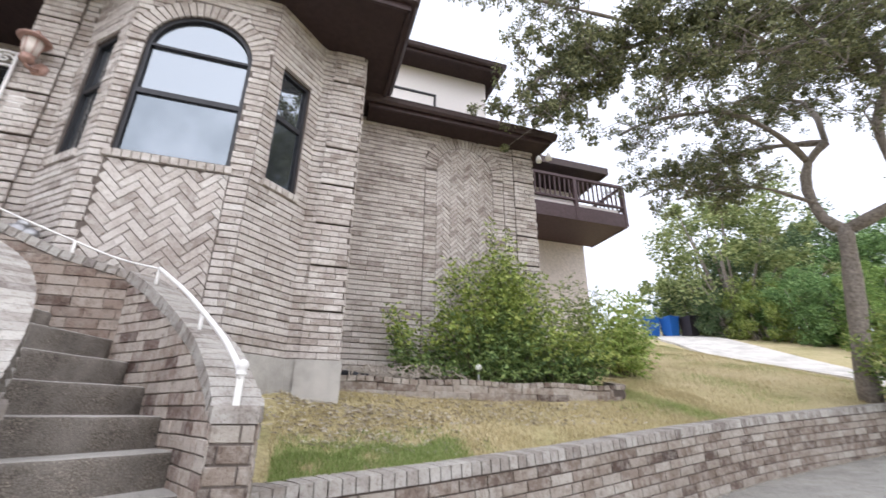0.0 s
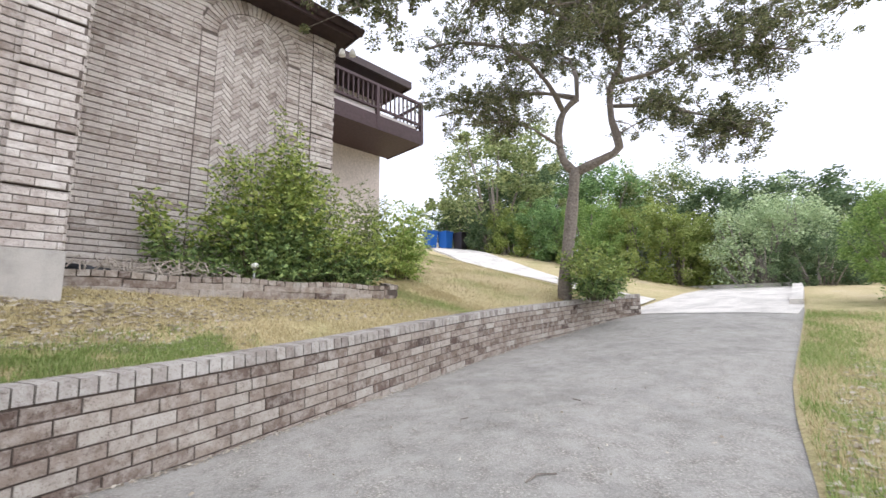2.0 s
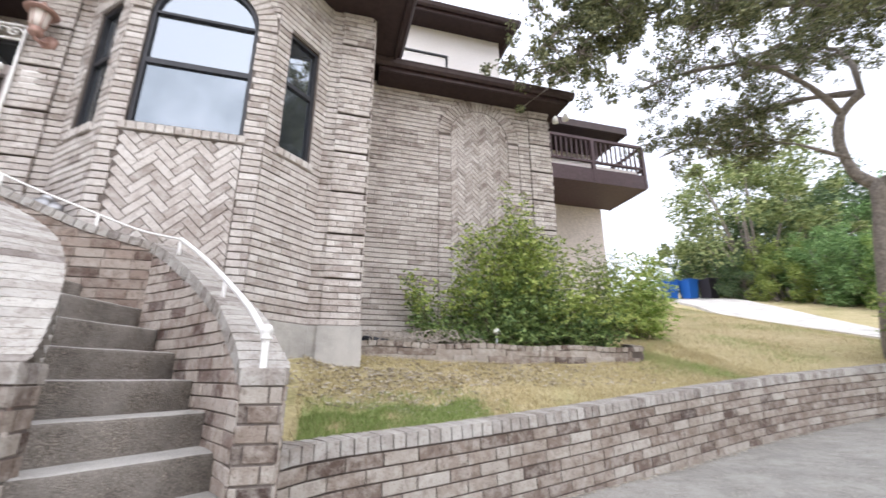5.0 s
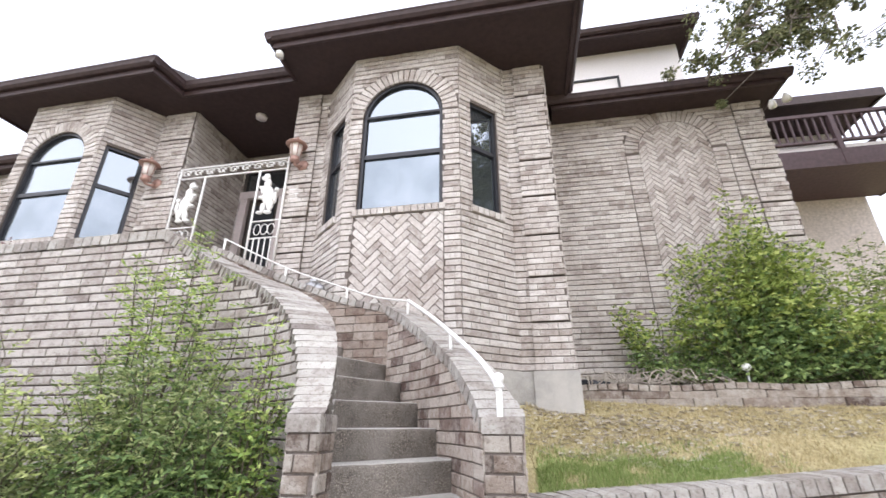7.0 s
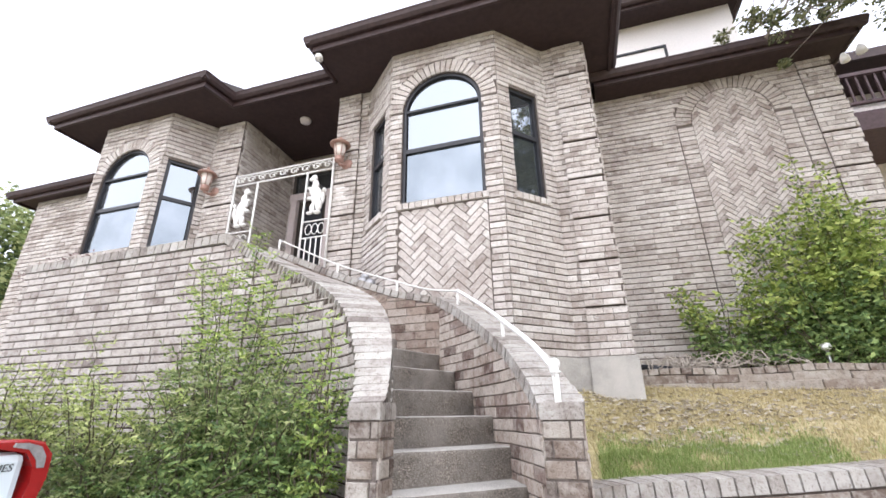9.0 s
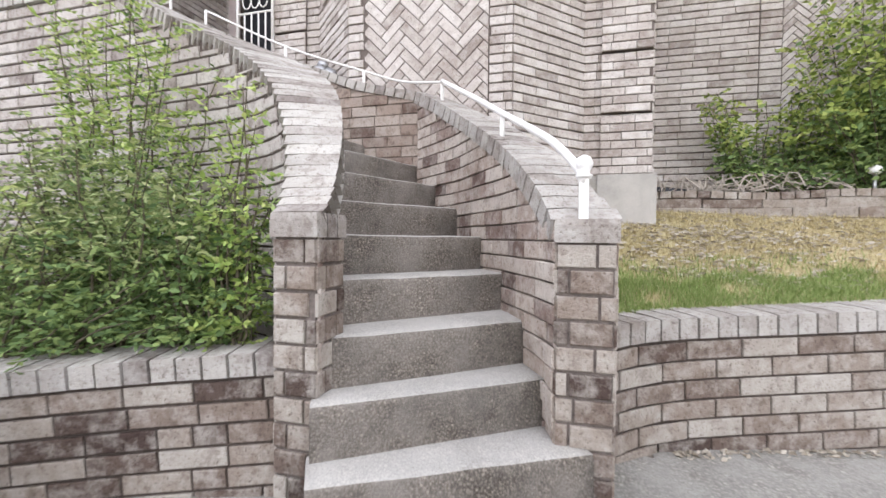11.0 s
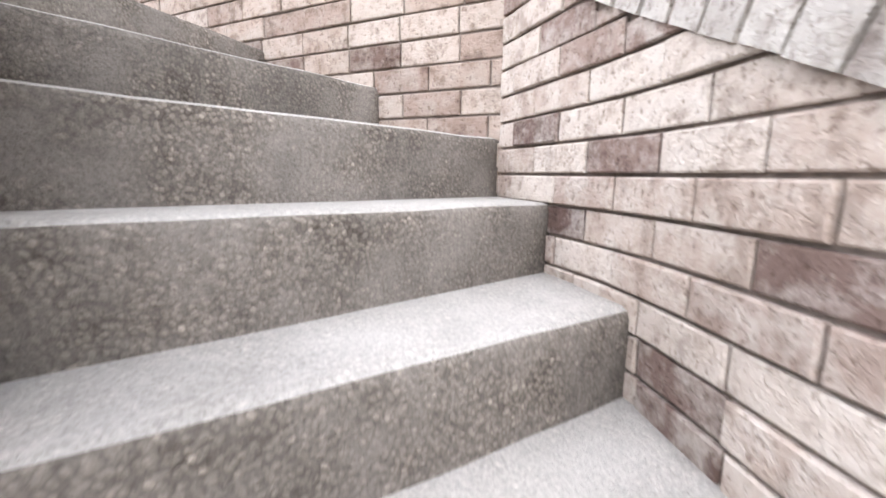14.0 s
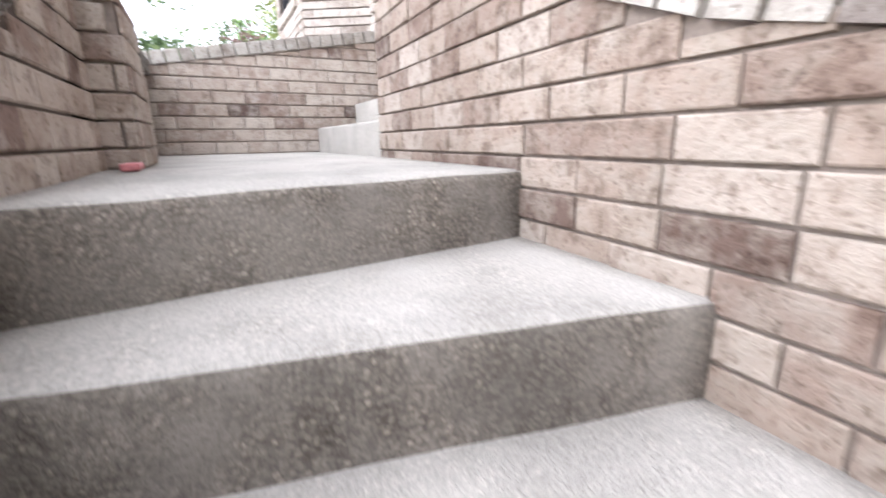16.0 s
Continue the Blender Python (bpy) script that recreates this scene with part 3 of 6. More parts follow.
def nosing(bm, a, b, z0, z1, back_a, back_b):
    """One step: wavering front edge with a worn round nose, from the right end a to the left end b."""
    n = 14
    rows = []
    for k in range(n + 1):
        t = k / n
        f = Vector((a[0] + (b[0] - a[0]) * t, a[1] + (b[1] - a[1]) * t, 0))
        g = Vector((back_a[0] + (back_b[0] - back_a[0]) * t, back_a[1] + (back_b[1] - back_a[1]) * t, 0))
        d = (g - f).normalized()
        w = 0.006 * noise.noise((f.x * 5, f.y * 5, z1 * 3))
        f = f + d * w
        dz = 0.004 * noise.noise((f.x * 6, f.y * 6, z1 * 7))
        row = [f + Vector((0, 0, z0)), f + Vector((0, 0, z0 + (z1 - z0) * 0.5)) + d * 0.004 * noise.noise((f.x * 9, f.y * 9, 2)), f + Vector((0, 0, z1 - 0.022 + dz)), f + d * 0.007 + Vector((0, 0, z1 - 0.006 + dz)), f + d * 0.024 + Vector((0, 0, z1 + dz)), g + Vector((0, 0, z1))]
        rows.append([bm.verts.new(v) for v in row])
    return rows


for i, (_, a, b) in enumerate(ends):
    z0, z1 = RISE * i - (0.12 if i == 0 else 0.02), RISE * (i + 1)
    if i + 1 < len(ends):
        ba, bb = ends[i + 1][1], ends[i + 1][2]
        grow = 0.05
        da = Vector((ba[0] - a[0], ba[1] - a[1], 0)).normalized() * grow
        ba, bb = (ba[0] + da.x, ba[1] + da.y), (bb[0] + da.x, bb[1] + da.y)
    else:
        ba, bb = (-4.6, 4.03), (-4.6, 2.93)
    over = Vector((a[0] - b[0], a[1] - b[1], 0)).normalized() * (0.0 if i == 0 else 0.03)
    a2, ba2 = (a[0] + over.x, a[1] + over.y), (ba[0] + over.x, ba[1] + over.y)
    bm = bmesh.new()
    rows = nosing(bm, a2, b, z0, z1, ba2, bb)
    for r0, r1 in zip(rows, rows[1:]):
        for k in range(5):
            fc = bm.faces.new((r0[k], r0[k + 1], r1[k + 1], r1[k]))
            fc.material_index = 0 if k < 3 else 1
            fc.smooth = True
    for r in (rows[0], rows[-1]):
        lowv = bm.verts.new((r[5].co.x, r[5].co.y, z0))
        bm.faces.new(r + [lowv])
    bmesh.ops.recalc_face_normals(bm, faces=bm.faces)
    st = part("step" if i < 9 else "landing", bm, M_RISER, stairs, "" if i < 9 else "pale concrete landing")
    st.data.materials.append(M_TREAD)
# steps that turn up to the door
for i in range(5):
    st = box_part("step", (-4.4, 4.02 + 0.3 * i, 1.7), (-3.02, 5.6, 1.8 + RISE * (i + 1)), M_TREAD, stairs, bevel=0.012)

# right stair wall: curved flank and the long back wall
SBL, SBH, FBH = 0.215, 0.088, 0.075
FLANK = Line([(-0.853, 3.95, 1.2, 2.0), (-0.65, 3.75, 1.0, 1.865), (-0.432, 3.515, 0.8, 1.69), (-0.213, 3.165, 0.5, 1.495), (-0.065, 2.93, 0.4, 1.345),
              (0.056, 2.658, 0.2, 1.195), (0.145, 2.49, 0.0, 1.055), (0.175, 2.41, 0.0, 0.99), (0.185, 2.35, 0.0, 0.955)])
BACKW = Line([(-3.02, 4.02, 1.7, 2.84), (-2.03, 3.99, 1.7, 2.39), (-1.35, 3.965, 1.4, 2.12), (-0.78, 3.948, 1.1, 1.98)], curved=False)
flank = empty("stair_wall_right", (-0.2, 3.3, 0))
tagged(flank, "curved brick stair wall with stepped-down rowlock cap", "stair wall", kind="structure")
strip_wall("core", FLANK, 0.2, lambda s: -0.15, cap_under(FLANK, 0.06), M_MORTAR_STAIR, flank, 0.006)
FLANK_BRICKS = courses(FLANK, lambda k, s: k * FBH - 0.02, lambda s: FLANK.at(s)[3] - 0.065, lambda s: FLANK.at(s)[2] - 0.25, SBL, FBH, 0.008, 0.011, -0.004, wob=0.005, count=32, head=0.75)
FLANK_CAP = cap_row(FLANK, lambda s: FLANK.at(s)[3], 0.24, 0.02, 0.085, 0.095)
FLANK_OUT = Line([(p[0] + n[0] * -0.205, p[1] + n[1] * -0.205, p[2], p[3]) for p, n in ((FLANK.at(s), FLANK.axes_at(s)[2]) for s in np.linspace(FLANK.length, 0, 9))])
FLANK_OUT_BRICKS = courses(FLANK_OUT, lambda k, s: k * FBH - 0.02, lambda s: FLANK_OUT.at(s)[3] - 0.065, lambda s: 0.3, SBL, FBH, 0.011, 0.013, -0.006, count=27)
backw = empty("stair_wall_back", (-1.9, 4.0, 1.4))
tagged(backw, "brick wall rising beside the upper steps with sloping cap", "stair wall", kind="structure")
strip_wall("core", BACKW, 0.14, lambda s: 1.0, cap_under(BACKW, 0.05), M_MORTAR_STAIR, backw, 0.006)
BACKW_BRICKS = courses(BACKW, lambda k, s: 1.1 + k * SBH * 0.93, lambda s: BACKW.at(s)[3] - 0.075, lambda s: 1.15, SBL, SBH * 0.93, 0.008, 0.009, -0.004, wob=0.004, count=20, head=0.75)
BACKW_CAP = cap_row(BACKW, lambda s: BACKW.at(s)[3], 0.17, 0.016, 0.085, 0.075)


def pier(name, x0, x1, y0, y1, z0, z1, label):
    """A square brick pier: (front, right, back, left) faces of bricks on a core and a flat cap of rowlocks."""
    ob = empty(name, ((x0 + x1) / 2, (y0 + y1) / 2, 0))
    tagged(ob, label, "brick pier", kind="structure")
    box_part("core", (x0 + 0.008, y0 + 0.008, z0 - 0.1), (x1 - 0.008, y1 - 0.008, z1 - 0.05), M_MORTAR_PALE, ob, bevel=0)
    out = []
    for k, (a, b) in enumerate((((x0, y0), (x1, y0)), ((x1, y0), (x1, y1)), ((x1, y1), (x0, y1)), ((x0, y1), (x0, y0)))):
        ln = flat_line(*a, *b)
        out += courses(ln, lambda q, s: z1 - 0.082 - (q + 1) * BH, lambda s: z1 - 0.08, lambda s: z0 - 0.06, 0.145, BH, BJ, 0.012, -0.008, count=14)
    cap = []
    ln = flat_line(x0, y0, x1, y0)
    cl = flat_line(x0, y0, x0, y1)
    n = 3
    for i in range(n):
        yy = y0 - 0.012 + (y1 - y0 + 0.024) * (i + 0.5) / n
        cap.append((np.array([(x0 + x1) / 2, yy, z1 - 0.08]), np.array([1.0, 0, 0]), np.array([0, 1.0, 0]), UP, x1 - x0 + 0.014, (y1 - y0 + 0.024) / n - 0.006, 0.08))
    lay(out, ob, M_RET, M_RET_J, 100)
    lay(cap, ob, M_CAP, M_CAP_J, 9, "cap_brick")
    return ob


# big left wall with its sweep down to the pier
LW = Line([(-5.0, 2.8, 0.0, 2.42), (-3.4, 2.8, 0.0, 2.425), (-2.43, 2.79, 0.0, 2.43)], curved=False)
SWEEP = Line([(-2.43, 2.79, 0.0, 2.43), (-1.85, 2.74, 0.0, 2.08), (-1.42, 2.68, 0.0, 1.86), (-1.1, 2.55, 0.0, 1.62), (-0.88, 2.36, 0.0, 1.32), (-0.76, 2.18, 0.0, 1.06), (-0.725, 2.07, 0.0, 0.97)])
lwall = empty("retaining_wall_left", (-2.5, 2.8, 0))
tagged(lwall, "tall brick terrace wall with a rowlock cap sweeping down beside the steps", "retaining wall", kind="structure")
strip_wall("core", LW, 0.135, under(LW), cap_under(LW, 0.06), M_MORTAR, lwall, 0.006)
SWEEP_IN = Line([(-2.43, 2.95), (-2.0, 2.945), (-1.5, 2.93), (-1.1, 2.85), (-0.86, 2.68), (-0.70, 2.45), (-0.60, 2.2), (-0.56, 2.07)])
bm = bmesh.new()
rows = []
for f in np.linspace(0, 1, 60):
    o, i = SWEEP.at(SWEEP.length * f), SWEEP_IN.at(SWEEP_IN.length * f)
    t = o[3] - 0.05
    rows.append([bm.verts.new((o[0], o[1], -0.1)), bm.verts.new((o[0], o[1], t)), bm.verts.new((i[0], i[1], t)), bm.verts.new((i[0], i[1], -0.1))])
for a, b2 in zip(rows, rows[1:]):
    for k in range(4):
        bm.faces.new((a[k], b2[k], b2[(k + 1) % 4], a[(k + 1) % 4]))
bm.faces.new(rows[0])
bm.faces.new(list(reversed(rows[-1])))
bmesh.ops.recalc_face_normals(bm, faces=bm.faces)
part("sweep_core", bm, M_MORTAR, lwall)
LBL, LBH = 0.22, 0.071
LW_BRICKS = courses(LW, lambda k, s: 2.33 - (k + 1) * LBH, lambda s: 2.33, lambda s: 0.2, LBL, LBH, 0.011, 0.012, -0.006, count=30)
SWEEP_BRICKS = courses(SWEEP, lambda k, s: 2.33 - (k + 1) * LBH, lambda s: SWEEP.at(s)[3] - 0.08, lambda s: 0.2, LBL * 0.7, LBH, 0.011, 0.012, -0.006, count=30)
LW_CAP = cap_row(LW, lambda s: LW.at(s)[3], 0.2, 0.02, 0.092, 0.095)
SWEEP_CAP = []
n_cap = 50
for q in range(n_cap):
    f0, f1 = q / n_cap, (q + 1) / n_cap
    o0, o1 = SWEEP.at(SWEEP.length * f0), SWEEP.at(SWEEP.length * f1)
    i0, i1 = SWEEP_IN.at(SWEEP_IN.length * f0), SWEEP_IN.at(SWEEP_IN.length * f1)
    w = np.r_[(o0[:2] + o1[:2] - i0 - i1) / 2, 0.0]
    wide = np.linalg.norm(w)
    w /= wide
    d = np.r_[(o1[:2] + i1 - o0[:2] - i0) / 2, o1[3] - o0[3]]
    d -= w * d.dot(w)
    ln = np.linalg.norm(d)
    d /= ln
    up = np.cross(d, w)
    up = up if up[2] > 0 else -up
    SWEEP_CAP.append((np.r_[(i0 + i1) / 2, (o0[3] + o1[3]) / 2] - up * 0.047 - w * 0.015, d, up, w, ln - 0.003, 0.095, wide + 0.032 + RB.uniform(-0.003, 0.003)))
# inner face of the same wall, seen from the steps
INNER = Line([(x, y, 0, 0) for x, y in reversed(INNER_L)])


def inner_top(s):
    p = INNER.at(s)
    return float(np.interp(p[0], [-5, -2.43, -1.85, -1.42, -1.1, -0.88, -0.7, -0.52], [2.42, 2.43, 2.1, 1.9, 1.68, 1.42, 1.16, 0.99])) - 0.06


INNER_R = Line([(x, y, 0, 0) for x, y in INNER_L])
INNER_BRICKS = courses(INNER_R, lambda k, s: k * BH + 0.02, lambda s: inner_top(INNER.length - s) - 0.05, lambda s: 0.2, 0.145, BH, 0.008, 0.008, -0.003, count=28)
# pilaster where the terrace wall begins to fall
PIL = []
for a, b2 in (((-2.72, 2.93), (-2.72, 3.06)), ((-2.72, 3.06), (-3.1, 3.06)), ((-3.1, 3.06), (-3.1, 2.93))):
    PIL += courses(flat_line(*a, *b2), lambda k, s: k * BH + 1.78, lambda s: 2.34, lambda s: 1.8, 0.2, BH, 0.009, 0.012, -0.003, count=8)
box_part("pilaster", (-3.092, 2.9, 1.75), (-2.728, 3.052, 2.345), M_MORTAR_STAIR, lwall, bevel=0)
# low front wall on the left, running behind the car
FW = Line([(-4.6, 0.95, -0.1, 0.22), (-2.1, 1.62, -0.03, 0.385), (-1.25, 1.93, 0.0, 0.46), (-0.72, 2.09, 0.0, 0.5)], curved=False)
fwall = empty("front_wall_left", (-2.1, 1.6, 0))
tagged(fwall, "low brick planter wall with rowlock cap beside the steps", "retaining wall", kind="structure")
strip_wall("core", FW, 0.22, under(FW), cap_under(FW, 0.05), M_MORTAR, fwall, 0.006)
FW_BRICKS = courses(FW, lambda k, s: FW.at(s)[3] - 0.09 - (k + 1) * BH * 0.86, lambda s: FW.at(s)[3] - 0.085, lambda s: FW.at(s)[2] - 0.05, BL * 0.9, BH * 0.86, BJ, 0.012, -0.006, count=7)
FW_CAP = cap_row(FW, lambda s: FW.at(s)[3], 0.25, 0.014, 0.088, 0.085)
# soil behind the low wall
bm = prism(bmesh.new(), [(-5.0, 1.05), (-2.1, 1.75), (-0.75, 2.15), (-0.78, 2.3), (-1.1, 2.6), (-2.43, 2.8), (-5.0, 2.82)], -0.2, [0.17, 0.31, 0.4, 0.4, 0.4, 0.36, 0.25])
tagged(part("planter_soil", bm, M_SOIL), "dark planting soil behind the low front wall", "soil", kind="structure")

# back wall at the end of the landing
ENDW = flat_line(-4.55, 2.9, -4.55, 4.9)
endw = empty("landing_end_wall", (-4.55, 3.9, 1.8))
tagged(endw, "shaded brick wall closing the landing", "brick wall", kind="structure")
strip_wall("core", ENDW, 0.2, lambda s: 1.5, lambda s: 2.38 + 0.17 * s, M_MORTAR_STAIR, endw, 0.006)
lay(courses(ENDW, lambda k, s: 1.8 + k * SBH, lambda s: 2.38 + 0.17 * s, lambda s: 1.8, SBL, SBH, 0.008, 0.008, -0.003, count=12), endw, M_STAIR, M_STAIR_J, 0)
lay(cap_row(ENDW, lambda s: 2.46 + 0.17 * s, 0.23, 0.02, 0.088, 0.085), endw, M_CAP, M_CAP_J, 0)

# ---- house ----
HL, HH, HJ = 0.245, 0.0735, 0.0115
house = empty("house", (0, 5, 0))
tagged(house, "tall buff brick house with bay windows and dark brown eaves", "house")


def facade(name, x0, y0, x1, y1, z0, z1, holes=None, thick=0.25, proud=0.0, body=True, openings=()):
    """A brick wall face from a to b; openings (u0, u1, za, zb) are cut right through its body."""
    ln = flat_line(x0, y0, x1, y1)
    L = ln.length
    t = np.array([x1 - x0, y1 - y0]) / L
    nr = np.array([t[1], -t[0]])
    if body:
        bm = bmesh.new()
        us = sorted({0.0, L, *[u for o in openings for u in o[:2]]})
        zs = sorted({z0, z1, *[z for o in openings for z in o[2:]]})
        for ua, ub in zip(us, us[1:]):
            for za, zb in zip(zs, zs[1:]):
                if any(o[0] <= (ua + ub) / 2 <= o[1] and o[2] <= (za + zb) / 2 <= o[3] for o in openings):
                    continue
                pts = []
                for u in (ua, ub):
                    for d in (0.0, thick):
                        pts.append((x0 + t[0] * u - nr[0] * d, y0 + t[1] * u - nr[1] * d))
                vs = [bm.verts.new((*pts[k], z)) for z in (za, zb) for k in (0, 2, 3, 1)]
                for f in ((0, 1, 5, 4), (1, 2, 6, 5), (2, 3, 7, 6), (3, 0, 4, 7), (0, 3, 2, 1), (4, 5, 6, 7)):
                    bm.faces.new([vs[i] for i in f])
        bmesh.ops.remove_doubles(bm, verts=bm.verts, dist=0.0005)
        part(name, bm, M_MORTAR_HOUSE, house)

    def cut(zc, a, b):
        spans = [(a, b)]
        for u0, u1, za, zb in ([o for o in openings] + ([h for h in holes(zc)] if holes else [])):
            if za - 0.0 <= zc <= zb:
                nxt = []
                for p, q in spans:
                    if q <= u0 or p >= u1:
                        nxt.append((p, q))
                    else:
                        if p < u0:
                            nxt.append((p, u0))
                        if q > u1:
                            nxt.append((u1, q))
                spans = nxt
        return spans

    b = courses(ln, lambda k, s: z0 + k * HH, lambda s: z1, lambda s: z0, HL, HH, HJ, 0.019 + proud, -0.001, holes=cut, wob=0.005, head=0.22, count=int((z1 - z0) / HH) + 1)
    return b


def run(name, bricks, mat=None):
    verts, faces = [], []
    for c, u, v, w, lu, lv, d in bricks:
        k = len(verts)
        verts += [tuple(x) for x in brick_verts(c, u, v, w, lu / 2, lv / 2, d, 0.004)]
        faces += [tuple(i + k for i in f) for f in BRICK_FACES]
    ob = mesh_object(name, verts, faces, mat or M_HOUSE, house)
    return tagged(ob, kind="stuff")


def clip(poly, lines):
    """Cut a convex 2D polygon by half planes (a, b, c): keep a u + b v <= c."""
    for a, b, c in lines:
        out = []
        for p, q in zip(poly, poly[1:] + poly[:1]):
            dp, dq = a * p[0] + b * p[1] - c, a * q[0] + b * q[1] - c
            if dp <= 0:
                out.append(p)
            if dp * dq < 0:
                f = dp / (dp - dq)
                out.append((p[0] + (q[0] - p[0]) * f, p[1] + (q[1] - p[1]) * f))
        poly = out
        if len(poly) < 3:
            return []
    return poly


def herringbone(name, origin, t, nr, u0, u1, z0, z1, arch=False, deep=0.0, W=0.077):
    """Herringbone brick panel of bricks three widths long; with an arch its top is a half circle on the spring line z1."""
    L = 3 * W
    verts, faces = [], []
    r = (u1 - u0) / 2
    mid = (u0 + u1) / 2
    lines = [(-1, 0, -u0), (1, 0, u1), (0, -1, -z0)]
    if arch:
        for k in range(1, 12):
            a = math.pi * k / 12
            lines.append((math.cos(a), math.sin(a), r + mid * math.cos(a) + z1 * math.sin(a)))
    else:
        lines.append((0, 1, z1))
    c45 = math.sqrt(0.5)
    half = int((max(u1 - u0, z1 - z0) + 1.2) / W)
    for i in range(-half, half):
        for j in range(-half // 3, half // 3):
            for kind in (0, 1):
                # the herringbone cell in brick widths
                bx, by = i + 3 * j, i - 3 * j
                if kind == 0:
                    x0, y0, lx, ly = bx * W, by * W, L, W
                else:
                    x0, y0, lx, ly = bx * W, by * W + W, W, L
                g = 0.0035
                rect = [(x0 + g, y0 + g), (x0 + lx - g, y0 + g), (x0 + lx - g, y0 + ly - g), (x0 + g, y0 + ly - g)]
                poly = [((p - q) * c45 + mid, (p + q) * c45 + (z0 + z1) / 2) for p, q in rect]
                if max(p[0] for p in poly) < u0 or min(p[0] for p in poly) > u1:
                    continue
                poly = clip(poly, lines)
                if len(poly) < 3:
                    continue
                ar = 0.5 * abs(sum(p[0] * q[1] - q[0] * p[1] for p, q in zip(poly, poly[1:] + poly[:1])))
                if ar < 0.0012:
                    continue
                cu, cv = sum(p[0] for p in poly) / len(poly), sum(p[1] for p in poly) / len(poly)
                d = deep + 0.011 + RB.uniform(-0.003, 0.003)
                k = len(verts)
                n = len(poly)
                for sc, dd in ((1, 0.0), (1, d - 0.003), (0.93, d)):
                    for p in poly:
                        u, v = cu + (p[0] - cu) * sc, cv + (p[1] - cv) * sc
                        verts.append((origin[0] + t[0] * u + nr[0] * dd, origin[1] + t[1] * u + nr[1] * dd, v))
                for ring in (0, 1):
                    for a in range(n):
                        b = (a + 1) % n
                        faces.append((k + ring * n + a, k + ring * n + b, k + (ring + 1) * n + b, k + (ring + 1) * n + a))
                faces.append(tuple(k + 2 * n + a for a in range(n)))
    ob = mesh_object(name, verts, faces, M_HOUSE, house)
    return tagged(ob, kind="stuff")


def arch_ring(name, origin, t, nr, mid, r0, r1, zs, a0=0, a1=180, n=26, proud=0.016):
    """Voussoirs round an arch."""
    verts, faces = [], []
    for i in range(n):
        a, b = radians(a0 + (a1 - a0) * (i + 0.08) / n), radians(a0 + (a1 - a0) * (i + 0.92) / n)
        k = len(verts)
        d = proud + RB.uniform(-0.002, 0.002)
        quad = [(r0, a), (r1, a), (r1, b), (r0, b)]
        for dd, e in ((-0.02, 0), (d - 0.004, 0), (d, 0.004)):
            for q, (r, g) in enumerate(quad):
                r = r + (e if q in (0, 3) else -e)
                g = g + (e / r if q in (0, 1) else -e / r)
                u, v = mid + r * math.cos(g), zs + r * math.sin(g)
                verts.append((origin[0] + t[0] * u + nr[0] * dd, origin[1] + t[1] * u + nr[1] * dd, v))
        faces += [tuple(x + k for x in f) for f in BRICK_FACES]
    ob = mesh_object(name, verts, faces, M_HOUSE, house)
    return tagged(ob, kind="stuff")


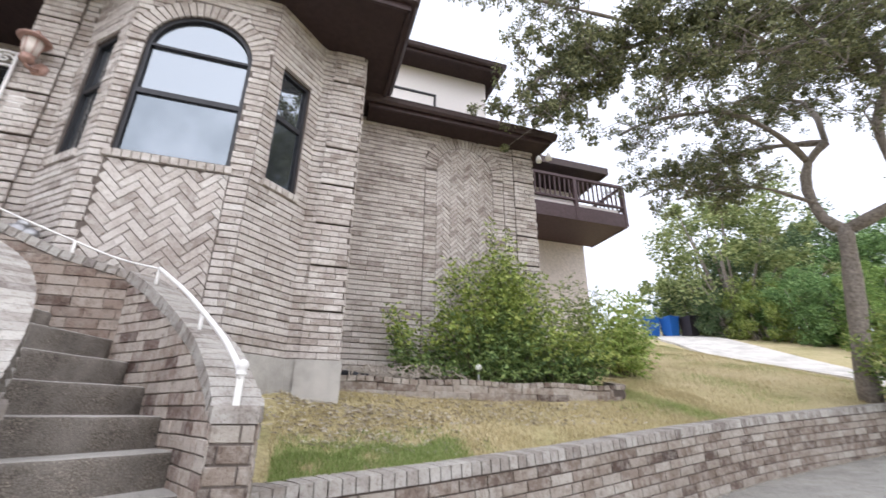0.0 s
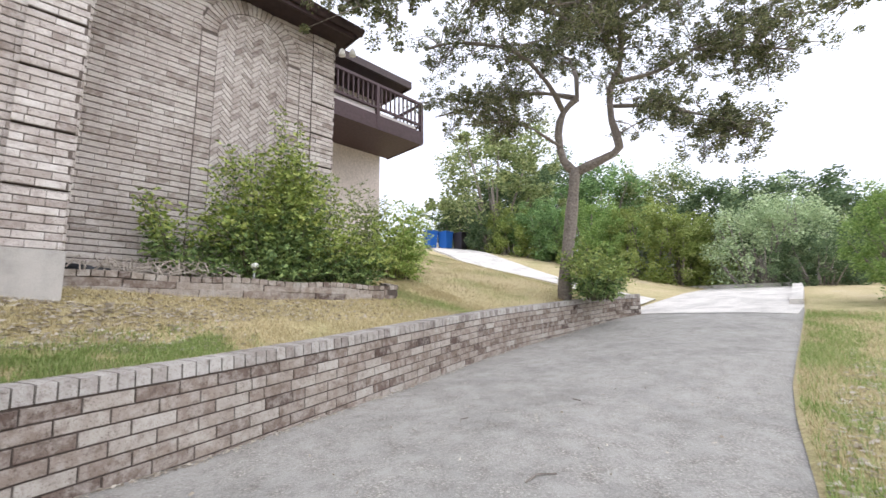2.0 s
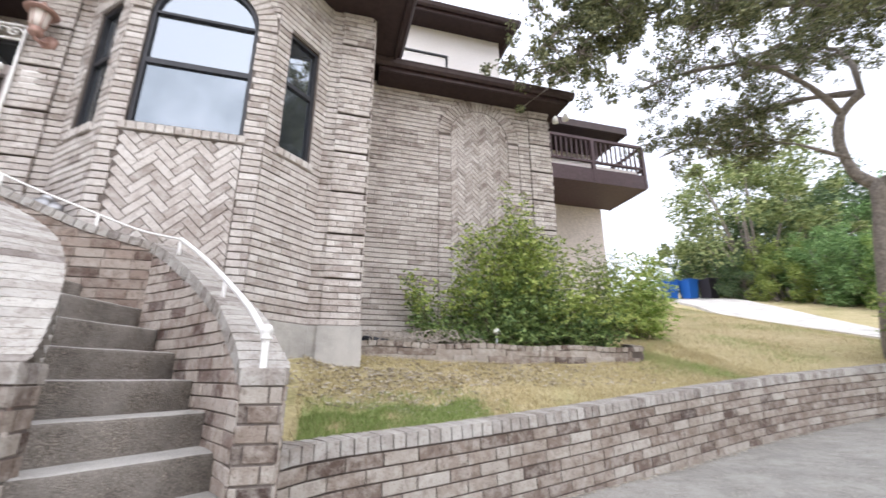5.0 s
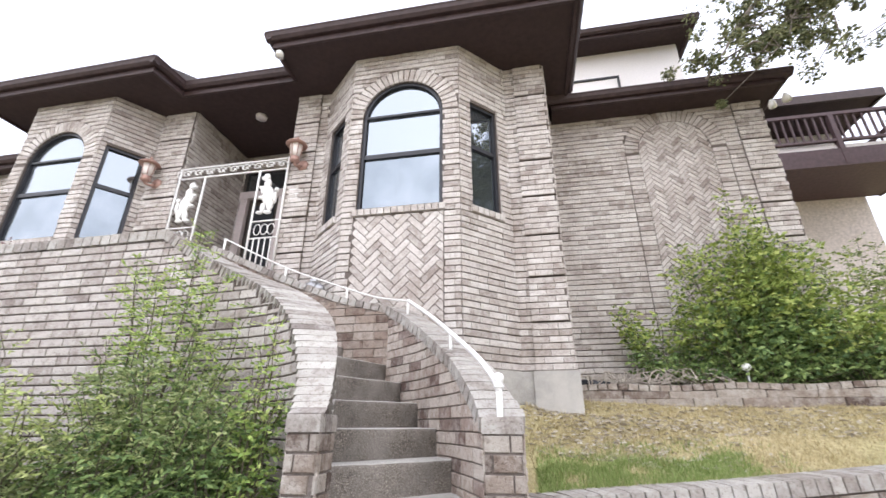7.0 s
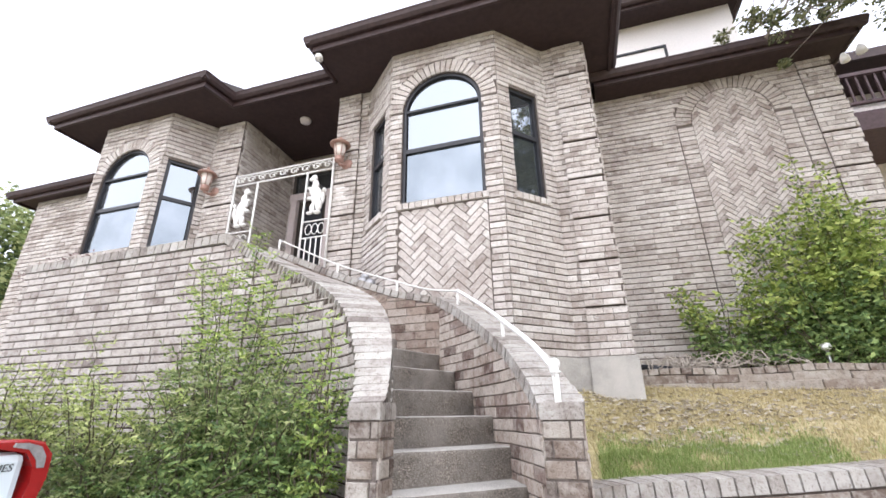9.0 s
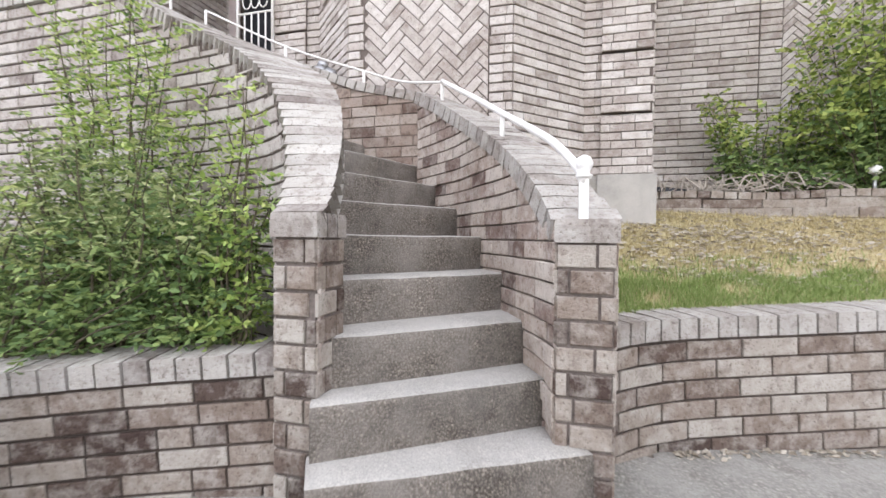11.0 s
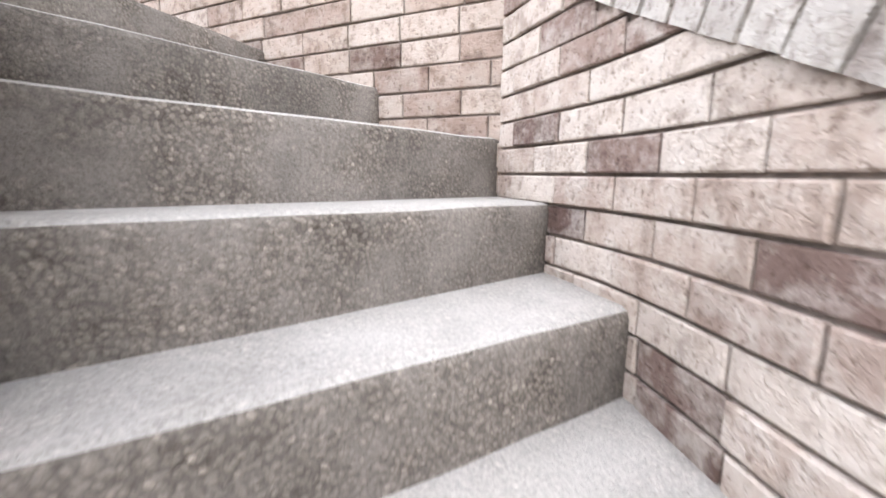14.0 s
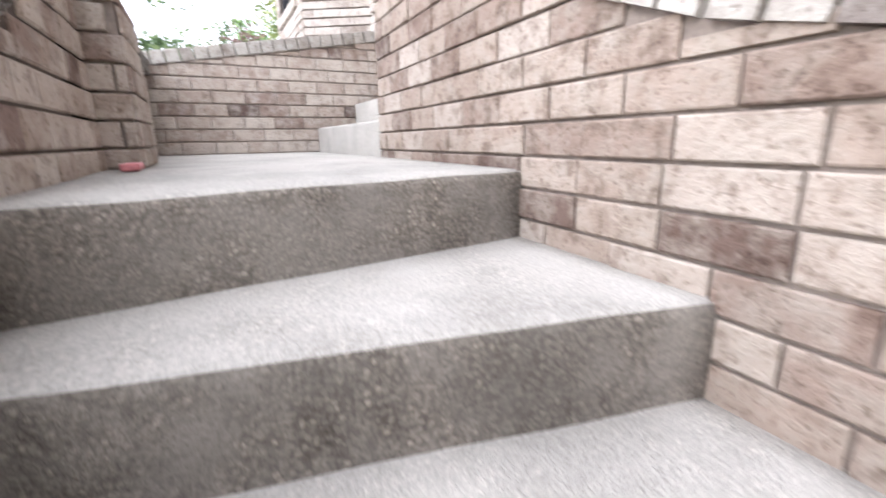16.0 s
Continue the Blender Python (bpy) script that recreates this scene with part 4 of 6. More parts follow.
def window(name, origin, t, nr, u0, u1, z0, z1, arch, bars, label, recess=0.045):
    """A window unit: frame, glass and glazing bars set back in its opening."""
    w = empty(name, (origin[0] + t[0] * u0, origin[1] + t[1] * u0, z0))
    tagged(w, label, "window", kind="structure")
    r, mid = (u1 - u0) / 2, (u0 + u1) / 2
    zs = z1 - r if arch else z1

    def outline(e):
        pts = [(u0 + e, z0 + e), (u1 - e, z0 + e)]
        if arch:
            pts += [(mid + (r - e) * math.cos(a), zs + (r - e) * math.sin(a)) for a in np.linspace(0, math.pi, 25)]
        else:
            pts += [(u1 - e, z1 - e), (u0 + e, z1 - e)]
        return pts

    def p3(u, v, d):
        return (origin[0] + t[0] * u + nr[0] * d, origin[1] + t[1] * u + nr[1] * d, v)

    bm = bmesh.new()
    loops = []
    for e, d in ((0.0, -recess - 0.05), (0.0, -recess + 0.02), (0.04, -recess + 0.02), (0.04, -recess - 0.05)):
        loops.append([bm.verts.new(p3(u, v, d)) for u, v in outline(e)])
    n = len(loops[0])
    for a, b in zip(loops, loops[1:]):
        for k in range(n):
            bm.faces.new((a[k], a[(k + 1) % n], b[(k + 1) % n], b[k]))
    bmesh.ops.recalc_face_normals(bm, faces=bm.faces)
    f = part("window_frame", bm, M_FRAME, w)
    bm = bmesh.new()
    bm.faces.new([bm.verts.new(p3(u, v, -recess - 0.02)) for u, v in outline(0.05)])
    bmesh.ops.recalc_face_normals(bm, faces=bm.faces)
    g = part("pane", bm, M_GLASS, w, "pale blue reflecting pane")
    obs = [f, g]
    if bars:
        zt = bars[0][0]
        bm = bmesh.new()
        bm.faces.new([bm.verts.new(p3(u, v, -recess - 0.012)) for u, v in ((u0 + 0.05, z0 + 0.05), (u1 - 0.05, z0 + 0.05), (u1 - 0.05, zt), (u0 + 0.05, zt))])
        bmesh.ops.recalc_face_normals(bm, faces=bm.faces)
        part("insect_screen", bm, M_SCREEN, w, "dull insect screen over the lower sash")
    for zb, h in bars:
        hw = r if zb <= zs else math.sqrt(max(0.0, r * r - (zb - zs) ** 2))
        bm = bmesh.new()
        va = [p3(mid - hw + 0.02, zb - h / 2, -recess + 0.015), p3(mid + hw - 0.02, zb - h / 2, -recess + 0.015), p3(mid + hw - 0.02, zb + h / 2, -recess + 0.015), p3(mid - hw + 0.02, zb + h / 2, -recess + 0.015)]
        vb = [p3(mid - hw + 0.02, zb - h / 2, -recess - 0.03), p3(mid + hw - 0.02, zb - h / 2, -recess - 0.03), p3(mid + hw - 0.02, zb + h / 2, -recess - 0.03), p3(mid - hw + 0.02, zb + h / 2, -recess - 0.03)]
        A, B = [bm.verts.new(v) for v in va], [bm.verts.new(v) for v in vb]
        bm.faces.new(A)
        for k in range(4):
            bm.faces.new((A[k], B[k], B[(k + 1) % 4], A[(k + 1) % 4]))
        bmesh.ops.recalc_face_normals(bm, faces=bm.faces)
        obs.append(part("glazing_bar", bm, M_FRAME, w))
    # reveal lining
    bm = bmesh.new()
    la, lb = [bm.verts.new(p3(u, v, 0.0)) for u, v in outline(-0.002)], [bm.verts.new(p3(u, v, -recess - 0.06)) for u, v in outline(-0.002)]
    for k in range(n):
        bm.faces.new((la[k], la[(k + 1) % n], lb[(k + 1) % n], lb[k]))
    bmesh.ops.recalc_face_normals(bm, faces=bm.faces)
    obs.append(part("reveal", bm, M_MORTAR_HOUSE, w))
    return w


def sill(name, origin, t, nr, u0, u1, z, mat=None):
    out = []
    n = round((u1 - u0) / 0.082)
    for i in range(n):
        u = u0 + (u1 - u0) * (i + 0.5) / n
        c = np.array([origin[0] + t[0] * u - nr[0] * 0.1, origin[1] + t[1] * u - nr[1] * 0.1, z - 0.04])
        out.append((c, np.array([t[0], t[1], 0.0]), np.array([nr[0] * 0.12, nr[1] * 0.12, 1.0]), np.array([nr[0], nr[1], 0.0]), (u1 - u0) / n - 0.008, 0.075, 0.145))
    return run(name, out)


EAVE = 5.6
BY, QY, WY = 4.2, 4.75, 5.9


def arch_holes(u0, u1, z0, zs, extra=0.0):
    """Course openings for an arched window: straight up to the spring line, then round."""
    r, mid = (u1 - u0) / 2 + extra, (u0 + u1) / 2

    def f(zc):
        if z0 <= zc <= zs:
            return [(u0 - (extra if zc > zs - 0.02 else 0), u1 + (extra if zc > zs - 0.02 else 0), -99, 99)]
        if zs < zc < zs + r:
            h = math.sqrt(r * r - (zc - zs) ** 2)
            return [(mid - h, mid + h, -99, 99)]
        return []
    return f


def bay(prefix, xl_in, xl, xr, xr_in, z0, sill_z, spring, wu0, wu1, side_top, side_sill, panel, side_span=(0.22, 0.78)):
    o, t, nr = (xl, BY), (1.0, 0.0), (0.0, -1.0)
    W = xr - xl
    r = (wu1 - wu0) / 2
    apex = spring + r
    hole = arch_holes(wu0, wu1, sill_z - 0.09, spring, 0.19)

    def holes(zc):
        out = hole(zc)
        if panel and zc < sill_z - 0.09:
            out = [(wu0 - 0.02, wu1 + 0.02, -99, 99)]
        return out

    b = facade("bay_front_wall", xl, BY, xr, BY, z0, EAVE, holes, openings=((wu0, wu1, sill_z, apex),))
    run("bay_front_brick", b)
    arch_ring("window_arch", o, t, nr, (wu0 + wu1) / 2, r + 0.0, r + 0.19, spring)
    # spandrels that round the square opening
    bm = bmesh.new()
    mid = (wu0 + wu1) / 2
    for sgn in (-1, 1):
        arc = [(mid + sgn * r * math.cos(a), spring + r * math.sin(a)) for a in np.linspace(0, math.pi / 2, 12)]
        pts = arc + [(mid + sgn * r, spring + r)]
        A = [bm.verts.new((xl + u, BY + 0.002, v)) for u, v in pts]
        B = [bm.verts.new((xl + u, BY + 0.2, v)) for u, v in pts]
        bm.faces.new(A)
        for k in range(len(pts)):
            q = (k + 1) % len(pts)
            bm.faces.new((A[k], B[k], B[q], A[q]))
    bmesh.ops.recalc_face_normals(bm, faces=bm.faces)
    part("window_spandrel", bm, M_MORTAR_HOUSE, house)
    if panel:
        herringbone("herringbone_panel", o, t, nr, wu0 - 0.01, wu1 + 0.01, z0, sill_z - 0.09)
    sill("window_sill", o, t, nr, wu0 - 0.04, wu1 + 0.04, sill_z)
    window("window_" + prefix, o, t, nr, wu0, wu1, sill_z, apex, True, ((sill_z + 0.75, 0.06), (spring + 0.02, 0.03)), "tall arched window with dark frame reflecting pale sky")
    for (ax, ay, bx, by) in ((xl_in, QY, xl, BY), (xr, BY, xr_in, QY)):
        L = math.hypot(bx - ax, by - ay)
        tt = ((bx - ax) / L, (by - ay) / L)
        nn = (tt[1], -tt[0])
        w0, w1 = L * side_span[0], L * side_span[1]
        bb = facade("bay_side_wall", ax, ay, bx, by, z0, EAVE, openings=((w0, w1, side_sill, side_top),))
        run("bay_side_brick", bb)
        window("window_" + prefix + "_side", (ax, ay), tt, nn, w0, w1, side_sill, side_top, False, ((side_sill + 0.85, 0.055),), "narrow sash window with dark frame in the bay side")
        sill("window_sill", (ax, ay), tt, nn, w0 - 0.03, w1 + 0.03, side_sill)


bay("right_bay", -2.16, -1.56, -0.17, 0.38, 1.44, 3.22, 4.55, 0.16, 1.19, 4.72, 3.22, True)
bay("left_bay", -7.35, -6.85, -5.42, -5.05, 1.44, 3.22, 4.5, 0.2, 1.2, 4.72, 3.22, False, (0.1, 0.84))


def quoin(x0, x1, y, z0, z1, first=0.0, band=0.5145, gap=0.022):
    """Proud quoin blocks, each seven courses high, parted by thin shadow gaps."""
    out = []
    z = z0 + first
    while z < z1 - 0.1:
        top = min(z + band - gap, z1)
        step = (top - z) / max(1, round((top - z) / HH))
        lean = RB.uniform(-0.004, 0.004)
        ln = flat_line(x0, y - 0.042 + lean, x1, y - 0.042 + lean)
        bm = box(bmesh.new(), (x0 + 0.006, y - 0.04 + lean, z), (x1 - 0.006, y + 0.05, top))
        part("quoin_block", bm, M_MORTAR_HOUSE, house)
        out += courses(ln, lambda k, s: z + k * step, lambda s: top + 0.004, lambda s: z - 0.001, HL * 0.8, step, 0.009, 0.015, 0.0, wob=0.006, count=8, head=0.4)
        z += band
    run("quoin_brick", out)


run("wall_brick", facade("pier_wall_left", -5.05, QY, -4.45, QY, 1.44, EAVE))
quoin(-4.98, -4.45, QY, 1.44, EAVE)
run("wall_brick", facade("pier_wall_door", -2.68, QY, -2.16, QY, 1.44, EAVE))
quoin(-2.68, -2.3, QY, 1.44, EAVE)
run("wall_brick", facade("corner_wall", 0.38, QY, 0.93, QY, 1.44, EAVE))
quoin(0.52, 0.93, QY, 1.44, EAVE)
run("wall_brick", facade("corner_return", 0.93, QY, 0.93, WY + 0.2, 1.3, EAVE))
run("wall_brick", facade("far_left_wall", -9.1, QY, -7.35, QY, 0.9, 4.85))
# porch recess
run("wall_brick", facade("porch_side", -4.45, QY, -4.45, 6.05, 2.6, EAVE))
run("wall_brick", facade("porch_side", -2.68, 6.05, -2.68, QY, 2.6, EAVE))
run("wall_brick", facade("porch_back", -4.45, 6.05, -2.68, 6.05, 2.6, EAVE, openings=((0.05, 0.95, 2.6, 5.25),)))
box_part("porch_floor", (-4.45, 4.6, 2.4), (-2.6, 6.3, 2.7), M_TREAD, house)
# blind-arch wall
AU0, AU1, ASP = 1.40, 2.39, 4.72
ring_r = (AU1 - AU0) / 2
hole_ring = arch_holes(AU0, AU1, 1.1, ASP, 0.21)


def hole_surround(zc):
    """The blind arch with its ring, and the straight borders that carry the ring down."""
    return [(AU0 - 0.21, AU1 + 0.21, -99, 99)] if zc <= ASP else hole_ring(zc)


run("wall_brick", facade("blind_arch_wall", 0.93, WY, 4.12, WY, 1.15, 5.5, hole_surround))
BORDER = []
for u in (AU0 - 0.103, AU1 + 0.103):
    for k in range(int((ASP - 1.15) / HH)):
        BORDER.append((np.array([0.93 + u, WY, 1.15 + (k + 0.5) * HH]), np.array([1.0, 0, 0]), UP, np.array([0, -1.0, 0]), 0.19, HH - 0.01, 0.017 + RB.uniform(-0.004, 0.004)))
run("arch_border_brick", BORDER)
herringbone("herringbone_arch", (0.93, WY), (1.0, 0.0), (0.0, -1.0), AU0, AU1, 1.2, ASP, True, W=0.058)
arch_ring("blind_arch_ring", (0.93, WY), (1.0, 0.0), (0.0, -1.0), (AU0 + AU1) / 2, ring_r + 0.012, ring_r + 0.21, ASP, n=28)
quoin(3.72, 4.12, WY, 1.15, 5.4)
run("wall_brick", facade("east_return", 4.12, WY, 4.12, 9.6, 1.15, 5.5))
# plinth
PL = [(-2.2, 4.72), (-1.6, 4.16), (-0.14, 4.16), (0.40, 4.71), (0.50, 4.71), (0.50, 4.66), (0.96, 4.66), (0.96, 5.9), (-2.2, 5.9)]
tagged(part("plinth", prism(bmesh.new(), PL, 0.5, 1.435), M_PLINTH), "rendered grey concrete plinth under the bay", "plinth", kind="structure")
# unseen black boxes closing the house behind the facades, added to block light
for lo_, hi_ in (((-9.0, 6.4, 0.5), (0.6, 12, 5.5)), ((1.2, 6.2, 0.5), (4.0, 12, 5.4)), ((-2.4, 5.1, 1.5), (0.6, 6.4, 5.5)), ((-7.2, 5.1, 1.0), (-4.75, 6.4, 5.5))):
    box_part("inner_body", lo_, hi_, M_BLACK, house)


def eaves(name, pts, z):
    """A soffit slab on a plan outline."""
    part(name + "_soffit", prism(bmesh.new(), pts, z - 0.03, z + 0.02), M_SOFFIT, house)


def fascia(pts, z0, z1, thick=0.04):
    """Boards and a rounded gutter along an open plan line."""
    for (ax, ay), (bx, by) in zip(pts, pts[1:]):
        L = math.hypot(bx - ax, by - ay)
        m = Matrix.Translation((ax, ay, 0)) @ Matrix.Rotation(math.atan2(by - ay, bx - ax), 4, "Z")
        part("fascia", box(bmesh.new(), (-0.02, -thick / 2, z0), (L + 0.02, thick / 2, z1), 0.006, m), M_FASCIA, house)
        bm = bmesh.new()
        prof = [(0.0, 0.0), (0.05, -0.005), (0.085, 0.03), (0.1, 0.075), (0.11, 0.085), (0.11, 0.1), (0.0, 0.1)]
        rows = []
        for s in (-0.1, L + 0.1):
            rows.append([bm.verts.new(m @ Vector((s, -thick / 2 - d, z1 - 0.11 + h))) for d, h in prof])
        for k in range(len(prof)):
            q = (k + 1) % len(prof)
            bm.faces.new((rows[0][k], rows[1][k], rows[1][q], rows[0][q]))
        bm.faces.new(rows[0])
        bm.faces.new(list(reversed(rows[1])))
        bmesh.ops.recalc_face_normals(bm, faces=bm.faces)
        part("gutter", bm, M_FASCIA, house)


def roof(pts, ridge, z, zr):
    bm = bmesh.new()
    lo = [bm.verts.new((x, y, z)) for x, y in pts]
    hi = [bm.verts.new((x, y, zr)) for x, y in ridge]
    n = len(lo)
    for k in range(n):
        bm.faces.new((lo[k], lo[(k + 1) % n], hi[(k + 1) % n], hi[k]))
    bm.faces.new(hi)
    bmesh.ops.recalc_face_normals(bm, faces=bm.faces)
    part("roof", bm, M_ROOF, house)


FZ0, FZ1 = 5.52, 5.72
SOFF = [(-9.6, 6.6), (-7.65, 6.6), (-7.65, 5.0), (-7.65, 3.87), (-4.46, 3.84), (-4.40, 4.35), (-2.57, 4.37), (-2.55, 3.78), (1.3, 3.78), (1.3, 6.6), (1.3, 12), (-9.6, 12)]
eaves("eaves", SOFF, FZ0 + 0.06)
fascia([(-7.65, 6.6), (-7.65, 3.87), (-4.46, 3.84), (-4.40, 4.35), (-2.57, 4.37), (-2.55, 3.78), (1.3, 3.78), (1.3, 5.4)], FZ0, FZ1)
roof(SOFF, [(-8.4, 8), (-7.2, 8), (-7.0, 6), (-6.5, 5.6), (-5.3, 5.6), (-4.6, 6), (-2.3, 6), (-1.8, 5.6), (0.2, 5.6), (0.2, 7), (0.2, 10), (-8.4, 10)], FZ1 + 0.01, 6.9)
SOFF2 = [(1.1, 5.5), (4.27, 5.5), (4.27, 12), (1.1, 12)]
eaves("wall_eaves", SOFF2, 5.43)
fascia([(1.1, 5.5), (4.27, 5.5), (4.27, 8)], 5.385, 5.56)
roof(SOFF2, [(1.1, 7.2), (4.1, 7.2), (4.1, 12), (1.1, 12)], 5.565, 6.1)
SOFF3 = [(-9.45, 4.55), (-7.3, 4.55), (-7.3, 8), (-9.45, 8)]
eaves("low_eaves", SOFF3, 4.82)
fascia([(-9.45, 6.5), (-9.45, 4.55), (-7.3, 4.55)], 4.75, 4.93)
roof(SOFF3, [(-8.8, 5.5), (-7.6, 5.5), (-7.6, 8), (-8.8, 8)], 4.94, 5.5)
# upper storey
box_part("upper_wall", (1.05, 7.0, 5.6), (3.75, 12, 7.87), M_STUCCO, house, "blank white stucco wall")
box_part("upper_soffit", (0.9, 6.55, 7.84), (3.91, 12.4, 7.89), M_SOFFIT, house)
fascia([(0.9, 6.55), (3.91, 6.55), (3.91, 11)], 7.8, 7.97)
roof([(0.9, 6.55), (3.91, 6.55), (3.91, 12.4), (0.9, 12.4)], [(2.2, 8.5), (2.8, 8.5), (2.8, 10.5), (2.2, 10.5)], 7.98, 8.8)
# ---- upper window and balcony ----
window("window_upper", (1.05, 6.99), (1.0, 0.0), (0.0, -1.0), 0.45, 1.55, 6.3, 7.22, False, (), "plain sliding window high in the stucco wall", recess=0.0)
bal = empty("balcony", (7.4, 9.0, 6.0))
tagged(bal, "dark plum wooden balcony with slatted rail on the rear wing", "balcony")
BX0, BX1, BYF, BYB = 5.2, 8.92, 9.0, 10.6
box_part("rear_wall", (4.1, BYB, 1.5), (8.6, BYB + 0.3, 7.9), M_PINKBRICK, bal, "pale pinkish brick wall under the balcony")
box_part("rear_upper_wall", (4.1, BYB - 0.02, 6.02), (8.6, BYB - 0.002, 7.85), M_STUCCO, bal, "white stucco wall behind the balcony")
box_part("deck", (BX0, BYF, 5.92), (BX1, BYB, 6.0), M_BALCONY, bal)
box_part("rim_beam", (BX0, BYF - 0.05, 5.9), (BX1, BYF, 6.32), M_BALCONY, bal)
box_part("rim_beam", (BX1 - 0.05, BYF, 5.9), (BX1, BYB, 6.32), M_BALCONY, bal)
box_part("kick_board", (BX0, BYF + 0.02, 6.34), (BX1 - 0.2, BYF + 0.06, 6.44), M_BALCONY_PALE, bal)
for (xa, ya, xb, yb) in ((BX0, BYF, BX1, BYF), (BX1, BYF, BX1, BYB)):
    for zz, h in ((7.17, 0.08), (6.5, 0.06)):
        box_part("rail", (min(xa, xb) - 0.03, min(ya, yb) - 0.05, zz), (max(xa, xb) + 0.04, max(ya, yb) + 0.03, zz + h), M_BALCONY, bal)
    n = 24 if ya == yb else 9
    for i in range(n):
        f = (i + 0.5) / n
        x, y = xa + (xb - xa) * f, ya + (yb - ya) * f
        box_part("baluster", (x - 0.018, y - 0.018, 6.52), (x + 0.018, y + 0.018, 7.18), M_BALCONY, bal, bevel=0)
for x, y in ((5.3, BYF), (7.3, BYF), (BX1, BYF)):
    box_part("post", (x - 0.05, y - 0.06, 5.95), (x + 0.05, y + 0.05, 7.2), M_BALCONY, bal)
box_part("rear_soffit", (4.2, 9.2, 7.74), (8.66, 12, 7.8), M_SOFFIT, bal)
box_part("rear_fascia", (4.2, 9.16, 7.7), (8.7, 9.22, 7.92), M_FASCIA, bal)
box_part("rear_fascia", (8.64, 9.2, 7.7), (8.7, 12, 7.92), M_FASCIA, bal)
bm = bmesh.new()
prism(bm, [(4.2, 9.2), (8.68, 9.2), (8.68, 12), (4.2, 12)], 7.92, [7.94, 7.94, 8.3, 8.3])
part("rear_roof", bm, M_ROOF, bal)

# ---- porch door ----
door = empty("door_1", (-4.0, 6.05, 2.7))
tagged(door, "dark front door in a pale frame with a glazed arch above", "door", kind="structure")
box_part("door_leaf", (-4.28, 6.12, 2.7), (-3.66, 6.17, 4.68), M_DOOR, door)
box_part("door_glass", (-4.2, 6.10, 3.0), (-3.76, 6.125, 4.55), M_BLACK, door)
for xx in (-4.42, -3.66):
    box_part("jamb", (xx, 6.04, 2.7), (xx + 0.14, 6.2, 4.78), M_DOORFRAME, door)
box_part("transom", (-4.44, 6.03, 4.68), (-3.5, 6.2, 4.82), M_DOORFRAME, door)
box_part("fanlight", (-4.42, 6.12, 4.82), (-3.52, 6.15, 5.25), M_GLASS, door)

# ---- iron gate screen ----
gate = empty("iron_screen", (-3.55, 4.68, 2.7))
tagged(gate, "white wrought-iron entrance screen with scrollwork and figure panels", "iron screen")


def bar(name, pts, r, parent, mat=M_WHITE, label="", sides=7):
    return part(name, tube(bmesh.new(), pts, r, sides), mat, parent, label, True)


GY, GX0, GX1 = 4.66, -4.38, -2.66
for x in (GX0, -3.95, -3.08, GX1):
    bar("upright", [(x, GY, 2.72), (x, GY, 4.42 if x in (GX0, GX1) else 4.25)], 0.016, gate)
for z in (4.42, 4.25):
    bar("crossbar", [(GX0, GY, z), (GX1, GY, z)], 0.014, gate)
for a, b in ((GX0, -3.95), (-3.08, GX1)):
    for z in (3.45, 3.2):
        bar("crossbar", [(a, GY, z), (b, GY, z)], 0.011, gate)
    for i in range(1, 5):
        x = a + (b - a) * i / 5
        bar("picket", [(x, GY, 2.72), (x, GY, 3.2)], 0.009, gate)
for i in range(9):
    x = GX0 + (GX1 - GX0) * (i + 0.5) / 9
    pts = [(x + 0.075 * (1 - k / 22) * math.cos(k * 0.42), GY, 4.335 + 0.06 * (1 - k / 22) * math.sin(k * 0.42)) for k in range(20)]
    bar("scroll", pts, 0.009, gate, sides=5)
    pts = [(x - 0.09 + 0.06 * math.cos(k * 0.5), GY - 0.005, 4.33 + 0.05 * math.sin(k * 0.5)) for k in range(9)]
    bar("scroll", pts, 0.008, gate, sides=5)
for j, a in enumerate((GX0 + 0.215, -2.87)):
    for k2 in range(3):
        pts = [(a + (0.1 - k2 * 0.1) + 0.05 * math.cos(k * 0.6), GY, 3.325 + 0.08 * math.sin(k * 0.6)) for k in range(11)]
        bar("scroll", pts, 0.007, gate, sides=5)


def figure(at, lean):
    """A rampant cast ornament as one plain blobby mesh."""
    bm = bmesh.new()
    for dx, dz, rx, rz in ((0.0, 0.30, 0.085, 0.15), (0.03, 0.48, 0.055, 0.09), (0.06, 0.60, 0.05, 0.06), (0.1, 0.585, 0.04, 0.03), (0.09, 0.40, 0.03, 0.07), (0.13, 0.44, 0.025, 0.03), (0.1, 0.28, 0.05, 0.03),
                           (-0.05, 0.15, 0.05, 0.09), (0.05, 0.12, 0.04, 0.08), (-0.03, 0.05, 0.06, 0.03), (0.09, 0.05, 0.05, 0.025), (-0.11, 0.26, 0.025, 0.1), (-0.12, 0.38, 0.03, 0.04)):
        r = bmesh.ops.create_icosphere(bm, subdivisions=2, radius=1)
        bmesh.ops.transform(bm, matrix=Matrix.Translation((at[0] + dx * lean, at[1], at[2] + dz)) @ Matrix.Diagonal((rx, 0.035, rz, 1)), verts=r["verts"])
    ob = part("cast_figure", bm, M_WHITE, None, "", True)
    return tagged(ob, "white cast-iron rearing animal ornament in the screen", "ornament", "screen ornaments")


figure((-4.17, GY - 0.02, 3.5), 1.0)
figure((-2.88, GY - 0.02, 3.52), -1.0)

# ---- wall lanterns ----


def lantern(at):
    """A coach lamp on a bracket: round plate, curled arm, dish, tapering glass with ribs, hood and finial."""
    x, y, z = at
    k = 1.15
    ob = empty("wall_lantern", (x, y, z))
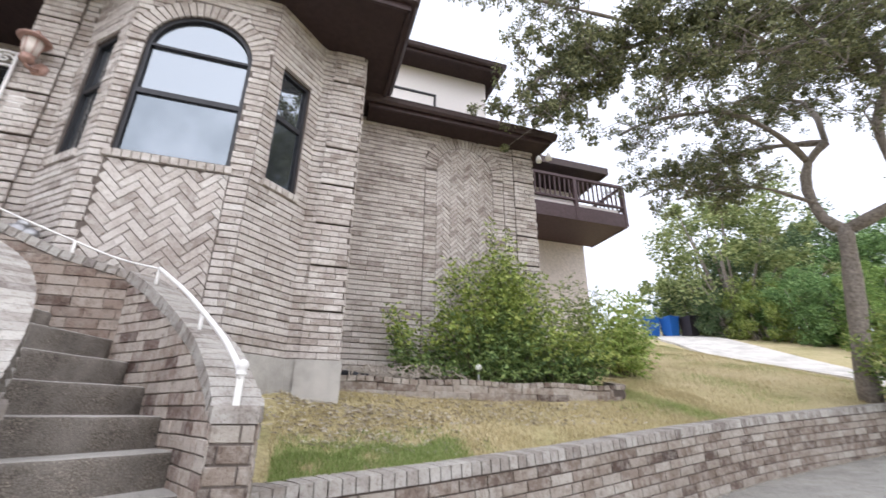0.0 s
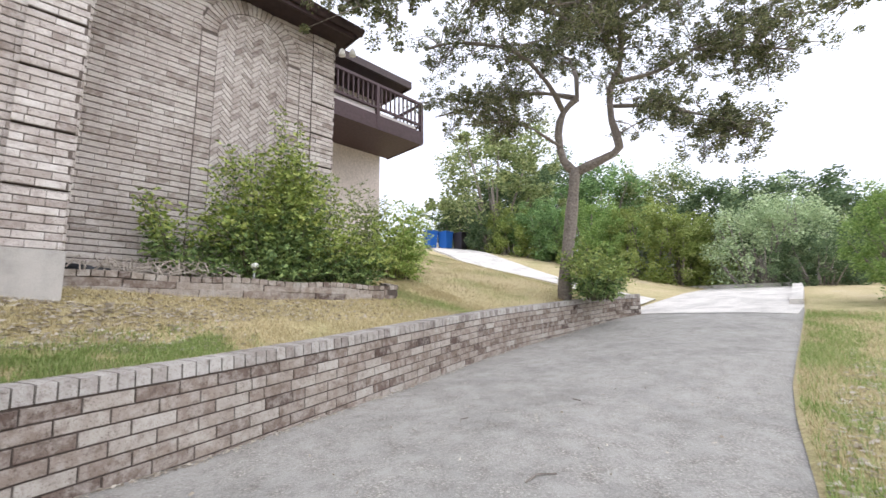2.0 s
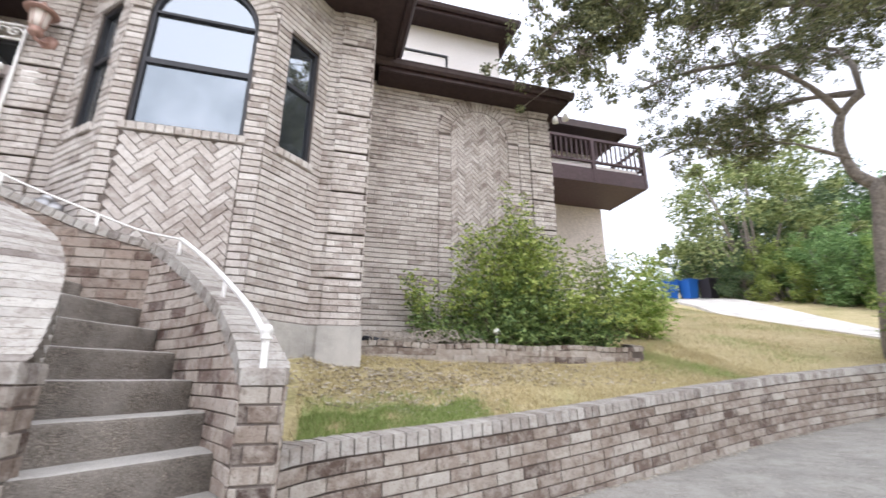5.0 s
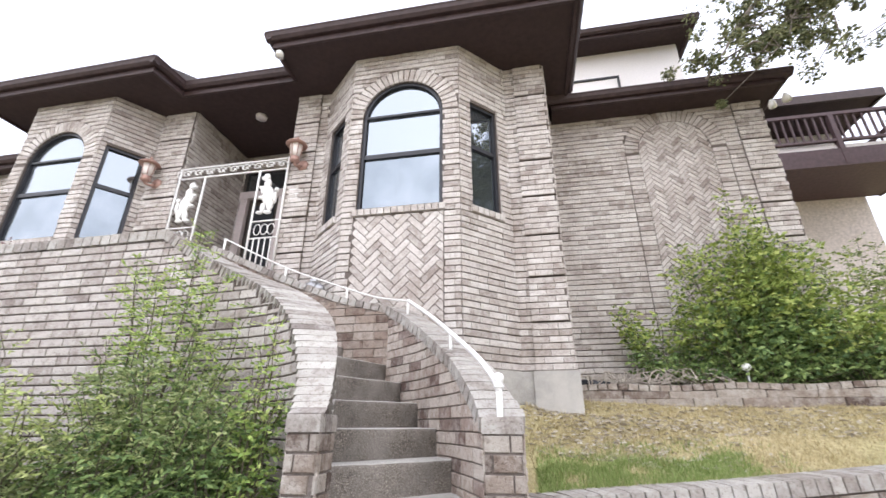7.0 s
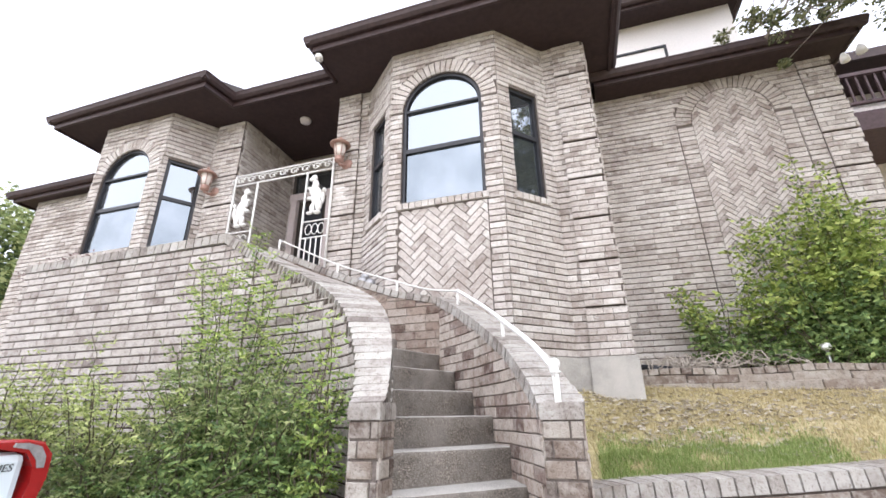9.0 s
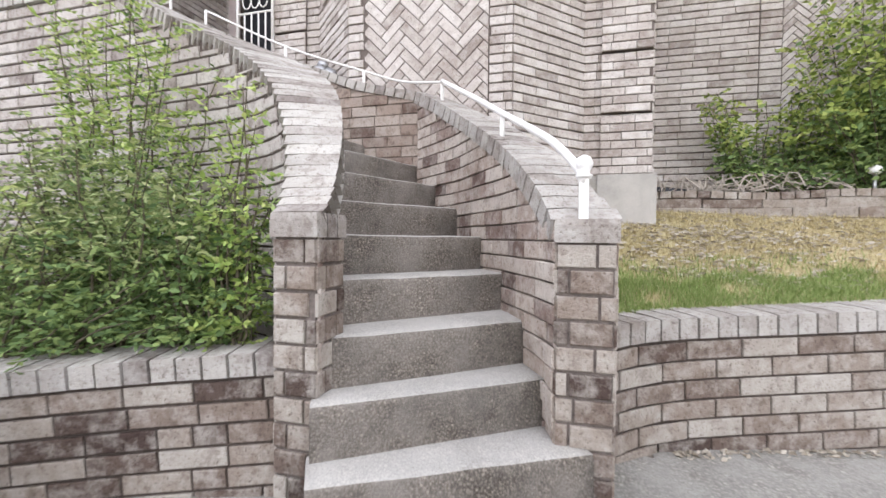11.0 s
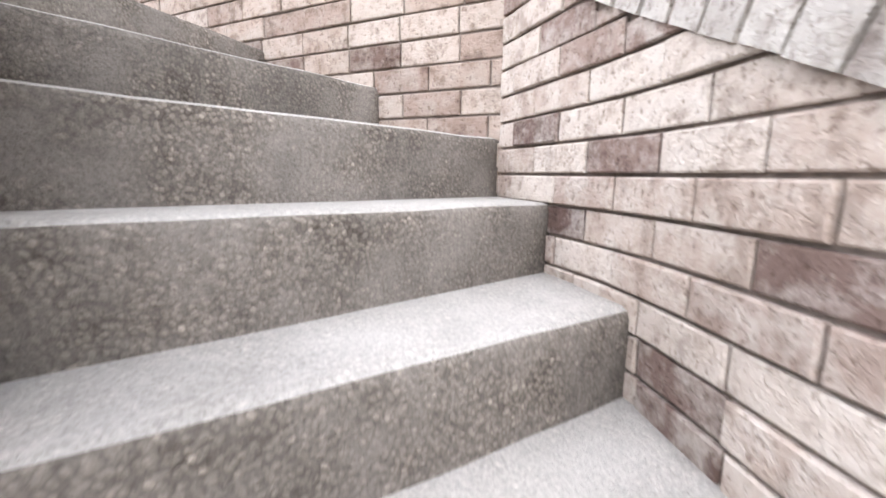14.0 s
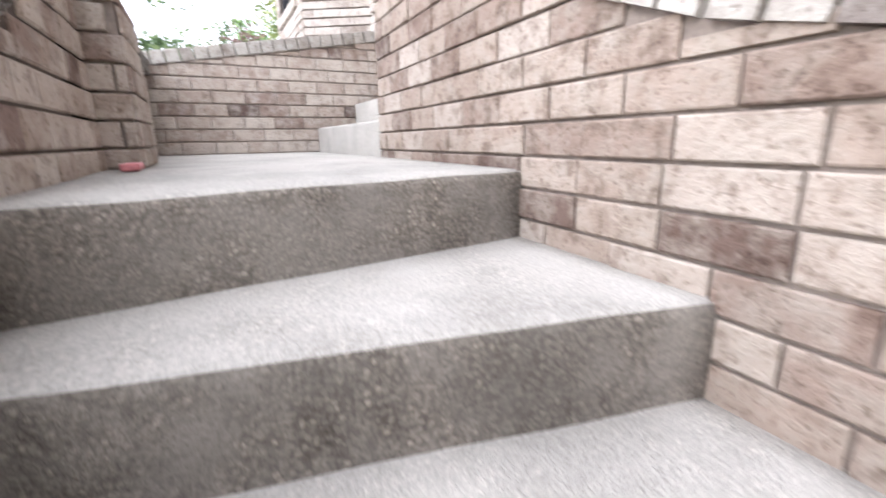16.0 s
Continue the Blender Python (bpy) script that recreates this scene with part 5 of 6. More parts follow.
    tagged(ob, "faded copper-pink outdoor wall lantern with frosted glass", "lantern", "porch lanterns")
    bp = part("back_plate", lathe(bmesh.new(), (0, 0, 0), [(0.085, 0), (0.08, 0.015), (0.04, 0.035)]), M_COPPER, None, "", True)
    bp.matrix_basis = Matrix.Translation((x + 0.04, y, z - 0.13)) @ Matrix.Rotation(radians(90), 4, "X")
    adopt(bp, ob)
    bar("arm", [(x + 0.04, y, z - 0.13), (x + 0.03, y - 0.08, z - 0.2), (x, y - 0.15, z - 0.2), (x, y - 0.16, z - 0.12)], 0.02, ob, M_COPPER)
    part("base", lathe(bmesh.new(), (x, y - 0.16, z - 0.15), [(r * k, h * k) for r, h in [(0.015, -0.03), (0.05, -0.01), (0.06, 0.01), (0.045, 0.03), (0.055, 0.05)]]), M_COPPER, ob, "", True)
    part("glass", lathe(bmesh.new(), (x, y - 0.16, z - 0.09), [(r * k, h * k) for r, h in [(0.048, 0), (0.06, 0.05), (0.078, 0.17)]]), M_FROST, ob, "frosted pale glass", True)
    for q in range(6):
        a = q * math.tau / 6 + 0.3
        bar("rib", [(x + math.cos(a) * r * k, y - 0.16 + math.sin(a) * r * k, z - 0.09 + h * k) for r, h in ((0.05, 0), (0.062, 0.05), (0.08, 0.17))], 0.007, ob, M_COPPER, sides=5)
    part("hood", lathe(bmesh.new(), (x, y - 0.16, z + 0.1), [(r * k, h * k) for r, h in [(0.12, 0), (0.128, 0.01), (0.12, 0.022), (0.085, 0.05), (0.045, 0.07), (0.02, 0.08), (0.014, 0.095), (0.022, 0.108), (0.004, 0.13)]]), M_COPPER, ob, "", True)


lantern((-4.85, 4.7, 4.38))
lantern((-2.5, 4.7, 4.42))
box_part("door_notice", (-2.62, 4.695, 3.72), (-2.46, 4.71, 3.98), M_WHITE)
tagged(scene.collection.objects[-1], "small white notice fixed to the brick beside the door", "notice")
# soffit downlight
part("soffit_light", lathe(bmesh.new(), (-3.5, 5.0, FZ0 - 0.02), [(0.08, 0), (0.09, 0.03), (0.09, 0.05)]), M_BALCONY_PALE, None, "", True)
tagged(scene.collection.objects[-1], "round recessed porch light in dark soffit", "ceiling light")
# small flood lamp under the corner eave
fl = empty("flood_lamp", (-2.5, 3.78, 5.5))
tagged(fl, "small white flood lamp under the corner of the eaves", "flood lamp")
part("bowl", lathe(bmesh.new(), (-2.48, 3.8, 5.4), [(0.02, 0.1), (0.05, 0.06), (0.055, 0.0)]), M_WHITE, fl, "", True)
fl2 = empty("flood_lamp", (4.05, 5.5, 5.2))
tagged(fl2, "white twin flood lamp under the eave corner", "flood lamp")
part("bowl", lathe(bmesh.new(), (4.0, 5.45, 4.95), [(0.02, 0.12), (0.045, 0.07), (0.05, 0.0)]), M_WHITE, fl2, "", True)
part("bowl", lathe(bmesh.new(), (4.16, 5.4, 5.0), [(0.02, 0.12), (0.05, 0.06), (0.058, 0.0)]), M_WHITE, fl2, "", True)

# ---- handrail ----
rail = empty("handrail", (0.25, 2.75, 0.9))
tagged(rail, "white painted metal handrail curving up along the stair wall", "handrail")
RPTS = [(0.27, 2.37, 1.08), (0.26, 2.378, 1.125), (0.178, 2.515, 1.245), (0.094, 2.695, 1.342), (-0.09, 3.06, 1.53), (-0.33, 3.45, 1.76), (-0.62, 3.79, 2.0), (-1.0, 4.03, 2.12), (-1.35, 4.05, 2.24), (-2.1, 4.08, 2.53), (-2.95, 4.1, 2.95)]
bm = tube(bmesh.new(), [tuple(p) for p in smooth_line(RPTS[:7], 0.05)], 0.017, 8)
part("top_rail", bm, M_WHITE, rail, "", True)
bm = tube(bmesh.new(), [(p[0], p[1], p[2] - 0.005) for p in smooth_line(RPTS[6:], 0.06)], 0.009, 6)
part("lower_rail", bm, M_WHITE, rail, "", True)
for x, y, z0, z1 in ((-0.1, 3.08, 1.34, 1.53), (-0.62, 3.79, 1.8, 2.0), (-1.35, 4.05, 2.05, 2.24), (-2.1, 4.08, 2.36, 2.53), (-2.95, 4.1, 2.7, 2.95)):
    bar("post", [(x, y, z0), (x, y, z1)], 0.013, rail)
box_part("newel", (0.257, 2.355, 0.93), (0.289, 2.387, 1.1), M_WHITE, rail)
part("newel_ball", lathe(bmesh.new(), (0.273, 2.371, 1.095), [(0.025, 0), (0.03, 0.01), (0.017, 0.018), (0.026, 0.036), (0.03, 0.052), (0.022, 0.072), (0.004, 0.08)]), M_WHITE, rail, "", True)

# ---- piers ----
pier("stair_pier_right", 0.185, 0.382, 2.335, 2.62, -0.1, 0.955, "square brick pier ending the stair wall")
pier("stair_pier_left", -0.722, -0.56, 2.05, 2.23, 0.0, 0.965, "square brick pier at the foot of the steps")

# ---- planting bed ----
bed = empty("bed_edging", (2.9, 5.15, 1.1))
tagged(bed, "low brick edging wall round the planting bed", "edging wall", kind="structure")
BEDL = Line([(0.97, 5.15, 1.0, 1.33), (3.0, 5.12, 1.0, 1.32), (4.6, 5.15, 1.0, 1.33), (5.02, 5.3, 1.0, 1.34), (5.1, 5.7, 1.1, 1.42)])
strip_wall("core", BEDL, 0.12, lambda s: 0.8, cap_under(BEDL, 0.04), M_MORTAR, bed, 0.006)
BED_BRICKS = courses(BEDL, lambda k, s: 1.255 - (k + 1) * 0.085, lambda s: 1.26 + 0.012 * math.sin(s * 5), lambda s: 0.95, 0.46, 0.1, 0.01, 0.014, -0.006, wob=0.008, count=3)
BED_CAP = cap_row(BEDL, lambda s: BEDL.at(s)[3] + 0.012 * math.sin(s * 5), 0.14, 0.015, 0.105, 0.068)
bm = prism(bmesh.new(), [(0.98, 5.2), (4.9, 5.25), (5.05, 5.95), (0.98, 5.95)], 0.8, 1.27)
tagged(part("bed_soil", bm, M_SOIL), "dark bare soil in the planting bed", "soil", kind="structure")
pipe = part("drain_pipe", tube(bmesh.new(), [(0.98, 5.45, 1.38), (1.15, 5.38, 1.36), (1.35, 5.36, 1.33)], 0.045, 10), M_BLACK, None, "", True)
tagged(pipe, "black corrugated drain pipe lying in the bed", "pipe")

# ---- foliage ----
RF = random.Random(11)


def leaf_mesh(name, P, A, size, mat, parent, rr, aspect=0.5):
    """Small folded leaves as one mesh: centres P, directions A."""
    n = len(P)
    b = np.cross(A, rr.normal(size=(n, 3)))
    b /= np.linalg.norm(b, axis=1)[:, None] + 1e-9
    nn = np.cross(A, b)
    s = size * rr.uniform(0.6, 1.3, n)[:, None]
    v0, v2 = P - A * s * 0.5, P + A * s * 0.5 - nn * s * 0.06
    v1, v3 = P + b * s * aspect * 0.5 + nn * s * 0.1, P - b * s * aspect * 0.5 + nn * s * 0.1
    V = np.stack([v0, v1, v2, v3], 1).reshape(-1, 3)
    me = bpy.data.meshes.new(name)
    me.vertices.add(len(V))
    me.vertices.foreach_set("co", V.ravel())
    me.loops.add(n * 4)
    me.polygons.add(n)
    me.loops.foreach_set("vertex_index", np.arange(n * 4))
    me.polygons.foreach_set("loop_start", np.arange(0, n * 4, 4))
    me.materials.append(mat)
    me.update(calc_edges=True)
    me.validate()
    ob = tagged(new(name, me), kind="stuff")
    if parent is not None:
        adopt(ob, parent)
    return ob


def leaf_cloud(name, centres, mat, n, size, parent, flat=0.35, aspect=0.5):
    """Leaves scattered in clumps; centres: (x, y, z, radius, weight)."""
    rr = np.random.RandomState(RF.randrange(10 ** 6))
    w = np.array([c[4] for c in centres], float)
    C = np.array([c[:4] for c in centres])[rr.choice(len(centres), n, p=w / w.sum())]
    d = rr.normal(size=(n, 3))
    d /= np.linalg.norm(d, axis=1)[:, None]
    P = C[:, :3] + d * (C[:, 3] * rr.uniform(0.1, 1.0, n) ** 0.5)[:, None]
    a = rr.normal(size=(n, 3))
    a[:, 2] *= flat
    a /= np.linalg.norm(a, axis=1)[:, None]
    return leaf_mesh(name, P, a, size, mat, parent, rr, aspect)


def shrub(name, base, spread, height, mat, n, size, label, stems=14, mat2=None, bare=0.15, twig=0.26, shoots=0.25, aspect=0.5):
    """A loose shrub: arching stems that carry side twigs with leaves in rows; some stems shoot up above the rest."""
    ob = empty(name, base)
    tagged(ob, label, "shrub")
    rr = np.random.RandomState(RF.randrange(10 ** 6))
    low, high = [], []
    for i in range(stems):
        bm = bmesh.new()
        a = RF.uniform(0, math.tau)
        reach = RF.uniform(0.05, 1.0) ** 0.6
        shoot = RF.random() < shoots
        hx, hy = math.cos(a) * spread[0] * reach, math.sin(a) * spread[1] * reach
        top = height * (RF.uniform(0.8, 1.0) if shoot else RF.uniform(0.4, 0.85)) * (1.05 - 0.35 * reach * reach)
        bend = 0.5 if shoot else 1.0
        x0, y0 = base[0] + hx * 0.35, base[1] + hy * 0.35
        pts = []
        for k in range(8):
            f = k / 7
            pts.append(Vector((x0 + hx * 0.75 * f ** (0.7 + 0.5 * bend) + RF.uniform(-0.02, 0.02), y0 + hy * 0.75 * f ** (0.7 + 0.5 * bend) + RF.uniform(-0.02, 0.02), base[2] + top * (1 + 0.25 * bend) * f - top * 0.25 * bend * f * f)))
        tube(bm, pts, 0.008, 5, [0.007 * (1 - 0.75 * k / 7) for k in range(8)])
        part("stem", bm, M_STEM, ob)
        count = max(6, int(top / 0.042))
        for q in range(count):
            f = bare + (1 - bare) * (q + RF.random()) / count
            k = min(6, int(f * 7))
            p = pts[k].lerp(pts[k + 1], f * 7 - k)
            ang = q * 2.4 + RF.uniform(-0.5, 0.5)
            ln = twig * RF.uniform(0.5, 1.3) * (1.15 - 0.7 * f * f)
            d = Vector((math.cos(ang), math.sin(ang) * min(1.0, 0.4 + spread[1] / spread[0]), RF.uniform(0.0, 0.9))).normalized()
            m = max(3, int(ln / (size * 0.38)))
            for g in range(m):
                u = (g + 0.5) / m
                c = p + d * ln * u + Vector((0, 0, -0.3 * ln * u * u))
                side = Vector((-d.y, d.x, 0.15)) * (1 if g % 2 else -1)
                lf = (d * 0.8 + side * 0.9 + Vector((rr.normal(0, 0.3), rr.normal(0, 0.3), rr.normal(-0.35, 0.5)))).normalized()
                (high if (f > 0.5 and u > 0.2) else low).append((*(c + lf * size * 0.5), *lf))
    # leaves on the upper half of each stem take mat2, mostly a paler green
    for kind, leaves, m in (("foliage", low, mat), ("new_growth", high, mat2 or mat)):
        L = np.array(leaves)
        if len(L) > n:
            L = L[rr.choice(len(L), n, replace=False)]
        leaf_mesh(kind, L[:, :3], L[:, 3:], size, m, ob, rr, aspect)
    return ob


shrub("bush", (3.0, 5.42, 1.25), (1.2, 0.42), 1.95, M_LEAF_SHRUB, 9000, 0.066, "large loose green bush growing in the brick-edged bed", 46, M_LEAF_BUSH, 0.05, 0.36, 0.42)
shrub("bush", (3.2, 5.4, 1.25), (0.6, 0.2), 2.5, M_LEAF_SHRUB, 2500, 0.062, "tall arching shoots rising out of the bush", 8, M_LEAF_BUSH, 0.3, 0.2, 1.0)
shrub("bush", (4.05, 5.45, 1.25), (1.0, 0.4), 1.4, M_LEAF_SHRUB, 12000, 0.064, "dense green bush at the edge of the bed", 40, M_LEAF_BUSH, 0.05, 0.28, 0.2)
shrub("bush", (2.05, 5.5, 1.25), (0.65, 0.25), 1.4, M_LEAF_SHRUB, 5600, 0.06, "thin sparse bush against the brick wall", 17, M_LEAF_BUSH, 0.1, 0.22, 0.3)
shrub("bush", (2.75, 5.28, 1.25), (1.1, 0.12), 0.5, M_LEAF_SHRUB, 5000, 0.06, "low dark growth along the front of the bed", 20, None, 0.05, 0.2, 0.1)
shrub("bush", (6.0, 6.6, 1.6), (1.15, 0.8), 1.75, M_LEAF_LIME, 14000, 0.08, "yellow-green bush past the end of the bed", 30, M_LEAF_LIME, 0.05, 0.32, 0.25)
shrub("bush", (4.9, 6.5, 1.5), (0.8, 0.4), 2.2, M_LEAF_GREY, 3500, 0.05, "pale wispy bush beside the house corner", 16, None, 0.2, 0.22, 0.4)
# fern-like tuft and dead stems in the bed
bm = bmesh.new()
for i in range(110):
    x, y = RF.uniform(1.0, 2.4), RF.uniform(5.22, 5.6)
    a = RF.uniform(0, math.tau)
    pts = [(x + math.cos(a) * 0.14 * k + RF.uniform(-0.03, 0.03), y + math.sin(a) * 0.05 * k, 1.3 + 0.17 * math.sin(0.3 + k * 0.8) * RF.uniform(0.3, 1.3)) for k in range(4)]
    tube(bm, pts, 0.006, 4)
dead = tagged(part("dead_stems", bm, M_TWIG), "tangle of dry dead stems lying in the bed", "dead stems", kind="stuff")

# planter shrubs by the big wall
shrub("bush", (-1.85, 2.42, 0.4), (0.6, 0.16), 1.8, M_LEAF_SHRUB, 9000, 0.038, "leggy lime-green shrub against the terrace wall", 15, M_LEAF_LIME, 0.2, 0.24, 0.5, 0.34)
shrub("bush", (-1.6, 2.2, 0.38), (0.8, 0.24), 1.15, M_LEAF_SHRUB, 22000, 0.038, "small-leaved green shrub behind the low wall", 44, M_LEAF_GREY, 0.02, 0.24, 0.25, 0.34)
shrub("bush", (-2.4, 2.1, 0.38), (0.95, 0.34), 1.05, M_LEAF_GREY, 20000, 0.036, "grey-green shrub filling the planter", 40, M_LEAF_PALE_LIME, 0.02, 0.22, 0.14, 0.34)
shrub("bush", (-3.2, 2.0, 0.36), (0.85, 0.45), 1.1, M_LEAF_GREY, 18000, 0.036, "loose grey-green shrub beside the terrace wall", 36, M_LEAF_PALE_LIME, 0.05, 0.22, 0.14, 0.34)
shrub("bush", (-4.0, 1.8, 0.35), (0.95, 0.5), 1.1, M_LEAF_GREY, 16000, 0.038, "broad grey-green shrub behind the low wall", 32, M_LEAF_PALE_LIME, 0.05, 0.24, 0.14, 0.34)
shrub("bush", (-1.12, 2.18, 0.38), (0.36, 0.12), 0.8, M_LEAF_SHRUB, 9000, 0.038, "low dark green shrub behind the wall", 34, None, 0.02, 0.18, 0.2, 0.4)
# added row of dark leaves stands for the shade under the planter shrubs
shrub("bush", (-1.9, 2.0, 0.36), (1.0, 0.14), 0.55, M_LEAF_SHRUB, 14000, 0.036, "low dark leaves added for the shaded hollows behind the planter wall", 46, None, 0.02, 0.2, 0.1, 0.4)
shrub("vine", (-0.97, 2.16, 0.38), (0.12, 0.05), 1.15, M_LEAF_LIME, 2200, 0.04, "slender lime-green climber beside the brick pier", 9, None, 0.05, 0.13, 0.6, 0.4)
shrub("bush", (-6.1, 3.7, 2.5), (0.7, 0.15), 0.55, M_LEAF_RED, 900, 0.035, "bare russet twiggy plant below the bay window", 16)

# ---- oak tree ----


def tree(name, base, limbs, mat, n, size, label, spread, bark=M_BARK):
    ob = empty(name, base)
    tagged(ob, label, "tree")
    bm = bmesh.new()
    cs = []
    for pts, r0, r1, twigs, *thin in limbs:
        line = smooth_line(pts, 0.25)
        m = len(line)
        tube(bm, [tuple(p) for p in line], r0, 9, [r0 + (r1 - r0) * k / (m - 1) + 0.012 * math.sin(k * 1.7) for k in range(m)])
        for q in range(int(twigs * 1.7)):
            f = RF.uniform(0.35, 1.0)
            p = line[int(f * (m - 1))]
            d = Vector((RF.gauss(0, 1), RF.gauss(0, 1), RF.gauss(0.15, 0.6))).normalized() * RF.uniform(0.4, 1.25) * spread * (0.62 if thin else 1.0)
            mid = Vector(p) + d * 0.5 + Vector((RF.uniform(-0.15, 0.15), RF.uniform(-0.15, 0.15), 0.1))
            end = Vector(p) + d
            tube(bm, [tuple(p), tuple(mid), tuple(end)], 0.02, 5, [max(0.012, r1 * 0.5), 0.012, 0.006])
            for g in (0.5, 0.75, 1.0):
                c = Vector(p) + d * g
                for h in range(3):
                    e = Vector((c.x + RF.gauss(0, 0.2), c.y + RF.gauss(0, 0.2), c.z + RF.gauss(0, 0.13)))
                    tube(bm, [tuple(c), tuple(e)], 0.005, 4, [0.007, 0.004])
                    cs.append((*e, RF.uniform(0.07, 0.16), (thin[0] if thin else 1) * RF.choice((0.4, 1, 1.3))))
    part("trunk", bm, bark, ob, "", True)
    leaf_cloud("crown", cs, mat, n, size, ob)
    return ob


TB = (9.3, 4.75, 1.35)


def off(*pts):
    return [(TB[0] + a, TB[1] + b, TB[2] + c) for a, b, c in pts]


tree("oak_tree", TB, [
    (off((0.02, 0.02, -0.25), (0.03, -0.03, 0.4), (0.08, -0.18, 1.4), (0.14, -0.28, 2.2), (0.18, -0.34, 2.78)), 0.15, 0.12, 0),
    (off((0.18, -0.34, 2.7), (0.07, -0.13, 3.0), (0.12, 0.0, 3.68), (0.27, -0.08, 4.27), (0.42, -0.38, 4.58)), 0.1, 0.075, 0),
    (off((0.18, -0.34, 2.7), (0.44, -0.9, 2.94), (0.57, -1.22, 3.16), (0.53, -1.11, 3.81), (0.44, -1.17, 4.5), (0.53, -1.38, 5.0), (0.46, -1.5, 5.75), (0.42, -1.39, 6.49), (0.61, -1.32, 7.83)), 0.105, 0.04, 9),
    (off((0.45, -1.17, 4.64), (1.14, -1.96, 4.89), (1.63, -2.68, 5.35), (1.97, -3.5, 5.49), (2.0, -4.1, 5.35)), 0.06, 0.02, 19),
    (off((1.63, -2.68, 5.3), (1.7, -3.6, 4.95), (1.8, -4.3, 4.6)), 0.03, 0.012, 15),
    (off((0.54, -1.13, 4.14), (0.39, -1.8, 3.85), (0.25, -2.6, 3.4), (0.1, -3.3, 2.9), (0.1, -3.6, 2.5)), 0.045, 0.018, 19, 0.9),
    (off((0.42, -0.38, 4.58), (0.33, 0.63, 5.07), (0.09, 1.7, 5.2), (-0.8, 3.2, 4.95)), 0.06, 0.025, 20),
    (off((0.27, -0.08, 4.27), (-0.31, -0.06, 4.77), (-1.12, 0.3, 5.41), (-2.06, 1.17, 5.6), (-2.5, 1.7, 5.5)), 0.06, 0.025, 15),
    (off((0.46, -1.5, 5.75), (0.78, -0.19, 7.0), (0.23, 1.51, 8.2)), 0.06, 0.025, 15),
    (off((0.47, -1.51, 6.03), (1.46, -2.39, 6.9), (2.04, -3.32, 7.1)), 0.05, 0.025, 14),
    (off((0.53, -1.39, 5.14), (-0.3, -1.2, 5.51), (-1.06, -0.56, 5.97)), 0.045, 0.02, 12),
    (off((0.42, -1.39, 6.49), (-0.05, -2.19, 6.2), (-0.32, -3.15, 6.0)), 0.045, 0.02, 10),
    (off((0.42, -0.38, 4.58), (1.01, 0.01, 5.97), (0.96, 1.13, 7.0)), 0.05, 0.02, 12),
    (off((0.07, -0.13, 3.3), (-0.6, 0.6, 3.95), (-1.4, 1.6, 4.0)), 0.03, 0.012, 9, 0.8),
    ([(9.9, 3.3, 8.2), (8.2, 2.25, 7.11), (7.09, 2.94, 6.78), (5.84, 3.87, 6.85), (4.87, 4.39, 6.6), (3.79, 4.7, 6.15), (3.3, 4.85, 5.5), (3.0, 4.9, 5.1)], 0.06, 0.015, 26, 1.7),
    ([(4.87, 4.39, 6.6), (4.17, 4.6, 5.93), (3.93, 4.65, 5.4)], 0.025, 0.01, 9, 1.5),
    ([(6.51, 3.41, 6.79), (5.8, 3.6, 5.98), (5.35, 3.86, 5.75)], 0.03, 0.012, 10, 0.8),
    ([(5.84, 3.87, 6.85), (4.27, 4.65, 7.75), (2.87, 5.1, 8.2), (1.7, 5.2, 7.7)], 0.03, 0.012, 12, 0.7),
    ([(7.09, 2.94, 6.78), (6.08, 3.35, 7.61), (4.97, 3.99, 7.81)], 0.035, 0.012, 13),
    ([(7.55, 2.6, 6.81), (6.71, 2.81, 5.9), (6.16, 3.01, 5.7)], 0.03, 0.012, 10),
    ([(8.2, 2.25, 7.11), (7.6, 0.6, 6.2), (7.18, -0.4, 5.3), (7.04, -0.42, 4.5), (6.95, -0.1, 4.25)], 0.03, 0.01, 13, 0.8),
], M_LEAF_OAK, 145000, 0.064, "live oak with twisting grey trunk and open leafy crown", 0.98)
shrub("bush", (9.5, 4.05, 1.15), (1.4, 0.6), 1.35, M_LEAF_SHRUB, 15000, 0.08, "round green shrub at the foot of the oak", 48, M_LEAF_HEDGE, 0.05, 0.26, 0.15)


# ---- woodland behind ----
def crown_tree(name, base, rx, rz, trunk_h, mat, n, size, label):
    ob = empty(name, base)
    tagged(ob, label, "tree", "background trees")
    bm = bmesh.new()
    tube(bm, [(base[0], base[1], base[2] - 0.5), (base[0] + 0.1, base[1], base[2] + trunk_h * 0.6), (base[0], base[1] + 0.1, base[2] + trunk_h + rz)], 0.2, 7, [0.22, 0.17, 0.06])
    cs = []
    for i in range(130):
        d = Vector((RF.gauss(0, 1), RF.gauss(0, 1), RF.gauss(0.2, 0.9))).normalized()
        q = RF.uniform(0.35, 1.0) ** 0.6 * RF.uniform(0.8, 1.12)
        c = (base[0] + d.x * rx * q, base[1] + d.y * rx * q, base[2] + trunk_h + rz + d.z * rz * q)
        cs.append((*c, rx * RF.uniform(0.08, 0.24), 1))
        if i % 6 == 0:
            tube(bm, [(base[0], base[1], base[2] + trunk_h), c], 0.05, 5, [0.09, 0.02])
    part("trunk", bm, M_BARK, ob, "", True)
    leaf_cloud("crown", cs, mat, n, size, ob)
    return ob


def at_view(px, dist):
    """A plan place at a bearing from the first standpoint, in degrees right of the house normal."""
    a = radians(px)
    return 0.6 + dist * math.sin(a), dist * math.cos(a)


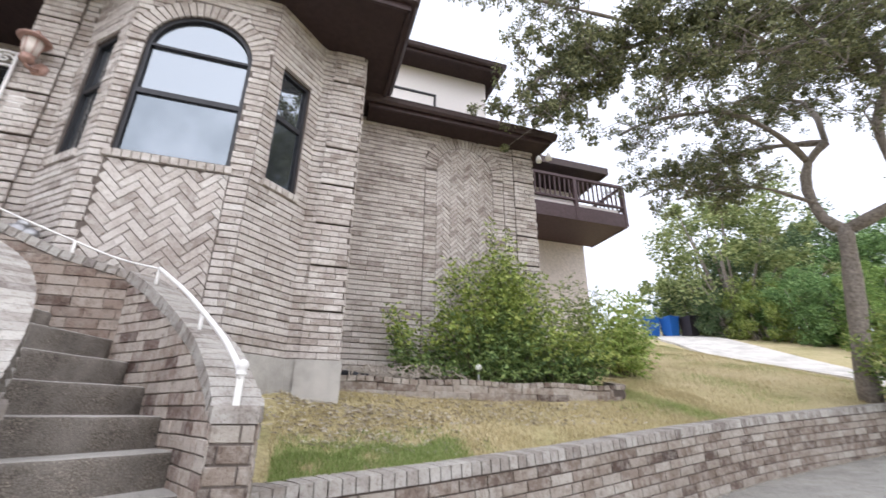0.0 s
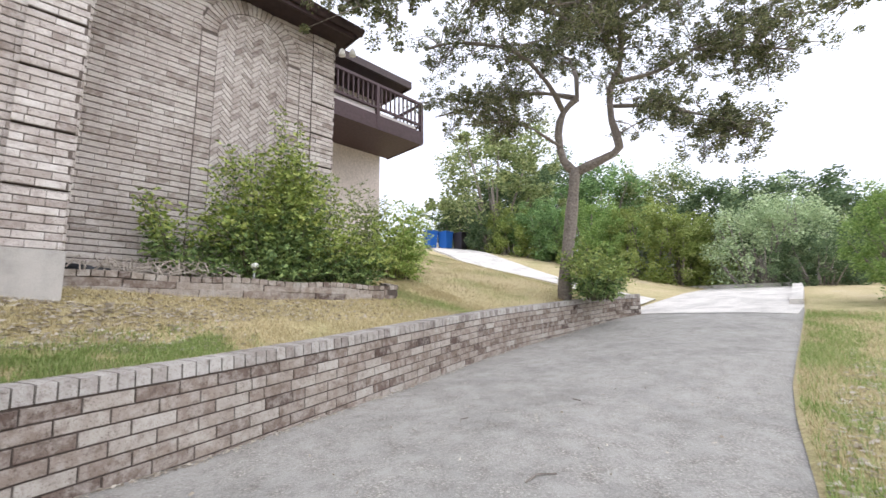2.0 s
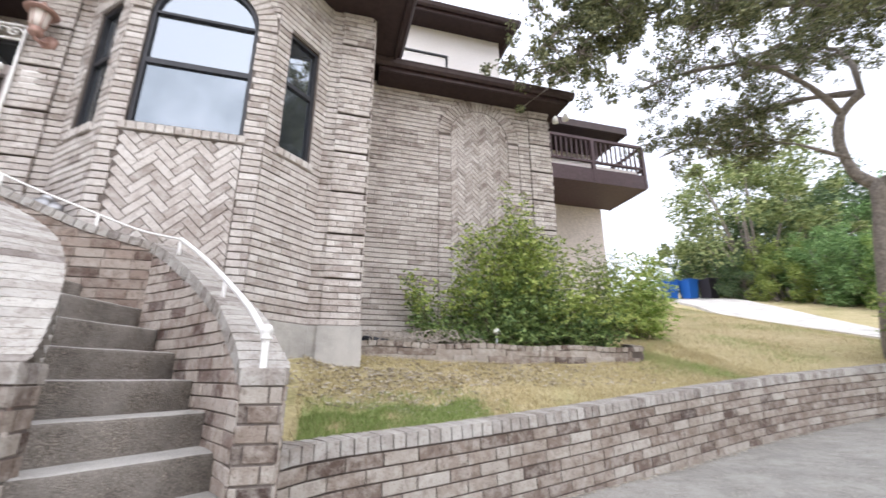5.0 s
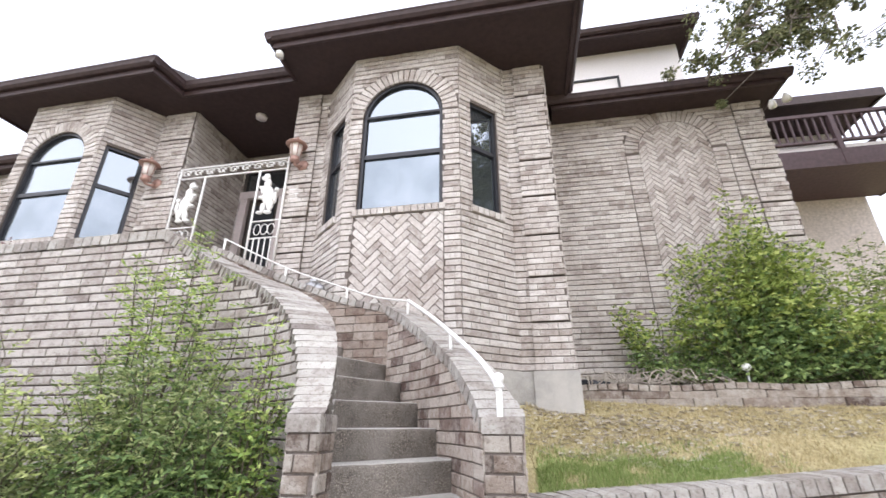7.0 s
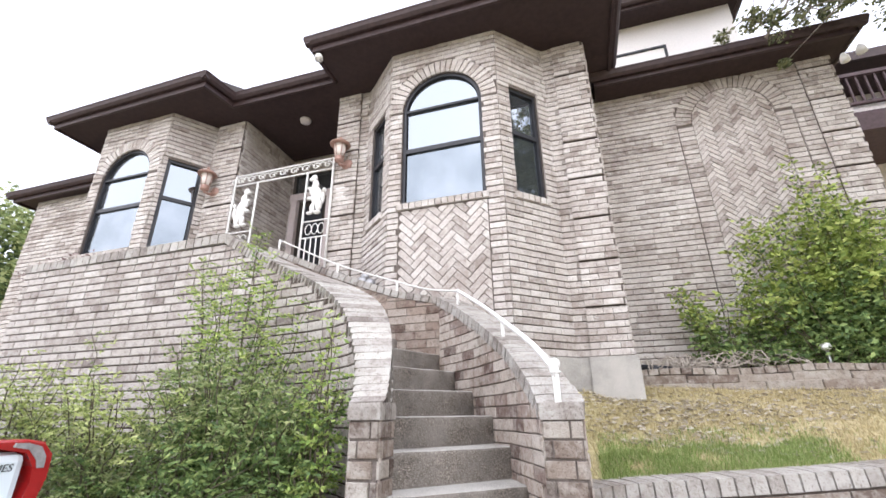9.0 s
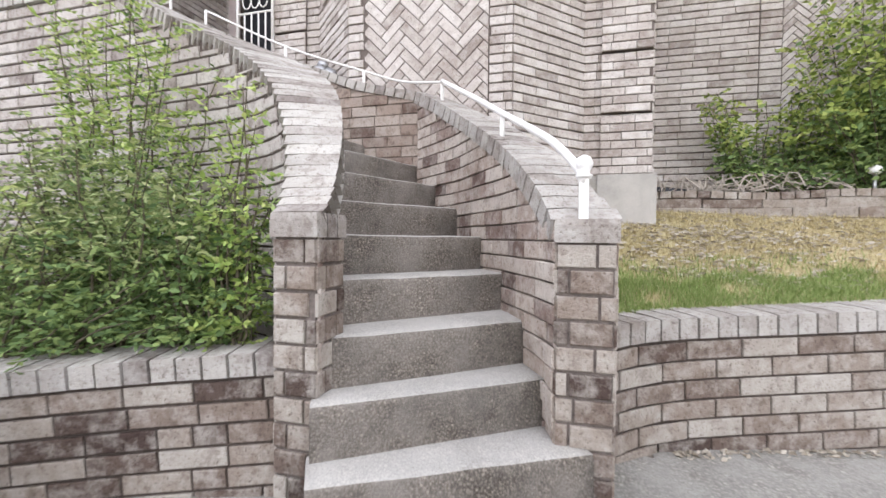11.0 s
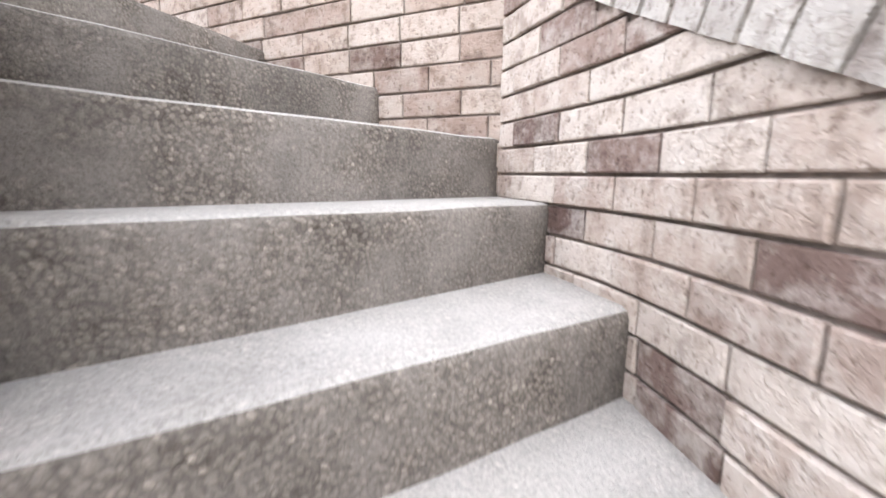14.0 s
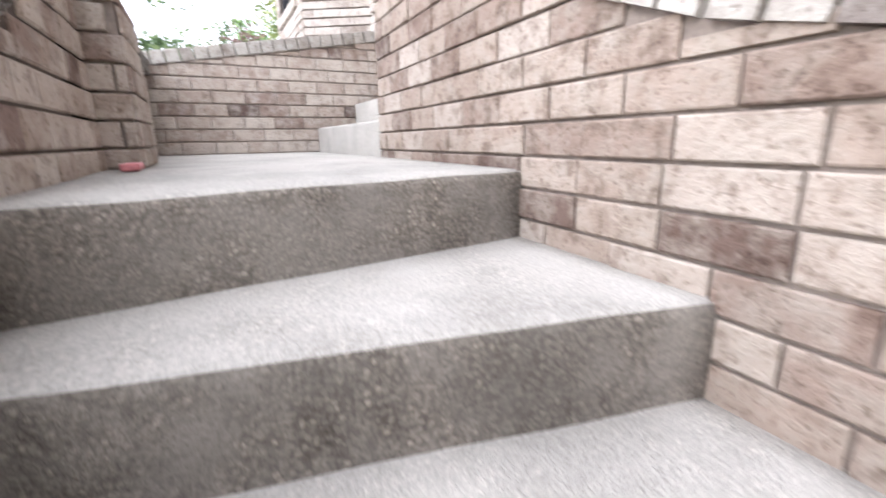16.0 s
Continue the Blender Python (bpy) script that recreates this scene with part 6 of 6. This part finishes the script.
M_LEAF_FRESH = leaf_material("fresh_green_leaf", (0.13, 0.23, 0.06), (0.26, 0.385, 0.11), (0.42, 0.53, 0.19))
M_LEAF_PALE = leaf_material("pale_grey_green_leaf", (0.26, 0.35, 0.18), (0.42, 0.53, 0.29), (0.58, 0.66, 0.42))
PROTO = [crown_tree("background_tree", (60, 60, 3), rx, rz, th, m, n, size, l) for rx, rz, th, m, n, size, l in (
    (3.2, 3.2, 0.4, M_LEAF_WOOD, 16000, 0.19, "bushy mid-green tree in the wood behind the driveway"),
    (3.2, 3.2, 0.4, M_LEAF_DARK, 16000, 0.19, "dark green oak in the wood behind the driveway"),
    (2.0, 2.2, 0.0, M_LEAF_FRESH, 24000, 0.1, "bright green rounded bush beyond the driveway"),
    (1.7, 2.2, 0.0, M_LEAF_HEDGE, 18000, 0.11, "yellow-green hedge bush clipped upright beyond the driveway"),
    (2.0, 2.4, 0.1, M_LEAF_PALE, 10000, 0.11, "feathery pale grey-green tree beyond the driveway"),
    (3.4, 3.9, 0.3, M_LEAF_GREY, 16000, 0.19, "tall grey-green tree beyond the bins"))]
WOODS = [(52.5, 27, 5, 1.32), (55, 40, 1, 1.3), (55, 30, 1, 0.95), (48, 29, 1, 0.7), (52, 25, 1, 0.5), (55, 24, 3, 0.95), (58.5, 24, 0, 0.62), (60, 38, 1, 1.35), (62, 23, 0, 0.6), (65, 22, 2, 0.95), (68, 21.5, 2, 0.92),
         (66, 36, 0, 1.25), (71, 21, 3, 0.95), (74, 21, 3, 0.97), (76.5, 21.5, 3, 0.92), (72, 37, 5, 1.2), (78, 34, 1, 1.15), (80, 23, 1, 0.62), (82, 20, 4, 0.95), (85, 20.5, 4, 0.9), (84, 34, 1, 1.3), (88, 26, 1, 0.8), (93, 13, 2, 0.54),
         (99, 13.5, 2, 0.5), (93, 30, 1, 0.75), (98, 24, 1, 0.65), (89, 22, 1, 0.5), (86.5, 19, 1, 0.4), (49, 31, 1, 0.75), (47.5, 34, 1, 0.5), (-86, 17, 1, 1.2), (178, 24, 1, 1.1), (197, 27, 0, 1.2), (160, 26, 5, 1.1)]
for k, (ang, dist, kind, sc) in enumerate(WOODS):
    x, y = at_view(ang, dist)
    z = ground_z(x, y) - (0.1 if 90 < ang < 100 and dist < 15 else 1.3 if kind in (2, 3, 4) else 0.8)
    c = copy_thing(PROTO[kind], Matrix.Translation((x, y, z)) @ Matrix.Rotation(k * 1.3, 4, "Z"))
    c.scale = (sc, sc, sc * (0.9 + 0.2 * ((k * 7) % 5) / 5) * (1.15 if kind in (2, 3, 4) else 1.0))
for o, (ang, dist) in zip(PROTO, ((-74, 24), (-62, 21), (-80, 26), (-77, 22), (-70, 30), (-66, 21))):
    x, y = at_view(ang, dist)
    o.location = (x, y, ground_z(x, y))
x, y = at_view(72, 21)
shrub("bush", (x, y, ground_z(x, y)), (0.9, 0.9), 1.7, M_LEAF_SILVER, 5000, 0.13, "silvery grey shrub beyond the driveway", 24, None, 0.05, 0.4)

# ---- far side: bins, path, kerb ----


BINX, BINY = 18.3, 18.5


def bin_(at, mat, label):
    x, y, z = at
    ob = empty("wheelie_bin", at)
    tagged(ob, label, "bin", "bins by the path")
    lo_ = [(-0.24, -0.28), (0.24, -0.28), (0.24, 0.28), (-0.24, 0.28)]
    bm = bmesh.new()
    A = [bm.verts.new((x + a, y + b, z + 0.04)) for a, b in lo_]
    B = [bm.verts.new((x + a * 1.28, y + b * 1.28, z + 1.0)) for a, b in lo_]
    for k in range(4):
        bm.faces.new((A[k], A[(k + 1) % 4], B[(k + 1) % 4], B[k]))
    bm.faces.new(list(reversed(A)))
    bm.faces.new(B)
    part("body", bm, mat, ob)
    box_part("lid", (x - 0.34, y - 0.4, z + 1.0), (x + 0.34, y + 0.4, z + 1.07), mat, ob, bevel=0.02)
    for s in (-0.22, 0.22):
        bm = lathe(bmesh.new(), (0, 0, 0), [(0.1, -0.03), (0.11, 0), (0.1, 0.03)], 14)
        wv = part("wheel", bm, M_BLACK, None)
        wv.matrix_basis = Matrix.Translation((x + s, y + 0.28, z + 0.1)) @ Matrix.Rotation(radians(90), 4, "Y")
        adopt(wv, ob)


for i, (mt, lb) in enumerate(((M_BIN_BLUE, "blue recycling bin with closed lid"), (M_BIN_BLUE, "blue recycling bin with closed lid"), (M_BIN_DARK, "dark brown waste bin with closed lid"))):
    bx, by = BINX + i * 0.75, BINY - i * 0.55
    bin_((bx, by, max(hill_z(bx, by), ground_z(bx, by))), mt, lb)

# pale path climbing past the lawn
verts, faces = [], []
PATH = smooth_line([(13.4, 4.6), (13.3, 6.8), (13.9, 9.0), (15.2, 11.6), (16.9, 14.6), (19.0, 17.4), (20.4, 19.6)], 0.3)
for k, p in enumerate(PATH):
    d = PATH[min(k + 1, len(PATH) - 1)] - PATH[max(k - 1, 0)]
    d = d / np.linalg.norm(d)
    for w, dz in ((-1.3, -0.25), (-1.28, 0.07), (0, 0.08), (1.28, 0.07), (1.3, -0.25)):
        q = p + np.array([d[1], -d[0]]) * w
        verts.append((q[0], q[1], max(hill_z(*q), ground_z(*q)) + dz))
for k in range(len(PATH) - 1):
    for j in range(4):
        a = k * 5 + j
        faces.append((a, a + 1, a + 6, a + 5))
tagged(mesh_object("path", verts, faces, M_WALK), "pale concrete path climbing beside the lawn", "path", kind="structure")

kerb = empty("low_kerb_wall", (18, 2.0, 1.5))
tagged(kerb, "low pale masonry kerb wall round the parking area", "kerb wall", kind="structure")
KL = Line([(x, y, drive_z(x, y) - 0.1, drive_z(x, y) + 0.14) for x, y in ((13.2, 1.05), (16.5, 1.3), (19.5, 1.6))])
strip_wall("flank", KL, 0.25, lambda s: KL.at(s)[2], lambda s: KL.at(s)[3], M_WALK, kerb)
KL2 = Line([(x, y, drive_z(x, y) - 0.1, drive_z(x, y) + 0.13) for x, y in ((19.6, 1.6), (20.5, 5.0), (19.0, 8.5))])
strip_wall("far_side", KL2, 0.25, lambda s: KL2.at(s)[2], lambda s: KL2.at(s)[3], M_PLINTH, kerb)
# ---- parked car ----
car = empty("car", (-3.2, 0.45, 0))
tagged(car, "white saloon car parked with its rear by the steps", "car")
CZ = 0.0
# plan: rear at x = -1.62, far flank at y = 1.28
prof = [(-1.60, 0.30), (-1.60, 0.62), (-1.63, 0.76), (-1.72, 0.825), (-2.2, 0.88), (-2.75, 1.2), (-3.3, 1.34), (-4.2, 1.34), (-4.9, 0.96), (-5.8, 0.83), (-6.1, 0.6), (-6.1, 0.3), (-1.66, 0.24)]
bm = bmesh.new()
sec = []
for y, k in ((-0.42, 0.9), (-0.34, 0.97), (0.0, 1.0), (0.45, 1.01), (0.9, 1.0), (1.22, 0.97), (1.3, 0.9)):
    sec.append([bm.verts.new((x + (0.05 * (1 - k) * 10 if x < -2 else -0.1 * (1 - k) * 10), y, CZ + 0.2 + (z - 0.2) * (k if z > 0.5 else 1))) for x, z in prof])
for a, b in zip(sec, sec[1:]):
    for k in range(len(prof)):
        q = (k + 1) % len(prof)
        bm.faces.new((a[k], a[q], b[q], b[k]))
bm.faces.new(sec[0])
bm.faces.new(list(reversed(sec[-1])))
bmesh.ops.recalc_face_normals(bm, faces=bm.faces)
part("body", bm, M_CAR, car, "", True)
box_part("bumper", (-1.85, -0.46, 0.42), (-1.385, 1.31, 0.615), M_CAR, car, "white bumper", 0.07)
box_part("lower_bumper", (-1.9, -0.46, 0.2), (-1.40, 1.30, 0.46), M_BLACK, car, "dark recess under the bumper", 0.02)
box_part("reflector", (-1.6, 1.1, 0.335), (-1.388, 1.285, 0.43), M_CAR_RED, car, "red bumper reflector", 0.02)
box_part("bumper_lip", (-1.8, -0.46, 0.26), (-1.315, 1.32, 0.325), M_CAR, car, "white bumper lip", 0.025)
box_part("valance", (-1.9, -0.43, 0.04), (-1.30, 1.31, 0.265), M_BLACK, car, "dark lower bumper", 0.05)


def rear_plate(name, outline, x0, x1, mirror, mat, parent, label):
    """A lamp shape on the car's tail: an outline in (y, z) with thickness along x and eased front edges."""
    bm = bmesh.new()
    cy, cz = sum(p[0] for p in outline) / len(outline), sum(p[1] for p in outline) / len(outline)
    rings = []
    for x, k in ((x0, 1.0), (x1 - 0.012, 1.0), (x1, 0.93)):
        rings.append([bm.verts.new((x, mirror(cy + (y - cy) * k), cz + (z - cz) * k)) for y, z in outline])
    n = len(outline)
    for a, b in zip(rings, rings[1:]):
        for q in range(n):
            bm.faces.new((a[q], a[(q + 1) % n], b[(q + 1) % n], b[q]))
    bm.faces.new(rings[0])
    bm.faces.new(rings[-1])
    bmesh.ops.recalc_face_normals(bm, faces=bm.faces)
    return part(name, bm, mat, parent, label)


LAMP = [(1.09, 0.818), (1.1, 0.838), (1.2, 0.838), (1.26, 0.825), (1.295, 0.785), (1.297, 0.70), (1.28, 0.63), (1.23, 0.56), (1.19, 0.52), (1.222, 0.6), (1.242, 0.69), (1.235, 0.745), (1.2, 0.797)]
LENS = [(1.15, 0.814), (1.155, 0.828), (1.2, 0.826), (1.245, 0.812), (1.27, 0.775), (1.272, 0.735), (1.248, 0.735), (1.238, 0.765), (1.205, 0.803)]
for mirror in (lambda y: y, lambda y: 0.88 - y):
    lamp = rear_plate("tail_lamp", LAMP, -1.75, -1.562, mirror, M_CAR_RED, car, "red tail lamp")
    rear_plate("lens", LENS, -1.6, -1.556, mirror, M_CAR_CLEAR, lamp, "clear lens")
box_part("boot_lid", (-1.78, -0.28, 0.56), (-1.568, 1.215, 0.795), M_CAR, car, "white boot lid", 0.03)
cu = bpy.data.curves.new("lettering", "FONT")
cu.body, cu.size, cu.extrude, cu.shear = "SE HOMES", 0.034, 0.001, 0.15
tmp = bpy.data.objects.new("lettering", cu)
me = bpy.data.meshes.new_from_object(tmp)
bpy.data.objects.remove(tmp)
me.transform(Matrix.Translation((-1.5665, 1.02, 0.735)) @ Matrix.Rotation(radians(90), 4, "Z") @ Matrix.Rotation(radians(90), 4, "X"))
me.materials.clear()
me.materials.append(M_LETTER)
txt = new("lettering", me)
adopt(txt, car)
tagged(txt, "dark italic lettering on the boot lid")
for y0, y1 in ((1.288, 1.306), (-0.426, -0.408)):
    for x0, x1 in ((-4.4, -3.68), (-3.62, -2.95)):
        box_part("side_window", (x0, y0, 0.93), (x1, y1, 1.16), M_BLACK, car, "dark side window", 0.005)
box_part("rear_window", (-2.72, -0.1, CZ + 0.95), (-2.3, 1.0, CZ + 0.98), M_BLACK, car)
for x in (-2.35, -5.1):
    for y in (-0.36, 1.22):
        bm = bmesh.new()
        lathe(bm, (0, 0, 0), [(0.2, -0.1), (0.3, -0.1), (0.32, -0.06), (0.32, 0.06), (0.3, 0.1), (0.2, 0.1)], 24)
        wv = part("wheel", bm, M_BLACK, None, "", True)
        wv.matrix_basis = Matrix.Translation((x, y, drive_z(x, y) + 0.32)) @ Matrix.Rotation(radians(90), 4, "X")
        adopt(wv, car)

# ---- small things ----
pts = smooth_line([(-1.15, 2.0), (-1.09, 1.78), (-1.0, 1.5), (-0.85, 1.1), (-0.7, 0.6), (-0.6, 0.0)], 0.08)
verts, faces = [], []
for k, p in enumerate(pts):
    wv = 0.012 + 0.006 * noise.noise((k * 0.6, 0, 0))
    for s in (-wv, wv):
        verts.append((p[0] + s, p[1], drive_z(p[0] + s, p[1]) + 0.004))
for k in range(len(pts) - 1):
    faces.append((2 * k, 2 * k + 1, 2 * k + 3, 2 * k + 2))
tagged(mesh_object("slab_joint", verts, faces, M_CRACK), "dark expansion joint across the driveway", "joint", kind="structure")
bm = bmesh.new()
for i in range(7):
    a = RF.uniform(0, math.tau)
    x, y = (1.1, 1.7, 2.3, 1.45, 3.4, 2.9, 4.4)[i], (1.0, 1.55, 1.1, 1.9, 2.4, 1.3, 2.0)[i]
    L = RF.uniform(0.05, 0.12)
    z = drive_z(x, y) + 0.006
    tube(bm, [(x, y, z), (x + math.cos(a) * L, y + math.sin(a) * L, z + 0.004), (x + math.cos(a + 0.4) * L * 2, y + math.sin(a + 0.4) * L * 2, z)], 0.005, 4)
tagged(part("fallen_twigs", bm, M_BARK), "few thin fallen twigs on the driveway", "twigs", kind="stuff")
tagged(box_part("litter", (-2.62, 3.02, 1.803), (-2.5, 3.07, 1.825), M_LITTER, None, "", 0.006), "crumpled red and blue wrapper on the landing", "litter")

# grass blades on the lawn near the wall
def grass(name, n, mat, xs, ys, h, label, dens=None):
    rr = np.random.RandomState(RF.randrange(10 ** 6))
    V = []
    cnt = 0
    while cnt < n:
        x = rr.uniform(*xs)
        o = rr.uniform(*ys)
        y = wall_y(x) + o
        if dens is not None and rr.uniform() > dens(x, o):
            continue
        z = hill_z(x, y) - 0.005
        a, hh = rr.uniform(0, 6.283), h * rr.uniform(0.5, 1.3)
        dx, dy = math.cos(a), math.sin(a)
        lean = rr.uniform(0.1, 0.9) * hh
        w = 0.0035
        V += [(x - dy * w, y + dx * w, z), (x + dy * w, y - dx * w, z), (x + dx * lean, y + dy * lean, z + hh)]
        cnt += 1
    F = [(3 * i, 3 * i + 1, 3 * i + 2) for i in range(n)]
    return tagged(mesh_object(name, V, F, mat), label, "grass", kind="stuff")


M_BLADE_GREEN = leaf_material("green_blade", (0.18, 0.26, 0.07), (0.28, 0.36, 0.12), (0.4, 0.45, 0.19))
M_BLADE_DRY = leaf_material("dry_blade", (0.38, 0.31, 0.16), (0.52, 0.44, 0.25), (0.64, 0.57, 0.38))
grass("green_grass", 14000, M_BLADE_GREEN, (0.45, 2.4), (0.22, 0.95), 0.05, "strip of green lawn grass behind the wall", lambda x, o: min(1, max(0, 2.3 - x) * 0.8) * (1 if o < 0.6 + 0.2 * noise.noise((x * 3, 0, 2)) else 0.12) * min(1, max(0.05, 0.7 + 1.4 * noise.noise((x * 3.1, o * 4.0, 7)))))
grass("dry_grass", 60000, M_BLADE_DRY, (0.4, 6.5), (0.2, 2.2), 0.04, "dry straw-coloured lawn grass", lambda x, o: min(1, max(0.1, 0.65 + noise.noise((x * 2.2, o * 2.2, 3)))))
grass("dry_grass", 40000, M_BLADE_DRY, (5.2, 13.0), (0.2, 7.5), 0.06, "dry straw-coloured grass on the upper lawn", lambda x, o: min(1, max(0.1, 0.6 + noise.noise((x * 1.1, o * 1.1, 5)))))
grass("green_grass", 9000, M_BLADE_GREEN, (4.5, 12.0), (0.5, 6.5), 0.05, "thin greener patches in the upper lawn", lambda x, o: max(0.0, noise.noise((x * 0.7, o * 0.9, 9)) - 0.05) * 2)
grass("green_grass", 5000, M_BLADE_GREEN, (4.8, 6.2), (0.1, 1.9), 0.05, "greener streak of lawn grass", lambda x, o: math.exp(-((x - 5.9 + 0.5 * o) / 0.25) ** 2))

def verge_grass(name, n, mat, h, green, label):
    rr = np.random.RandomState(RF.randrange(10 ** 6))
    V = []
    while len(V) < 3 * n:
        x = rr.uniform(2.3, 12)
        y = south_y(x) - 0.04 - rr.exponential(0.9)
        if (noise.noise((x * 1.3, y * 1.3, 4.0)) > 0.05) != green and rr.uniform() < 0.75:
            continue
        z = drive_z(x, y) + 0.015
        a, hh = rr.uniform(0, 6.283), h * rr.uniform(0.5, 1.3)
        dx, dy, lean = math.cos(a), math.sin(a), rr.uniform(0.1, 0.9) * hh
        V += [(x - dy * 0.004, y + dx * 0.004, z), (x + dy * 0.004, y - dx * 0.004, z), (x + dx * lean, y + dy * lean, z + hh)]
    return tagged(mesh_object(name, V, [(k, k + 1, k + 2) for k in range(0, 3 * n, 3)], mat), label, "grass", kind="stuff")


verge_grass("verge_green_grass", 20000, M_BLADE_GREEN, 0.08, True, "patches of thin green grass on the verge")
verge_grass("verge_dry_grass", 22000, M_BLADE_DRY, 0.06, False, "dry straw grass on the verge")
# leaf litter by the plinth and along the verge
def litter(name, n, zf, xs, ys, mat, size, label):
    rr = np.random.RandomState(RF.randrange(10 ** 6))
    V, F = [], []
    for i in range(n):
        x, y = rr.normal(*xs), rr.uniform(*ys)
        a, s = rr.uniform(0, 6.28), size * rr.uniform(0.5, 1.4)
        z = zf(x, y) + 0.012
        c, d = math.cos(a) * s, math.sin(a) * s
        V += [(x - c, y - d, z), (x - d * 0.4, y + c * 0.4, z + rr.uniform(0, 0.02)), (x + c, y + d, z + rr.uniform(0, 0.015)), (x + d * 0.4, y - c * 0.4, z)]
        F.append((4 * i, 4 * i + 1, 4 * i + 2, 4 * i + 3))
    return tagged(mesh_object(name, V, F, mat), label, "leaf litter", kind="stuff")


M_LITTER_LEAF = leaf_material("dead_leaf", (0.3, 0.255, 0.2), (0.47, 0.415, 0.34), (0.62, 0.57, 0.49))
litter("leaf_litter", 1100, lawn_z, (1.1, 0.5), (3.6, 4.7), M_LITTER_LEAF, 0.03, "grey-brown dead leaves on the lawn by the plinth")
litter("leaf_litter", 1000, lambda x, y: lawn_z(x, y), (2.4, 1.1), (4.3, 5.05), M_LITTER_LEAF, 0.028, "dead leaves along the bed edging")
litter("leaf_litter", 3800, lambda x, y: drive_z(x, y) + 0.03, (4.6, 1.6), (-2.4, 0.25), M_LITTER_LEAF, 0.035, "brown dead leaves on the verge")
litter("leaf_litter", 130, lambda x, y: drive_z(x, y) - 0.005, (3.6, 2.2), (0.7, 2.7), M_LITTER_LEAF, 0.014, "scattered leaf scraps on the driveway")
rr = np.random.RandomState(77)
V, F = [], []
for i in range(900):
    x = 0.7 + 9.5 * rr.uniform() ** 1.4
    y = wall_y(x) - 0.02 - abs(rr.normal(0, 0.035))
    a, q = rr.uniform(0, 6.28), 0.014 * rr.uniform(0.4, 1.6)
    z = drive_z(x, y) + 0.004
    c, d = math.cos(a) * q, math.sin(a) * q
    V += [(x - c, y - d, z), (x - d * 0.5, y + c * 0.5, z + rr.uniform(0, 0.012)), (x + c, y + d, z + rr.uniform(0, 0.01)), (x + d * 0.5, y - c * 0.5, z)]
    F.append((4 * i, 4 * i + 1, 4 * i + 2, 4 * i + 3))
tagged(mesh_object("leaf_litter", V, F, M_LITTER_LEAF), "dry leaf scraps gathered along the foot of the wall", "leaf litter", kind="stuff")
# garden lamp, bowl and ornament
lampg = empty("path_light", (2.72, 5.2, 1.27))
tagged(lampg, "small white globe garden light on a stake in the bed", "garden light")
bar("stake", [(2.72, 5.2, 1.25), (2.72, 5.2, 1.46)], 0.015, lampg, M_RIM)
part("globe", lathe(bmesh.new(), (2.72, 5.2, 1.45), [(0.016, 0), (0.042, 0.015), (0.05, 0.04), (0.038, 0.066), (0.014, 0.078)]), M_WHITE, lampg, "", True)
bm = prism(bmesh.new(), [(-3.0, 4.17), (-1.62, 4.12), (-2.15, 4.7), (-3.0, 4.7)], 1.5, [2.62, 2.22, 2.35, 2.62])
tagged(part("planter_bed", bm, M_SOIL), "soil of the small planter below the porch", "soil", kind="structure")
bowl = part("bowl", lathe(bmesh.new(), (-2.3, 4.28, 2.36), [(0.06, 0.0), (0.09, 0.03), (0.16, 0.09), (0.175, 0.12), (0.15, 0.115)]), M_PLINTH, None, "", True)
tagged(bowl, "shallow grey stone bowl standing in the small planter", "bowl")
bm = bmesh.new()
for q, (dx, dz, r) in enumerate(((0, 0.05, 0.08), (0.08, 0.04, 0.06), (-0.07, 0.03, 0.06), (0.02, 0.12, 0.05))):
    rr_ = bmesh.ops.create_icosphere(bm, subdivisions=2, radius=r)
    for v in rr_["verts"]:
        v.co *= 1 + 0.3 * noise.noise(v.co * 20 + Vector((q, 0, 0)))
        v.co += Vector((-1.84 + dx, 4.22, 2.27 + dz))
tagged(part("garden_ornament", bm, M_RIM, None, "", True), "small dark grey ornament beside the stair wall", "ornament")

# ---- bricks, last ----
def near_first(bricks, x0, x1):
    """Bricks on a stretch of the plan first."""
    return sorted(bricks, key=lambda b: 0 if x0 <= b[0][0] <= x1 else 1)


lay(near_first(RW_BRICKS, 0.3, 4.5), wall_r, M_RET, M_RET_J, 300)
lay(RW_CAP, wall_r, M_CAP, M_CAP_J, 100, "cap_brick")
lay(near_first(FLANK_BRICKS, -1, 1), flank, M_STAIR, M_STAIR_J, 300)
lay(FLANK_CAP, flank, M_CAP, M_CAP_J, 60, "cap_brick")
lay(FLANK_OUT_BRICKS, flank, M_STAIR, M_STAIR_J, 0)
lay(near_first(BACKW_BRICKS, -2.2, -0.8), backw, M_BACK, M_BACK_J, 250)
lay(BACKW_CAP, backw, M_CAP, M_CAP_J, 60, "cap_brick")
lay(near_first(SWEEP_BRICKS + LW_BRICKS, -3.6, -0.7), lwall, M_TERRACE, M_TERRACE_J, 300)
lay(SWEEP_CAP + LW_CAP, lwall, M_CAP, M_CAP_J, 80, "cap_brick")
lay(PIL, lwall, M_STAIR, M_STAIR_J, 0)
lay(INNER_BRICKS, lwall, M_STAIR, M_STAIR_J, 0)
lay(FW_BRICKS, fwall, M_RET, M_RET_J, 150)
lay(FW_CAP, fwall, M_CAP, M_CAP_J, 60, "cap_brick")
lay(BED_BRICKS, bed, M_RET, M_RET_J, 60)
lay(BED_CAP, bed, M_RET, M_RET_J, 40, "cap_brick")
